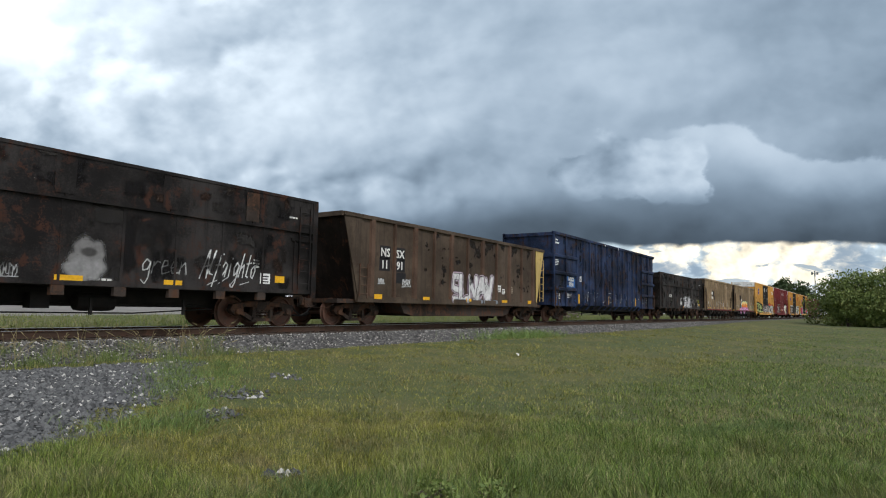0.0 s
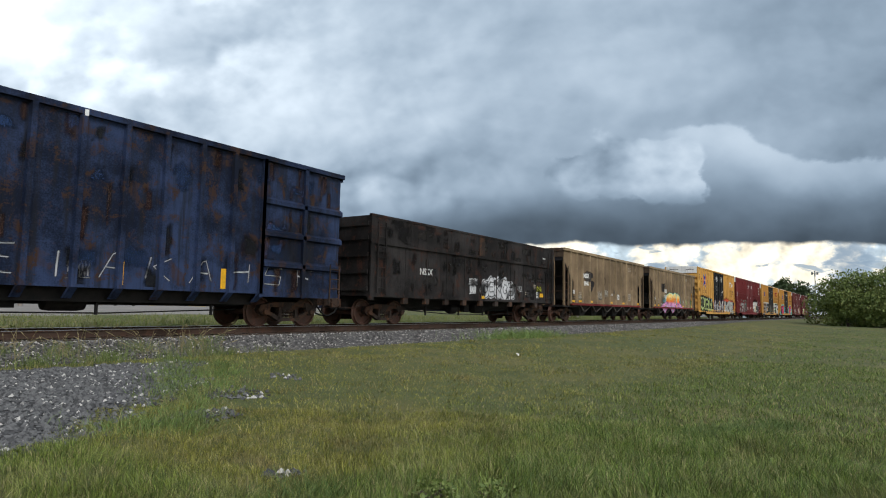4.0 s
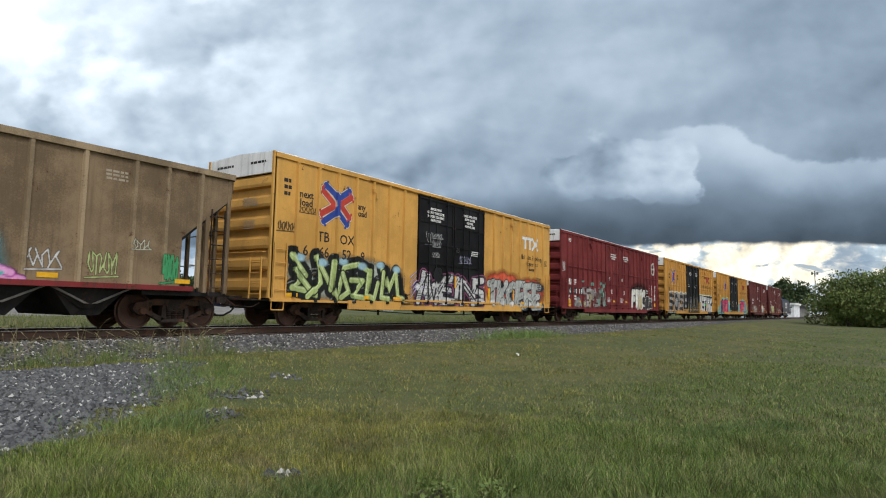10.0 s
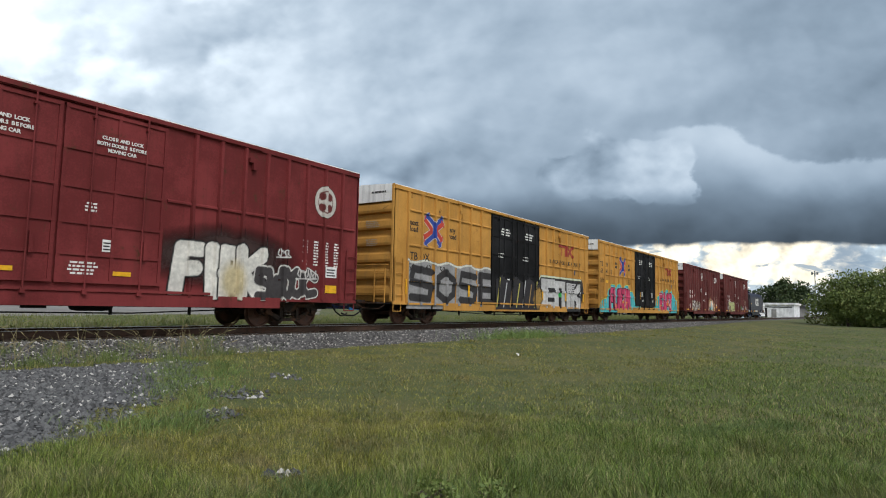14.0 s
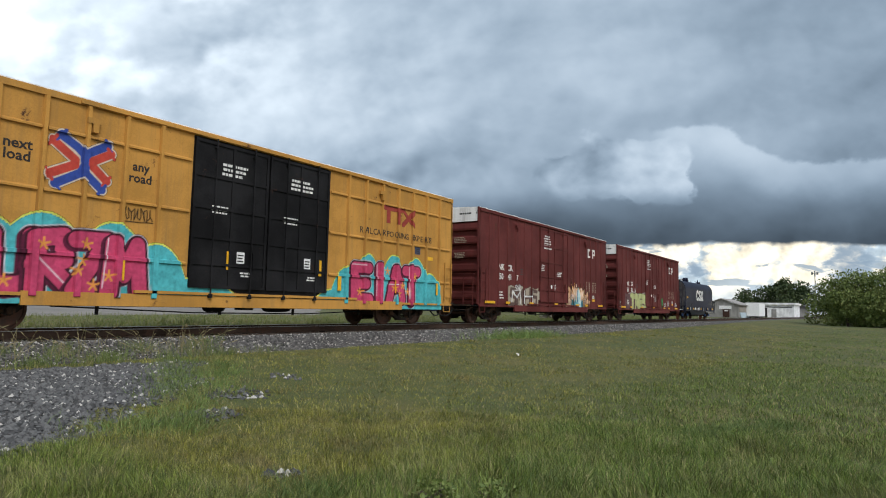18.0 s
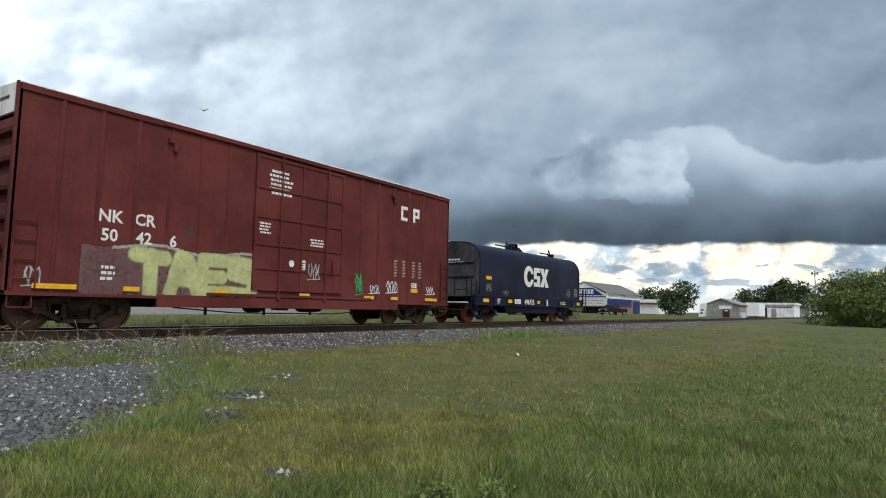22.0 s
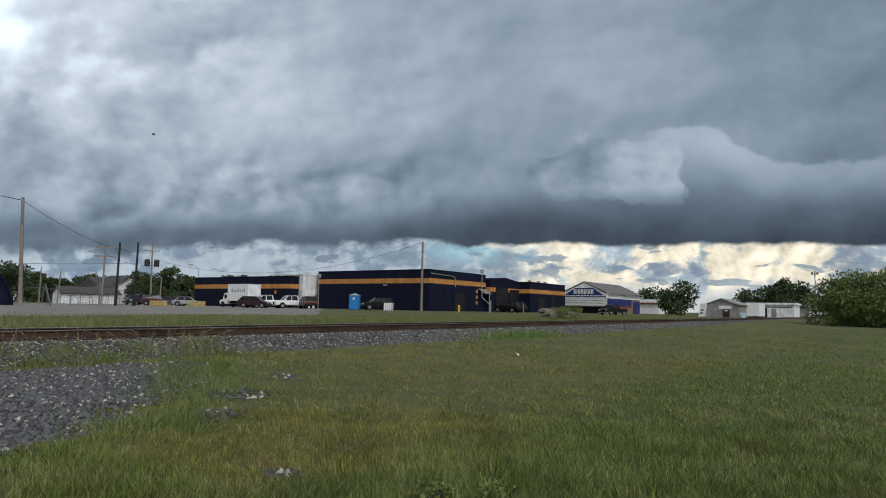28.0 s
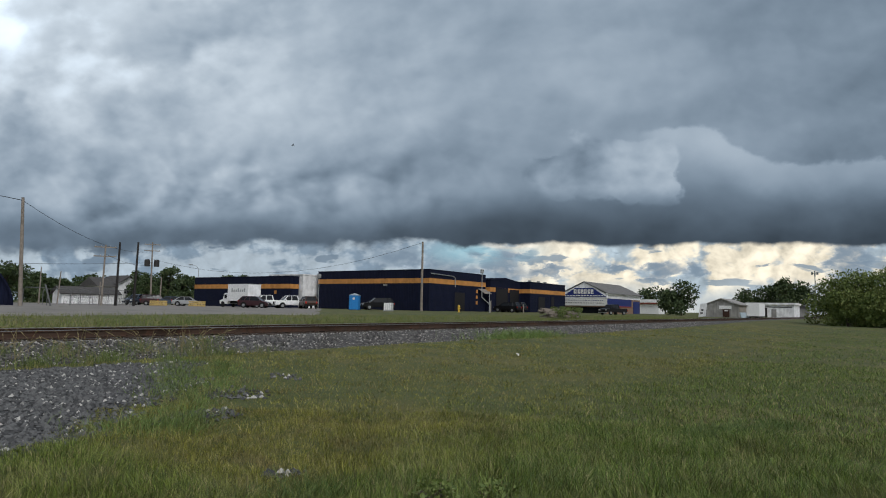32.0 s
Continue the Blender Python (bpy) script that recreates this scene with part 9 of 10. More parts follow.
    part("bumper", Solid().box(L / 2 - 0.05, L / 2 + 0.06, -w + 0.05, w - 0.05, 0.36, 0.52).box(-L / 2 - 0.06, -L / 2 + 0.05, -w + 0.05, w - 0.05, 0.40, 0.56), M_TYRE if kind != "pickup" else M_GALV, t)
    part("grille", Solid().box(L / 2 - 0.06, L / 2 + 0.01, -0.42, 0.42, 0.54, body[3][1]), M_TYRE, t)
    if kind == "pickup":
        part("cargo_bed", Solid().box(-2.7, -0.85, -w + 0.1, w - 0.1, 1.162, 1.17), M_TYRE, t)
    return t


vehicle("hatch", 55.9, 69.1, -58, M_MAROONP, "dark red hatchback parked on the gravel lot")
vehicle("pickup", 62.0, 73.9, 156, M_WHITEP, "white pickup truck parked on the gravel lot", wheels=0.38)
vehicle("pickup", 64.6, 71.4, 156, M_WHITEP, "white work pickup truck parked beside another", wheels=0.38)
vehicle("suv", 65.0, 68.6, 60, M_BROWNP, "dark brown utility vehicle parked by the hall", wheels=0.36)
vehicle("suv", 69.2, 58.9, 146, M_BLACKP, "black sport utility vehicle beside the portable toilet", wheels=0.37)
vehicle("suv", 55.4, 96.8, 200, M_BLUEP, "dark blue car parked by the chain-link fence")
vehicle("suv", 57.2, 94.8, -30, M_MAROONP, "red car parked by the chain-link fence")
vehicle("sedan", 58.6, 92.0, -40, M_BLUEP, "grey blue saloon car parked on the lot")
vehicle("sedan", 59.9, 90.4, -40, M_SILVERP, "silver saloon car parked on the lot")
vehicle("pickup", 109.9, 38.8, 160, M_BLACKP, "black pickup truck parked on the grass verge", wheels=0.4)
vehicle("suv", 95.5, 52.2, 90, M_BLACKP, "black vehicle parked before a hall door", wheels=0.38)
vehicle("suv", 98.4, 52.6, 90, M_BLACKP, "black vehicle parked before a hall door", wheels=0.38)

# box truck
bt = thing("box_truck", (61.2, 79.4, float(ground_z(61, 80)) + 0.05), "white box truck parked on the gravel lot", "truck", rz=90)
part("cargo_box", Solid().cbox(-3.6, 1.2, -1.15, 1.15, 0.95, 3.45, 0.04), M_WHITEP, bt, "plain white cargo box")
part("box_trim", Solid().box(-3.62, 1.22, -1.17, -1.13, 0.9, 1.0).box(-3.62, 1.22, -1.17, -1.13, 3.40, 3.48).box(-3.63, -3.6, -1.17, 1.17, 3.38, 3.48), M_GALV, bt)
part("rear_door", Solid().box(-3.65, -3.6, -1.0, 1.0, 1.1, 3.3), M_WHITESIDE, bt)
part("cab", Solid().prism([(1.3, -0.98, 0.5), (3.2, -0.98, 0.5), (3.25, -0.98, 1.0), (2.5, -0.98, 1.2), (2.1, -0.98, 2.1), (1.3, -0.98, 2.15)], (0, 1.96, 0)), M_WHITEP, bt)
part("windscreen", Solid().prism([(2.55, -0.85, 1.25), (2.5, -0.85, 1.22), (2.12, -0.85, 2.0), (2.2, -0.85, 2.0)], (0, 1.7, 0)).box(1.55, 2.1, -1.0, 1.0, 1.3, 1.9), M_GLASS, bt)
part("chassis", Solid().box(-3.5, 3.0, -0.5, 0.5, 0.55, 0.95), M_TYRE, bt)
bl = Solid()
for k in range(7):
    bl.box(-2.9 + k * 0.48, -2.6 + k * 0.48, 1.152, 1.16, 2.3, 2.62 if k % 3 else 2.8)
part("box_lettering", bl, M_GALV, bt, "faint grey lettering")
for e in (-2.3, 2.4):
    for s in (-1, 1):
        part("wheel", Solid().lathe([(0.0, -0.12), (0.28, -0.12), (0.42, -0.1), (0.42, 0.12), (0.28, 0.14), (0.0, 0.12)], "y", 16), M_TYRE, bt, at=(e, s * 0.95, 0.42))

# portable toilet and liquid tote
pt = thing("portable_toilet", (65.9, 60.2, float(ground_z(66, 60))), "bright blue plastic portable toilet", "portable toilet", rz=30)
part("cabin", Solid().cbox(-0.75, 0.75, -0.65, 0.65, 0.08, 2.05, 0.06), M_PORTABLE, pt)
part("roof", Solid().prism([(-0.8, -0.7, 2.05), (-0.8, 0.0, 2.32), (-0.8, 0.7, 2.05)], (1.6, 0, 0)), M_PALEBLUE, pt, "pale translucent roof")
part("door", Solid().box(-0.78, -0.74, -0.4, 0.4, 0.15, 1.95), M_PORTABLE, pt)
part("door_sign", Solid().box(-0.80, -0.78, -0.14, 0.14, 1.45, 1.75), M_LETTER, pt, "small white notice")
part("skid", Solid().box(-0.8, 0.8, -0.7, -0.5, 0, 0.08).box(-0.8, 0.8, 0.5, 0.7, 0, 0.08), M_TYRE, pt)
tote = thing("liquid_tote", (66.5, 54.6, float(ground_z(66, 54))), "white plastic liquid tote in a metal cage", "tote", rz=25)
part("tank", Solid().cbox(-0.5, 0.5, -0.55, 0.55, 0.15, 1.1, 0.08), M_WHITEP, tote)
cage = Solid().box(-0.55, 0.55, -0.6, 0.6, 0.0, 0.13)
for k in range(5):
    q = -0.52 + k * 0.26
    cage.box(q - 0.012, q + 0.012, -0.58, -0.555, 0.1, 1.1).box(-0.53, -0.505, q - 0.012, q + 0.012, 0.1, 1.1)
part("cage", cage, M_GALV, tote)


# --- poles, wires and lamps ---
def pole(x, y, h, r, mat, label, lean=(0.0, 0.0), name="utility_pole", arm=0.0, arm_z=0.5, turn=0.0):
    t = thing(name, (x, y, float(ground_z(x, y)) - 0.3), label, "pole", rz=turn)
    top = (lean[0] * h, lean[1] * h, h + 0.3)
    part("shaft", Solid().tube((0, 0, 0), top, r, 10, r * 0.68), mat, t)
    if arm:
        for k in range(1 if arm < 2.2 else 2):
            z = top[2] - arm_z - k * 1.1
            part("crossarm", Solid().box(top[0] - arm / 2, top[0] + arm / 2, top[1] - 0.12, top[1] - 0.02, z - 0.06, z + 0.06), M_POLE, t)
            for q in (-0.45, -0.2, 0.2, 0.45):
                part("insulator", Solid().lathe([(0.0, 0.0), (0.035, 0.0), (0.05, 0.06), (0.03, 0.12), (0.0, 0.16)], "z", 8, (top[0] + q * arm, top[1] - 0.07, z + 0.06)), M_GALV, t)
    return t


def wire(pts, sag, r=0.02):
    s = Solid()
    for a, b in zip(pts[:-1], pts[1:]):
        a, b = Vector(a), Vector(b)
        q = [a.lerp(b, i / 12) - Vector((0, 0, sag * 4 * (i / 12) * (1 - i / 12))) for i in range(13)]
        s.path([tuple(p) for p in q], r, 5)
    return whole("overhead_wire", s, M_WIRE, "dark sagging overhead wire between poles", "wire")


pole(24.2, 60.5, 9.3, 0.17, M_POLE, "tall weathered wooden utility pole", (-0.06, -0.03))
p2 = pole(39.1, 76.2, 7.3, 0.12, M_POLE, "wooden utility pole with two crossarms", (0.01, 0.0), arm=2.4, arm_z=0.3, turn=-30)
pole(41.6, 77.7, 7.9, 0.16, M_BLACKPOLE, "black tarred wooden post", (0.012, 0.0), "tall_post")
pole(42.9, 75.9, 8.0, 0.16, M_BLACKPOLE, "black tarred wooden post", (0.012, -0.01), "tall_post")
p3 = pole(62.1, 104.5, 11.0, 0.16, M_POLE, "wooden utility pole carrying grey transformers", (-0.02, 0.0), arm=2.6, arm_z=0.4, turn=-30)
for q in (-0.75, 0.75):
    part("transformer", Solid().lathe([(0.0, 0.0), (0.42, 0.02), (0.45, 0.1), (0.45, 1.1), (0.3, 1.25), (0.0, 1.28)], "z", 14, (q - 0.15, -0.4, 7.0)), M_GREYPATCH, p3, "grey steel transformer can")
pole(63.2, 103.5, 5.0, 0.13, M_POLE, "short leaning wooden pole", (0.02, 0.0))
pole(74.4, 54.9, 10.2, 0.20, M_POLE, "tall weathered wooden utility pole before the hall")
pole(37.2, 87.8, 4.8, 0.09, M_POLE, "thin wooden pole by the fence", name="fence_post")
pole(40.9, 91.2, 4.5, 0.09, M_POLE, "thin wooden pole by the fence", (0.05, 0.0), name="fence_post")
pole(53.0, 104.0, 3.6, 0.12, M_POLE, "short wooden pole by the house", name="fence_post")
pole(94.6, 48.7, 1.5, 0.1, M_POLE, "short wooden marker post", name="marker_post")
lp = pole(68.0, 69.5, 5.0, 0.06, M_GALV, "slim white lamp post with a box lamp", name="lamp_post")
part("lamp_head", Solid().cbox(-0.25, 0.25, -0.2, 0.2, 5.0, 5.6, 0.03), M_GALV, lp)
lp2 = pole(82.7, 48.3, 3.2, 0.07, M_GALV, "slim grey lamp post with a bent pipe", (-0.0, 0.0), name="lamp_post")
part("bent_pipe", Solid().path([(0.0, 0, 0.6), (0.0, 0, 1.6), (-0.9, 0.8, 2.6), (-0.9, 0.8, 6.3)], 0.06), M_GALV, lp2)
part("lamp_head", Solid().cbox(-1.1, -0.7, 0.6, 1.0, 6.2, 6.8, 0.03), M_GALV, lp2)
part("guard_board", Solid().box(0.05, 0.4, -0.1, 0.1, 0.2, 2.1), M_TANSIDE, lp2, "weathered board")
tw = pole(301.6, 21.0, 17.0, 0.25, M_GALV, "tall floodlight mast beyond the trees", name="floodlight_mast")
part("lamp_head", Solid().box(-0.2, 0.2, -1.2, 1.2, 18.2, 18.5).box(-0.2, 0.2, -1.3, -0.6, 17.7, 18.9).box(-0.2, 0.2, 0.6, 1.3, 17.7, 18.9).box(-0.25, 0.25, -0.25, 0.25, 17, 19.4), M_GALV, tw)
lamp3 = pole(90.0, 132.0, 8.6, 0.10, M_GALV, "curved street lamp beyond the hall", name="street_lamp")
part("lamp_arm", Solid().path([(0, 0, 8.8), (-0.4, 0.25, 9.5), (-1.3, 0.8, 9.8)], 0.06).box(-2.0, -1.2, 0.65, 1.0, 9.7, 9.88), M_GALV, lamp3)
wire([(23.6, 60.2, 10.0), (62.0, 104.4, 10.4)], 1.6, 0.022)
wire([(23.6, 60.2, 10.0), (10.0, 52.0, 10.3)], 0.2, 0.03)
wire([(62.0, 104.4, 9.0), (74.4, 54.9, 11.0)], 3.4, 0.022)
wire([(28.0, 112.0, 6.9), (62.0, 104.4, 8.4)], 0.5, 0.03)
wire([(39.1, 76.2, 7.2), (62.0, 104.4, 8.0)], 0.6, 0.02)

# hydrant
hy = thing("fire_hydrant", (77.5, 50.4, float(ground_z(77.5, 50.4))), "yellow fire hydrant standing in the grass", "hydrant")
part("barrel", Solid().lathe([(0.0, 0.0), (0.2, 0.0), (0.2, 0.08), (0.13, 0.1), (0.13, 0.75), (0.17, 0.78), (0.17, 0.84), (0.12, 1.0), (0.04, 1.08), (0.0, 1.1)], "z", 14), M_YELHYD, hy)
part("nozzle", Solid().tube((-0.26, 0, 0.6), (0.26, 0, 0.6), 0.07, 10).tube((0, -0.28, 0.55), (0, 0, 0.55), 0.08, 10), M_YELHYD, hy)

# arched shed at the far edge of the lot
arch = thing("arched_shed", (20.0, 66.4, 0.7), "dark blue arched metal shed", "shed", rz=-21)
prof = [(5.6 * math.cos(math.pi * i / 20), 5.1 * math.sin(math.pi * i / 20)) for i in range(21)]
inner = [(a * 0.97, b * 0.97) for a, b in prof]
part("shell", Solid().prism([(a, 0, b) for a, b in prof] + [(a, 0, b) for a, b in inner[::-1]], (0, 14, 0)), M_NAVY, arch, smooth=False)
part("end_wall", Solid().prism([(a, 0.3, b) for a, b in inner], (0, 0.15, 0)), M_NAVY, arch)

# white houses by the trees
h1 = thing("house", (53.3, 117.3, 0.9), "low white garage house with a grey roof", "house", rz=-8)
house_walls(h1, 0, 9.4, 0, 5.0, 0, 1.9, M_WHITESIDE)
part("gable", Solid().prism([(0, 0, 1.9), (0, 5, 1.9), (0, 2.5, 3.0)], (0.2, 0, 0)), M_WHITESIDE, h1)
part("gable", Solid().prism([(9.2, 0, 1.9), (9.2, 5, 1.9), (9.2, 2.5, 3.0)], (0.2, 0, 0)), M_WHITESIDE, h1)
part("roof", Solid().prism([(-0.4, -0.4, 1.75), (-0.4, 2.5, 3.05), (-0.4, 2.5, 3.2), (-0.4, -0.5, 1.9)], (10.2, 0, 0)).prism([(-0.4, 5.4, 1.75), (-0.4, 2.5, 3.05), (-0.4, 2.5, 3.2), (-0.4, 5.5, 1.9)], (10.2, 0, 0)), M_ROOF, h1, "grey shingle roof")
for q in (3.6, 6.4):
    part("garage_door", Solid().box(q, q + 2.2, -0.05, 0, 0.05, 1.6), M_WHITEP, h1)
h2 = thing("house", (74.6, 138.6, 0.9), "two-storey white house with a dark gable roof", "house", rz=10)
house_walls(h2, 0, 5.4, 0, 6, 0, 4.6, M_WHITESIDE)
part("gable", Solid().prism([(0, 0, 4.6), (5.4, 0, 4.6), (2.7, 0, 6.2)], (0, 0.2, 0)), M_WHITESIDE, h2)
part("roof", Solid().prism([(-0.5, -0.5, 4.4), (2.7, -0.5, 6.3), (2.7, -0.5, 6.5), (-0.6, -0.5, 4.5)], (0, 7, 0)).prism([(5.9, -0.5, 4.4), (2.7, -0.5, 6.3), (2.7, -0.5, 6.5), (6.0, -0.5, 4.5)], (0, 7, 0)), M_ROOF, h2, "dark gable roof")
part("window", Solid().box(1.6, 4.2, -0.06, 0, 2.4, 3.4), M_GLASS, h2)
part("porch_wing", Solid().box(-4.6, -0.1, 0.5, 5.5, 0, 3.9), M_WHITESIDE, h2)
part("wing_roof", Solid().prism([(-5.0, -0.1, 3.8), (-5.0, 3.0, 5.8), (-5.0, 6.1, 3.8)], (5.2, 0, 0)), M_ROOF, h2)

# chain-link fence in front of the houses, with gate frames
def chain_fence(x, y, rz, n, pitch, h, label):
    fn = thing("chain_link_fence", (x, y, float(ground_z(x, y))), label, "fence", rz=rz)
    L = (n - 1) * pitch
    for k in range(n):
        part("fence_post", Solid().tube((k * pitch, 0, 0), (k * pitch, 0, h + 0.05), 0.035, 6), M_FENCE, fn)
    part("top_rail", Solid().tube((0, 0, h), (L, 0, h), 0.022, 6), M_FENCE, fn)
    net = Solid()
    for k in range(int(L / 0.16)):
        a = k * 0.16
        b = min(a + h, L)
        net.tube((a, 0, 0.03), (b, 0, 0.03 + b - a), 0.005, 3).tube((L - a, 0, 0.03), (L - b, 0, 0.03 + b - a), 0.005, 3)
    part("wire_mesh", net, M_FENCE, fn)
    return fn


M_FENCE = plain_mat("weathered_fence_wire", (0.16, 0.165, 0.165), 0.6, 0.3)
chain_fence(37.6, 80.4, -22, 8, 1.0, 1.9, "grey chain-link fence by the black posts")
chain_fence(49.0, 107.0, -8, 6, 2.1, 1.1, "low chain-link fence before the white garage")
for x, y, w in ((26.0, 64.6, 1.9), (30.0, 70.0, 2.4)):
    gt = thing("goal_frame", (x, y, float(ground_z(x, y))), "bent white metal pipe frame on the grass", "frame", rz=-25)
    part("pipe", Solid().path([(0, 0, 0), (0, 0, 1.5), (0.2, 0, 1.7), (w - 0.2, 0, 1.7), (w, 0, 1.5), (w, 0, 0)], 0.035), M_FENCE, gt)
sw = thing("pipe_frame", (27.2, 61.8, float(ground_z(27, 62))), "leaning grey pipe braced against the ground", "frame")
part("pipe", Solid().path([(0, 0, 0), (-0.45, 0.30, 2.0)], 0.07), M_FENCE, sw)
for x, y in ((54.6, 89.7), (58.6, 85.9)):
    cr = thing("wooden_crate", (x, y, float(ground_z(x, y))), "low pale wooden crate on the lot", "crate", rz=-35)
    for k in range(3):
        part("board", Solid().box(-1.2, 1.2, -0.5, -0.46, 0.1 + k * 0.25, 0.3 + k * 0.25).box(-1.2, 1.2, 0.46, 0.5, 0.1 + k * 0.25, 0.3 + k * 0.25), M_BUFF, cr)
    part("base", Solid().box(-1.2, 1.2, -0.45, 0.45, 0.0, 0.1), M_BUFF, cr)

# heap of old sleepers and brush by the line
hp = thing("timber_pile", (61.0, 27.2, float(ground_z(61, 27))), "grey pile of old broken timbers among brush", "timber pile", rz=-20)
rg_ = random.Random(31)
for k in range(26):
    ob = part("timber", Solid().box(-1.3, 1.3, -0.11, 0.11, -0.09, 0.09), M_POLE, hp)
    ob.matrix_basis = pose(rg_.uniform(-1.6, 1.8), rg_.uniform(-0.6, 0.6), 0.12 + 0.19 * (k // 6) + rg_.uniform(0, 0.06), rg_.uniform(-6, 6), rg_.uniform(-8, 8), rg_.uniform(-25, 25))

# crossing sign that leans
sg = thing("crossing_sign", (86.9, 19.4, float(ground_z(87, 19.4))), "leaning white sign board on a thin post by the line", "sign")
ob = part("post", Solid().tube((0, 0, 0), (0.0, -0.55, 2.3), 0.05, 8), M_POLE, sg)
part("board", Solid().prism([(-0.05, -1.0, 0.9), (-0.05, -0.1, 0.8), (-0.05, -0.35, 2.5), (-0.05, -1.2, 2.6)], (0.04, 0, 0)), M_WHITEP, sg)
part("board_marks", Solid().box(-0.06, -0.052, -0.65, -0.35, 1.2, 1.4).box(-0.06, -0.052, -0.75, -0.45, 1.6, 1.8), M_GREYPATCH, sg)

# sheds and low buildings beside the line's far end
s1 = thing("garage_shed", (142.0, 23.6, 0.6), "grey metal garage with a boarded bay and white panel", "shed")
house_walls(s1, 0, 14, 0, 6.6, 0, 2.6, M_GREYSIDE)
part("gable", Solid().prism([(-0.02, 0, 2.6), (-0.02, 6.6, 2.6), (-0.02, 3.4, 3.8)], (0.2, 0, 0)), M_GREYSIDE, s1)
part("roof", Solid().prism([(-0.3, -0.4, 2.5), (-0.3, 3.4, 3.85), (-0.3, 3.4, 4.0), (-0.3, -0.5, 2.62)], (14.6, 0, 0)).prism([(-0.3, 7.0, 2.5), (-0.3, 3.4, 3.85), (-0.3, 3.4, 4.0), (-0.3, 7.1, 2.62)], (14.6, 0, 0)), M_ROOFTIN, s1, "pale tin roof")
part("panel", Solid().box(-0.08, -0.02, 1.4, 3.8, 1.75, 2.45), M_WHITEP, s1, "white board on the end wall")
part("door", Solid().box(-0.07, -0.02, 1.8, 3.1, 0.1, 1.7), M_BROWNP, s1, "dark brown door")
part("notice", Solid().box(-0.09, -0.07, 2.1, 2.8, 1.3, 1.5), M_WHITEP, s1)
part("boarded_bay", Solid().box(0.3, 13.5, -0.08, 0, 1.2, 2.6), M_TANSIDE, s1, "weathered brown boarding")
part("pale_sheet", Solid().prism([(2.0, -0.1, 0.0), (13.8, -0.1, 0.0), (13.8, -0.1, 1.1), (0.6, -0.1, 1.1)], (0, 0.08, 0)), M_PALEBLUE, s1, "pale green sheeting")
s2 = thing("box_trailer", (150.0, 20.9, 0.65), "white box trailer parked beyond the line", "trailer")
part("cargo_box", Solid().cbox(0, 8, 0, 2.6, 0.3, 3.0, 0.05), M_WHITEP, s2)
part("undercarriage", Solid().box(1, 7, 0.4, 2.2, 0.0, 0.3), M_TYRE, s2)
s3 = thing("low_building", (190.0, 18.2, 0.5), "long low white building with a flat roof", "building")
house_walls(s3, 0, 14, 0, 11.5, 0, 3.5, M_WHITESIDE)
part("roof", Solid().box(-0.4, 14.4, -0.4, 11.9, 3.5, 4.0), M_WHITESIDE, s3)
part("door", Solid().box(-0.06, 0, 6.4, 10.6, 0.1, 2.6), M_GREYPATCH, s3, "grey roll-up door")
part("window_strip", Solid().box(-0.05, 0, 0.5, 11.0, 2.75, 3.0), M_GREYPATCH, s3)
part("side_door", Solid().box(-0.06, 0, 4.2, 5.4, 0.1, 2.3), M_GREYSIDE, s3)
s4 = thing("grey_shed", (240.0, 19.0, 0.5), "small grey shed at the end of the row", "shed")
house_walls(s4, 0, 6, 0, 4.6, 0, 3.0, M_GREYSIDE)
part("roof", Solid().prism([(-0.3, -0.3, 3.0), (-0.3, 2.3, 4.5), (-0.3, 4.9, 3.0)], (6.6, 0, 0)), M_ROOF, s4)
s5 = thing("roadside_stand", (178.0, 50.0, 0.7), "red and white roadside stand beside a fence", "stand")
house_walls(s5, 0, 6, 0, 9, 0, 3.0, M_WHITEP)
part("roof", Solid().box(-0.6, 6.6, -0.6, 9.6, 3.0, 3.7), M_LOGOREDD, s5, "red roof edge")
part("sign_band", Solid().box(-0.7, -0.62, -0.6, 9.6, 3.3, 4.2), M_WHITEP, s5)

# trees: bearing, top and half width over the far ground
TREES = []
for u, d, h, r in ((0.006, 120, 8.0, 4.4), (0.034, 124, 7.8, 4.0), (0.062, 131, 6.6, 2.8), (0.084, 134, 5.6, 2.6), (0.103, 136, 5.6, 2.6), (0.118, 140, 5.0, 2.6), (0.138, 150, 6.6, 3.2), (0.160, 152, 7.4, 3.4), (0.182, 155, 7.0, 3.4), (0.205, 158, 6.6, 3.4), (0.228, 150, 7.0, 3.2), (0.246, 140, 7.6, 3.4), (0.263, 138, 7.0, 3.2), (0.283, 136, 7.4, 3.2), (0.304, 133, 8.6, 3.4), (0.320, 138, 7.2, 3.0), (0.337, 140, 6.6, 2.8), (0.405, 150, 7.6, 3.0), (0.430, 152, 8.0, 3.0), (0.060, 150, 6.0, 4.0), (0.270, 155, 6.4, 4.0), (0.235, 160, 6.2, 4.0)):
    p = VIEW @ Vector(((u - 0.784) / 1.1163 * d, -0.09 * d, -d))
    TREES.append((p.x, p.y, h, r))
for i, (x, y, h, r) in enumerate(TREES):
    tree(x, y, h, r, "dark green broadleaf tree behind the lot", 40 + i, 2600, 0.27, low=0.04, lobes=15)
tree(156, 38.5, 8.0, 5.6, "dense dark green tree beyond the line", 70, 4200, 0.32, low=0.1, lobes=14)
tree(224, 66, 9, 5.5, "distant dark green tree", 71, 900, 0.45)
tree(214, 58, 8, 4.5, "distant dark green tree", 72, 900, 0.45)
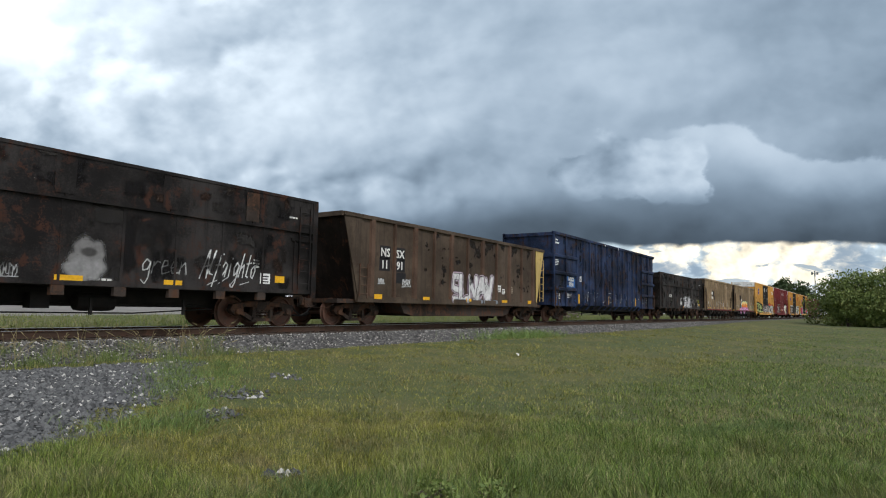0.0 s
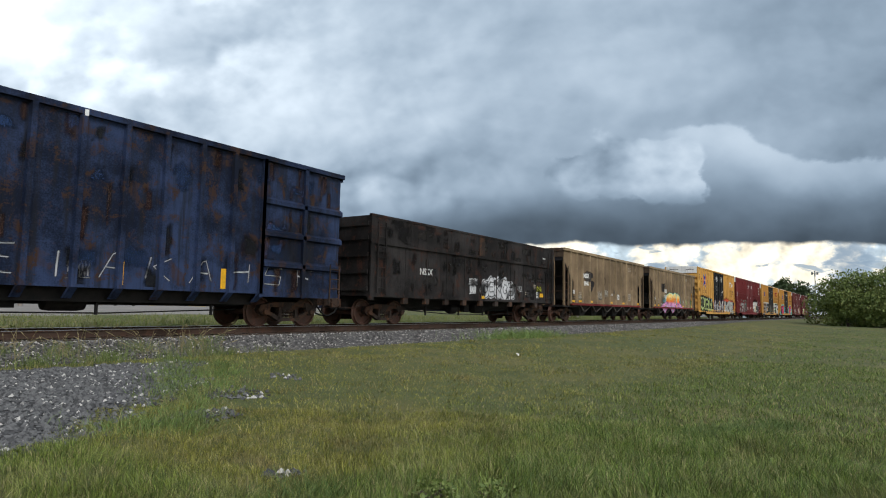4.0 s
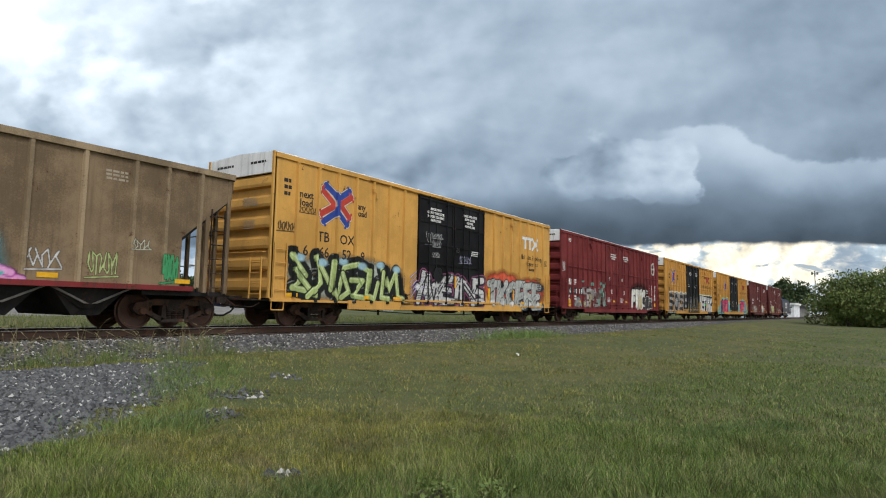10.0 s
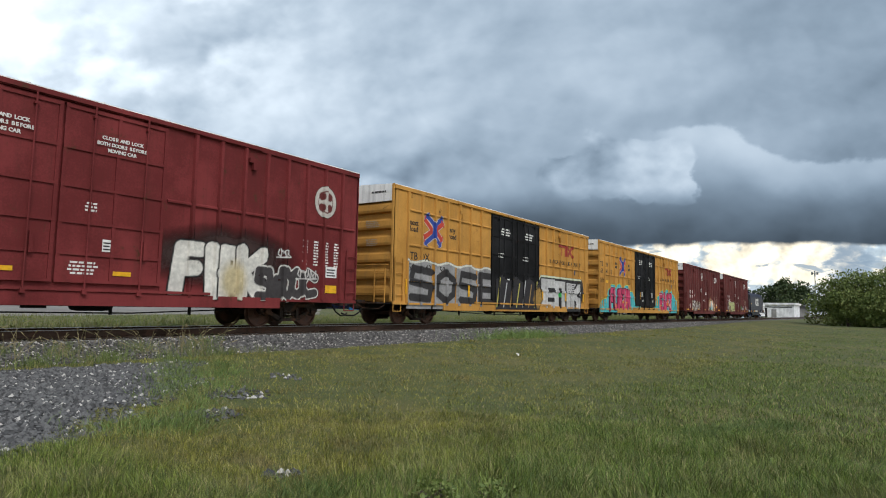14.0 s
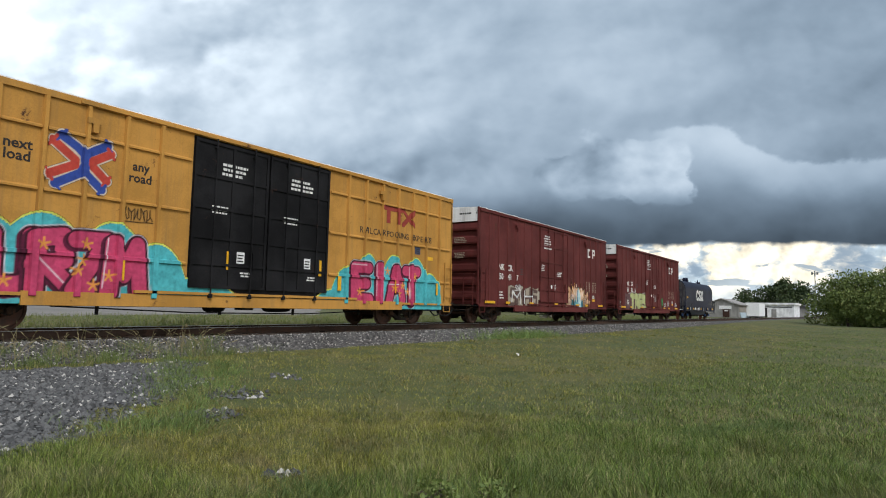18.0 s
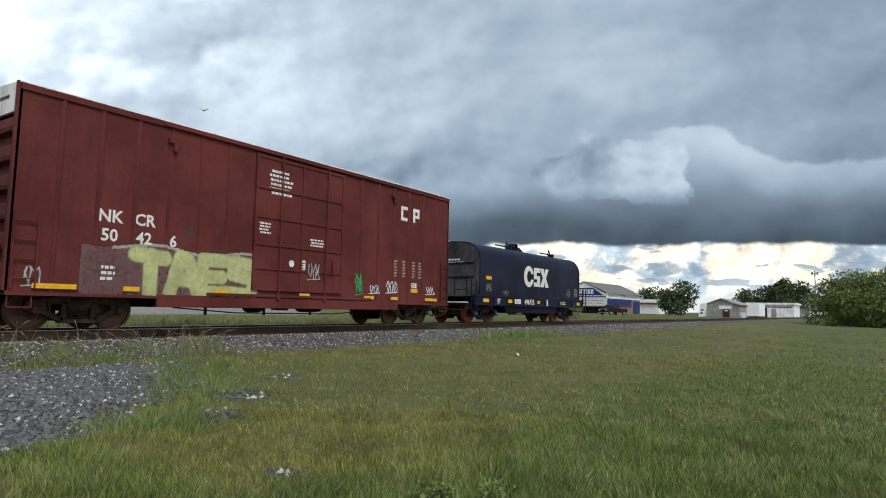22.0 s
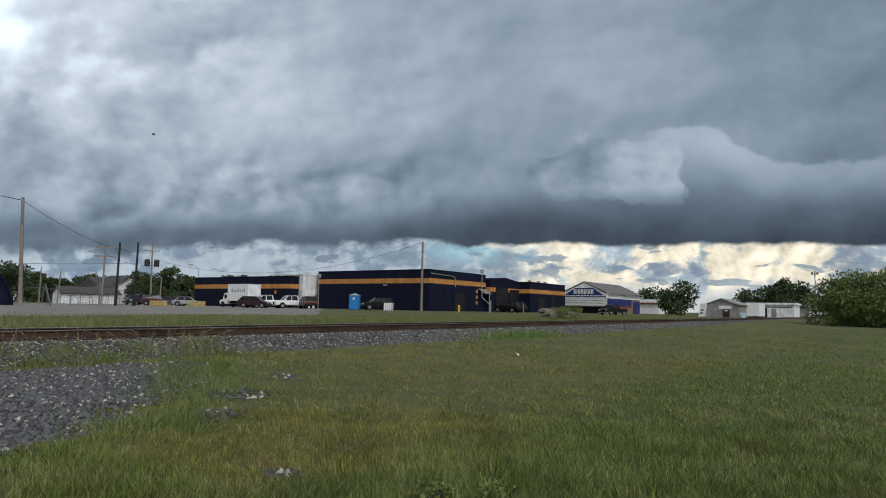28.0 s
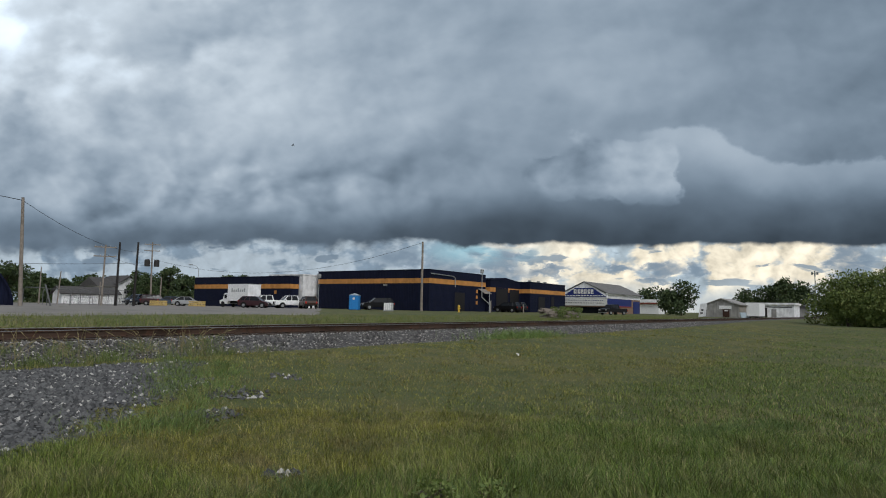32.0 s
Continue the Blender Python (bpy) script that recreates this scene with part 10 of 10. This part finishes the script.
for i, (x, y, h, r) in enumerate([(262, 40, 9.5, 6), (262, 33, 11, 7), (258, 27, 14.5, 7.5), (262, 22, 13, 7), (330, 20, 9, 7), (280, 31, 13, 7)]):
    tree(x, y, h, r, "tall dark green tree beyond the end of the line", 80 + i, 1500, 0.55, low=0.15, lobes=12)
for i, (x, y, h, r) in enumerate([(67.6, 3.4, 4.6, 2.7), (66.8, 1.4, 5.4, 3.0), (66.0, -1.2, 5.7, 3.3), (67.5, -4.5, 5.9, 3.6), (70, 2.0, 5.2, 3.0), (69, -1.5, 6.0, 3.4), (66.5, -8.5, 5.6, 3.8), (65.0, -0.2, 3.6, 2.4), (65.6, 2.2, 3.4, 2.2), (64.5, -3.5, 3.8, 2.6), (71, -6.5, 6.2, 3.8), (66, -13, 5.5, 4.0)]):
    tree(x * 1.3, y * 1.3, h * 1.18, r * 1.3, "big leafy green bush at the field's edge", 100 + i, 5200, 0.15, M_LEAFB, low=0.02, lobes=16, name="bush")
for i in range(9):
    x, y = 62.0 + (i - 4) * 0.62, 27.0 + ((i * 37) % 5 - 2) * 0.42
    tree(x, y, 1.35, 0.75, "low scrub growing through the timber pile", 130 + i, 500, 0.07, M_LEAFB, low=0.0, lobes=7, name="bush")
# ---------- gravel track end, grass and weeds ----------
def gravel_mask(x, y):
    """1 on the bare stony patches beside the line, 0 on grass."""
    w = 1.2 * (patchy(x, y, 0.55, 3) - 0.5) + 0.7 * (patchy(x, y, 0.22, 4) - 0.5)
    edge = np.interp(y, (6.1, 6.5, 7.2, 8.2, 8.9, 10.0, 11.0, 11.9), (2.7, 3.05, 3.75, 5.1, 5.7, 6.6, 7.0, 7.5))
    a = np.minimum(smooth(edge + 0.8 * w - x, -0.5, 0.6) * smooth(y - 6.35 - 0.5 * w, 0, 0.5), smooth(12.2 + w * 0.5 - y, 0, 0.5))
    b = smooth(1.0 - np.hypot((x - 4.95) / 0.75, (y - 6.95) / 0.42) + w * 0.7, 0, 0.6) * 0.75
    c = smooth(1.0 - np.hypot((x - 3.92) / 0.27, (y - 4.36) / 0.20) + w * 0.4, 0, 0.5) * 0.85
    d = smooth(1.0 - np.hypot((x - 6.9) / 0.7, (y - 11.4) / 0.9) + w * 0.8, 0, 0.5) * 0.8
    e = smooth(1.0 - np.hypot((x - 8.0) / 0.5, (y - 9.0) / 0.5) + w * 0.8, 0, 0.6) * 0.25
    f = smooth(1.0 - np.hypot((x - 6.1) / 0.5, (y - 7.9) / 0.45) + w * 0.8, 0, 0.6) * 0.3
    return np.clip(np.maximum.reduce([a, b, c, d, e, f]), 0, 1)


rng = np.random.default_rng(21)
n = 46000
px = rng.uniform(0.5, 9.5, n)
py = rng.uniform(4.2, 12.9, n)
keep = rng.random(n) < gravel_mask(px, py) * 0.9
px, py = px[keep], py[keep]
pebbles("gravel", px, py, ground_z(px, py) + 0.012, 0.043, 6, "grey broken stone on a bare patch beside the line", mat=M_CHIP)
gx = np.arange(0.4, 9.8, 0.18)
gy = np.arange(4.2, 12.9, 0.18)
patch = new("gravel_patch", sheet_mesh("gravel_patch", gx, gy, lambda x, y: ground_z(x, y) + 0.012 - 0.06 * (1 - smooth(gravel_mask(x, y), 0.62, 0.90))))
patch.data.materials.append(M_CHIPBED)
tagged(patch, "bed of packed stone chips, near black for the shade between stones", "gravel", kind="structure")


def grass_mat():
    m, g, p = base_mat("grass_blades")
    r = g.n.new("ShaderNodeNewGeometry").outputs["Random Per Island"]
    co = g.coords()
    x, y, z = g.split(co)
    big = g.noise(co, 0.28, 4.0, 0.65)
    mid = g.noise(co, 1.4, 3.0, 0.6)
    # the mown strip along the line is drier than the rank grass of the field
    rank = g.step(g.sub(g.add(g.mul(big, 7.0), g.mul(mid, 2.0)), y), -0.9, 1.7)
    rank = g.math("MAXIMUM", rank, g.step(y, 16.0, 19.0, 0.0, 0.85))
    rank = g.math("MAXIMUM", rank, g.mul(g.step(y, 6.6, 7.4, 1.0, 0.0), g.step(x, 3.0, 3.8, 0.8, 0.0)))
    green = g.mix(r, (0.058, 0.120, 0.013), (0.275, 0.375, 0.066))
    dry = g.mix(r, (0.130, 0.152, 0.014), (0.440, 0.405, 0.078))
    c = g.mix(rank, dry, green)
    c = g.mix(g.mul(g.step(mid, 0.50, 0.64), g.sub(0.62, g.mul(rank, 0.42))), c, g.mix(r, (0.13, 0.085, 0.035), (0.34, 0.25, 0.11)))
    fin = g.noise(co, 5.0, 3.0, 0.6)
    c = g.mix(g.mul(g.step(fin, 0.48, 0.64), 0.62), c, (0.075, 0.105, 0.022))
    tan = g.noise(g.scaled(co, (1, 1, 1), (5, 2, 0)), 2.6, 3.0, 0.6)
    c = g.mix(g.mul(g.step(tan, 0.54, 0.68), 0.35), c, (0.30, 0.27, 0.10))
    k = g.math("FRACT", g.mul(r, 37.0))
    c = g.mix(g.step(k, 0.86, 0.93), c, (0.43, 0.37, 0.165))
    q = g.step(g.math("FRACT", g.mul(r, 91.0)), 0.55, 0.75, 0.98, 0.40)
    c = g.mix(1.0, c, g.join(q, q, q), "MULTIPLY")
    g.put(p.inputs["Base Color"], c)
    p.inputs["Roughness"].default_value = 0.6
    p.inputs["Subsurface Weight"].default_value = 0.0
    return m


M_GRASS = grass_mat()


def weed_mat(name, a, b, c, d):
    """Blades between two greens, with straw-coloured drifts."""
    m, g, p = base_mat(name)
    r = g.n.new("ShaderNodeNewGeometry").outputs["Random Per Island"]
    n = g.noise(g.coords(), 1.6, 3.0, 0.6)
    g.put(p.inputs["Base Color"], g.mix(g.step(n, 0.5, 0.65), g.mix(r, a, b), g.mix(r, c, d)))
    p.inputs["Roughness"].default_value = 0.65
    p.inputs["Specular IOR Level"].default_value = 0.25
    return m


M_WEED = weed_mat("weed_blades", (0.075, 0.115, 0.030), (0.190, 0.235, 0.070), (0.17, 0.17, 0.06), (0.30, 0.27, 0.12))
M_VERGE = weed_mat("verge_blades", (0.105, 0.135, 0.035), (0.190, 0.215, 0.065), (0.20, 0.19, 0.075), (0.30, 0.27, 0.13))
M_DARKBLADE = weed_mat("dark_blades", (0.050, 0.095, 0.024), (0.150, 0.220, 0.060), (0.080, 0.120, 0.036), (0.20, 0.22, 0.08))
M_FRESH = weed_mat("fresh_blades", (0.085, 0.145, 0.034), (0.210, 0.300, 0.085), (0.12, 0.17, 0.045), (0.28, 0.31, 0.12))


def blades(name, x, y, h, w, seed, label, mat=None, z=None, bend=0.45):
    """Thin curved blades, three faces each, joined."""
    rg = np.random.default_rng(seed)
    n = len(x)
    z = ground_z(x, y) - 0.01 if z is None else z
    a = rg.uniform(0, 6.283, n)
    dx, dy = np.cos(a), np.sin(a)
    b = rg.normal(0, 1.0, (n, 2)) * (h * bend)[:, None] * 0.75
    b += np.stack([lumps(x, y, 3.1, 2.2), lumps(x, y, 2.7, 5.1)], -1) * (h * 0.22)[:, None]
    p0 = np.stack([x - dx * w, y - dy * w, z], -1)
    p1 = np.stack([x + dx * w, y + dy * w, z], -1)
    p2 = np.stack([x + dx * w * 0.8 + b[:, 0] * 0.35, y + dy * w * 0.8 + b[:, 1] * 0.35, z + h * 0.6], -1)
    p3 = np.stack([x - dx * w * 0.8 + b[:, 0] * 0.35, y - dy * w * 0.8 + b[:, 1] * 0.35, z + h * 0.6], -1)
    p4 = np.stack([x + b[:, 0], y + b[:, 1], z + h * (1.0 - 0.15 * rg.random(n))], -1)
    co = np.stack([p0, p1, p2, p3, p4], 1).reshape(-1, 3)
    i = 5 * np.arange(n)[:, None]
    me = bpy.data.meshes.new(name)
    nv, nf = len(co), 2 * n
    loops = np.concatenate([i, i + 1, i + 2, i + 3, i + 3, i + 2, i + 4], 1).ravel()
    starts = (7 * np.arange(n)[:, None] + np.array([0, 4])).ravel()
    me.vertices.add(nv)
    me.vertices.foreach_set("co", co.astype(np.float32).ravel())
    me.loops.add(len(loops))
    me.loops.foreach_set("vertex_index", loops.astype(np.int32))
    me.polygons.add(nf)
    me.polygons.foreach_set("loop_start", starts.astype(np.int32))
    me.update(calc_edges=True)
    me.validate()
    me.materials.append(mat or M_GRASS)
    return tagged(new(name, me), label, "grass", kind="stuff")


def field(n, r0, r1, seed, power=1.0):
    """Random places on the field, by bearing and distance from the eye."""
    rg = np.random.default_rng(seed)
    a = np.radians(rg.uniform(16, 95, n))
    r = np.sqrt(r0 ** 2 + (r1 ** 2 - r0 ** 2) * rg.random(n) ** power)
    return r * np.sin(a), r * np.cos(a)


def sow(name, n, r0, r1, h0, h1, w, seed, label, power=1.0, edge=12.75):
    x, y = field(n, r0, r1, seed, power)
    rg = np.random.default_rng(seed + 500)
    ok = (y < edge + 0.5 * (patchy(x, y, 0.9, 8) - 0.5)) & (rg.random(n) > gravel_mask(x, y) * 1.05)
    x, y = x[ok], y[ok]
    tuft = 0.6 * patchy(x, y, 0.32, 11) + 0.4 * patchy(x, y, 0.13, 12)
    wide = patchy(x, y, 1.7, 13)
    rank = np.maximum(smooth(4.3 + 2.4 * (patchy(x, y, 2.6, 14) - 0.5) - y, -1.2, 1.6), smooth(3.6 - x, 0, 0.6) * smooth(7.0 - y, 0, 0.6))
    thin = 0.5 * patchy(x, y, 0.45, 15) + 0.5 * patchy(x, y, 0.18, 16)
    ok = rg.random(len(x)) < 0.35 + 0.35 * rank + 0.75 * thin
    x, y, tuft, rank, wide = x[ok], y[ok], tuft[ok], rank[ok], wide[ok]
    h = (h0 + (h1 - h0) * rg.random(len(x)) ** 1.8) * (0.30 + 0.42 * rank + 0.75 * tuft ** 1.6 + 0.25 * wide) * (0.7 + 0.3 * smooth(9.0 - np.hypot(x, y), 0, 4))
    blades(name, x, y, h, np.full(len(x), w) * rg.uniform(0.6, 1.3, len(x)), seed + 1, label, bend=0.55)


sow("near_grass", 330000, 3.6, 9.0, 0.04, 0.17, 0.0019, 31, "short green and olive grass blades in the foreground")
sow("field_grass", 210000, 9.0, 22.0, 0.03, 0.125, 0.0042, 32, "olive and straw-coloured grass of the field", 1.25)
sow("far_grass", 80000, 22.0, 75.0, 0.03, 0.11, 0.013, 33, "grass of the field running to the bushes", 1.3)
# denser tufts scattered over the mown field
rg = np.random.default_rng(66)
tx, ty = field(3200, 5.0, 62.0, 67, 1.5)
ok = (ty < 12.3) & (gravel_mask(tx, ty) < 0.2)
tx, ty = tx[ok], ty[ok]
c = rg.integers(0, len(tx), 36000)
far = np.hypot(tx[c], ty[c])
x, y = tx[c] + rg.normal(0, 0.11, len(c)) * (0.6 + far / 20), ty[c] + rg.normal(0, 0.11, len(c)) * (0.6 + far / 20)
blades("grass_tufts", x, y, (0.05 + 0.11 * rg.random(len(c)) ** 1.6) * (0.9 - 0.45 * smooth(far, 20, 60)), 0.0014 + far * 0.00022, 68, "tufts of longer grass scattered over the field", bend=0.8)
# a few rank dark clumps where the mower missed
cx = np.array((8.6, 9.1, 8.2, 9.6, 3.65, 3.5, 5.0))
cy = np.array((1.6, 1.35, 1.9, 1.1, 3.65, 3.8, 2.4))
n = 2600
c = rg.integers(0, len(cx), n)
x, y = cx[c] + rg.normal(0, 0.20, n), cy[c] + rg.normal(0, 0.17, n)
blades("rank_clumps", x, y, 0.07 + 0.13 * rg.random(n), np.full(n, 0.0024), 69, "dark green rank clumps left by the mower", M_DARKBLADE, bend=0.9)
# verge beyond the line
rg = np.random.default_rng(77)
n = 52000
x = 6 + 105 * rg.random(n) ** 1.2
y = 19.6 + (37 - 19.6) * rg.random(n) ** 1.15
blades("verge_grass", x, y, 0.05 + 0.26 * rg.random(n) ** 3 * (0.4 + 1.2 * patchy(x, y, 1.6, 21)), np.full(n, 0.010), 78, "tall uncut grass on the verge beyond the line", M_VERGE)
n = 4200
c = rg.integers(0, 46, n)
cx, cy = 12 + 60 * np.random.default_rng(15).random(46) ** 1.2, 19.8 + 5.0 * np.random.default_rng(16).random(46) ** 1.5
x, y = cx[c] + rg.normal(0, 0.6, n), cy[c] + rg.normal(0, 0.25, n)
blades("verge_weeds", x, y, 0.12 + 0.42 * rg.random(n) ** 2, np.full(n, 0.009), 83, "taller weeds along the foot of the far shoulder", M_WEED, bend=0.7)
# weeds that grow through the shoulder of the line
n = 3000
c = rg.integers(0, 34, n)
cx, cy = 4.4 + 6.0 * np.random.default_rng(5).random(34) ** 1.3, 12.3 + 1.9 * np.random.default_rng(6).random(34)
x, y = cx[c] + rg.normal(0, 0.22, n), cy[c] + rg.normal(0, 0.14, n)
blades("shoulder_weeds", x, y, 0.08 + 0.22 * rg.random(n), np.full(n, 0.0042), 79, "weedy grass tufts growing through the ballast", M_WEED, bend=0.9, z=np.maximum(ground_z(x, y), ballast_z(y)) - 0.01)
n = 2600
x, y = 24.5 + rg.normal(0, 1.7, n), 12.7 + rg.normal(0, 0.5, n)
blades("verge_tuft", x, y, 0.10 + 0.36 * rg.random(n) ** 2, np.full(n, 0.007), 80, "taller clump of fresh green grass by the ballast", M_FRESH, bend=0.8, z=np.maximum(ground_z(x, y), ballast_z(y)) - 0.01)


def seed_stalk_mat():
    return rough_mat("straw_stalks", (0.30, 0.25, 0.13), (0.22, 0.19, 0.09), 8.0, 0.8)


M_STRAW = seed_stalk_mat()
rt = random.Random(12)
st = Solid()
for k in range(90):
    if k < 30:
        x, y = 9.0 + rt.gauss(0, 0.45), 13.2 + rt.gauss(0, 0.15)
    else:
        x, y = rt.uniform(4.5, 9.0), rt.uniform(12.9, 14.4)
    z = max(float(ground_z(x, y)), float(ballast_z(np.array(y))))
    h = rt.uniform(0.25, 0.55 if k >= 30 else 0.75)
    bx_, by_ = rt.gauss(0, 0.09), rt.gauss(0, 0.09)
    st.tube((x, y, z), (x + bx_, y + by_, z + h * 0.7), 0.004, 3).tube((x + bx_, y + by_, z + h * 0.7), (x + bx_ * 2.2, y + by_ * 2.2, z + h), 0.003, 3)
    st.tube((x + bx_ * 2.2, y + by_ * 2.2, z + h), (x + bx_ * 3.0, y + by_ * 3.0, z + h + 0.05), 0.011, 4, 0.003)
whole("seed_stalks", st, M_STRAW, "dry foxtail seed heads standing by the rail", "weeds", kind="stuff")
tree(3.9, 2.75, 0.30, 0.32, "low leafy weed in the grass", 151, 420, 0.022, M_LEAFB, low=0.0, lobes=8, name="bush")
tree(4.25, 2.45, 0.26, 0.28, "low leafy weed in the grass", 152, 380, 0.022, M_LEAFB, low=0.0, lobes=8, name="bush")
# rank tufts at the edge of the stony patch
cx = np.array((3.7, 3.95, 4.2, 4.45, 4.7, 4.95, 4.3, 5.3, 5.9, 5.7, 6.2, 6.6, 7.1, 7.5, 6.3, 6.9, 7.9, 5.2, 6.0, 7.4))
cy = np.array((6.95, 6.85, 6.75, 6.7, 6.8, 7.2, 6.6, 8.4, 9.2, 8.7, 9.6, 10.2, 10.9, 11.5, 8.6, 9.5, 10.6, 7.7, 8.1, 9.9))
for name, n, sd, mat, tall, label in (("edge_tufts", 3600, 91, M_FRESH, 0.17, "dense green grass tufts at the edge of the stones"), ("edge_weeds", 2600, 191, M_WEED, 0.24, "straggling weeds at the edge of the stones")):
    rg = np.random.default_rng(sd)
    c = rg.integers(0, len(cx), n)
    x, y = cx[c] + rg.normal(0, 0.24, n), cy[c] + rg.normal(0, 0.20, n)
    blades(name, x, y, 0.04 + tall * rg.random(n) ** 1.6, np.full(n, 0.0032), sd + 1, label, mat, bend=1.0)
# scrap of white litter in the grass
lit = thing("paper_scrap", (16.0, 8.4, float(ground_z(16.0, 8.4)) + 0.05), "crumpled scrap of white paper in the grass", "litter", rz=20)
part("sheet", Solid().prism([(-0.08, -0.03, 0.0), (0.0, -0.04, 0.03), (0.09, -0.02, 0.01), (0.07, 0.03, 0.03), (-0.03, 0.04, 0.05)], (0.0, 0.02, 0.03)), M_LETTER, lit)


# a hawk that circles over the line
M_FEATHER = rough_mat("dark_feathers", (0.020, 0.016, 0.013), (0.035, 0.028, 0.022), 12.0, 0.8)
hawk = thing("hawk", (0, 0, 0), "dark brown hawk gliding with raised wings", "bird")
part("body", Solid().lathe([(0.0, -0.26), (0.05, -0.20), (0.085, -0.05), (0.08, 0.08), (0.05, 0.18), (0.0, 0.22)], "y", 10), M_FEATHER, hawk, smooth=True)
part("head", Solid().lathe([(0.0, 0.16), (0.05, 0.19), (0.055, 0.25), (0.03, 0.30), (0.0, 0.34)], "y", 10), M_FEATHER, hawk, smooth=True)
part("tail", Solid().prism([(-0.05, -0.22, 0.0), (0.05, -0.22, 0.0), (0.13, -0.48, -0.02), (0.0, -0.50, -0.02), (-0.13, -0.48, -0.02)], (0, 0, 0.015)), M_FEATHER, hawk)
for e in (-1, 1):
    wing = part("wing", Solid().prism([(e * 0.05, -0.12, 0.02), (e * 0.05, 0.14, 0.02), (e * 0.34, 0.20, 0.15), (e * 0.36, -0.10, 0.14)], (0, 0, 0.025)).prism([(e * 0.34, 0.20, 0.15), (e * 0.66, 0.08, 0.30), (e * 0.70, -0.04, 0.31), (e * 0.36, -0.10, 0.14)], (0, 0, 0.018)), M_FEATHER, hawk)
    for k in range(4):
        part("flight_feather", Solid().prism([(e * 0.60, 0.06 - k * 0.04, 0.27), (e * (0.78 - 0.03 * k), -0.02 - k * 0.05, 0.34 - 0.01 * k), (e * (0.78 - 0.03 * k), -0.05 - k * 0.05, 0.34 - 0.01 * k), (e * 0.60, 0.02 - k * 0.04, 0.27)], (0, 0, 0.01)), M_FEATHER, wing)


def motions():
    times = [2.0 * i for i in range(17)]
    for car, u in TRAIN:
        walk(car, [(t, pose(u - run_of_train(t), TRACK_Y, RAIL_Z)) for t in times])
    # the cloud deck drifts slowly sideways
    eye = Matrix.Translation(EYE)
    walk(DECK, [(t, eye @ Matrix.Rotation(radians(2.3 * (t - 16.0) / 32.0), 4, "Z") @ eye.inverted() @ VIEW) for t in (0.0, 8.0, 16.0, 24.0, 32.0)])
    # the hawk: bearing and rise over the eye, in units of the view, 90 to 170 m off
    glide = [(0, .69, .49, 20, 0), (3, .69, .48, 20, 0), (5.2, .672, .36, 10, 0), (5.5, .674, .346, 5, 10), (5.8, .676, .337, 0, 10), (6.0, .677, .331, -30, 20),
             (6.3, .671, .331, -60, 20), (6.6, .663, .331, -80, 10), (7.0, .646, .339, -90, 0), (7.3, .631, .350, -90, 0), (7.8, .60, .40, -90, 0), (8.5, .56, .49, -90, 0),
             (14, .50, .50, -60, 0), (19, .42, .45, -40, 0), (20.6, .388, .27, -20, 0), (21.3, .376, .224, -35, 10), (21.6, .369, .214, -40, 10), (22.0, .360, .196, -30, 10),
             (22.3, .356, .182, -10, 10), (22.6, .355, .172, 0, 0), (23.0, .357, .160, 20, 0), (23.5, .364, .147, 10, -20), (24.0, .366, .132, -20, -40), (24.4, .357, .120, -50, -60),
             (24.8, .337, .112, -80, -65), (25.2, .307, .108, -100, -60), (25.5, .281, .111, -115, -50), (26.2, .243, .135, -170, -40), (26.9, .235, .178, -230, -30), (27.5, .252, .218, -265, -20),
             (28.0, .272, .239, -280, -10), (28.5, .303, .255, -280, 0), (29, .336, .273, -275, 0), (29.5, .370, .282, -270, 0), (30, .409, .282, -270, 0), (30.5, .445, .279, -268, 0),
             (31, .479, .276, -265, 0), (31.5, .503, .267, -260, 5), (32, .518, .258, -255, 5)]
    rows = []
    for t, u, v, yaw, bank in glide:
        off = 100 + 70 * max(0.0, min(1.0, (t - 26.0) / 5.0)) - 12 * max(0.0, 1.0 - abs(t - 24.0) / 8.0)
        p = VIEW @ Vector(((u - 0.784) / 1.1163 * off, (0.441 - v) / 1.1163 * off, -off))
        rows.append((t, pose(*p, 0, 0, yaw - 35) @ pose(0, 0, 0, 0, bank, 0)))
    walk(hawk, rows)
    turns = [i / 15.0 for i in range(481)]
    for k, w in enumerate(WHEELSETS):
        x, y, z = w.location
        rows = [(t, pose(x, y, z) @ Matrix.Rotation(-run_of_train(t) / 0.46 + k * 0.7, 4, "Y")) for t in turns]
        walk(w, rows)


motions()
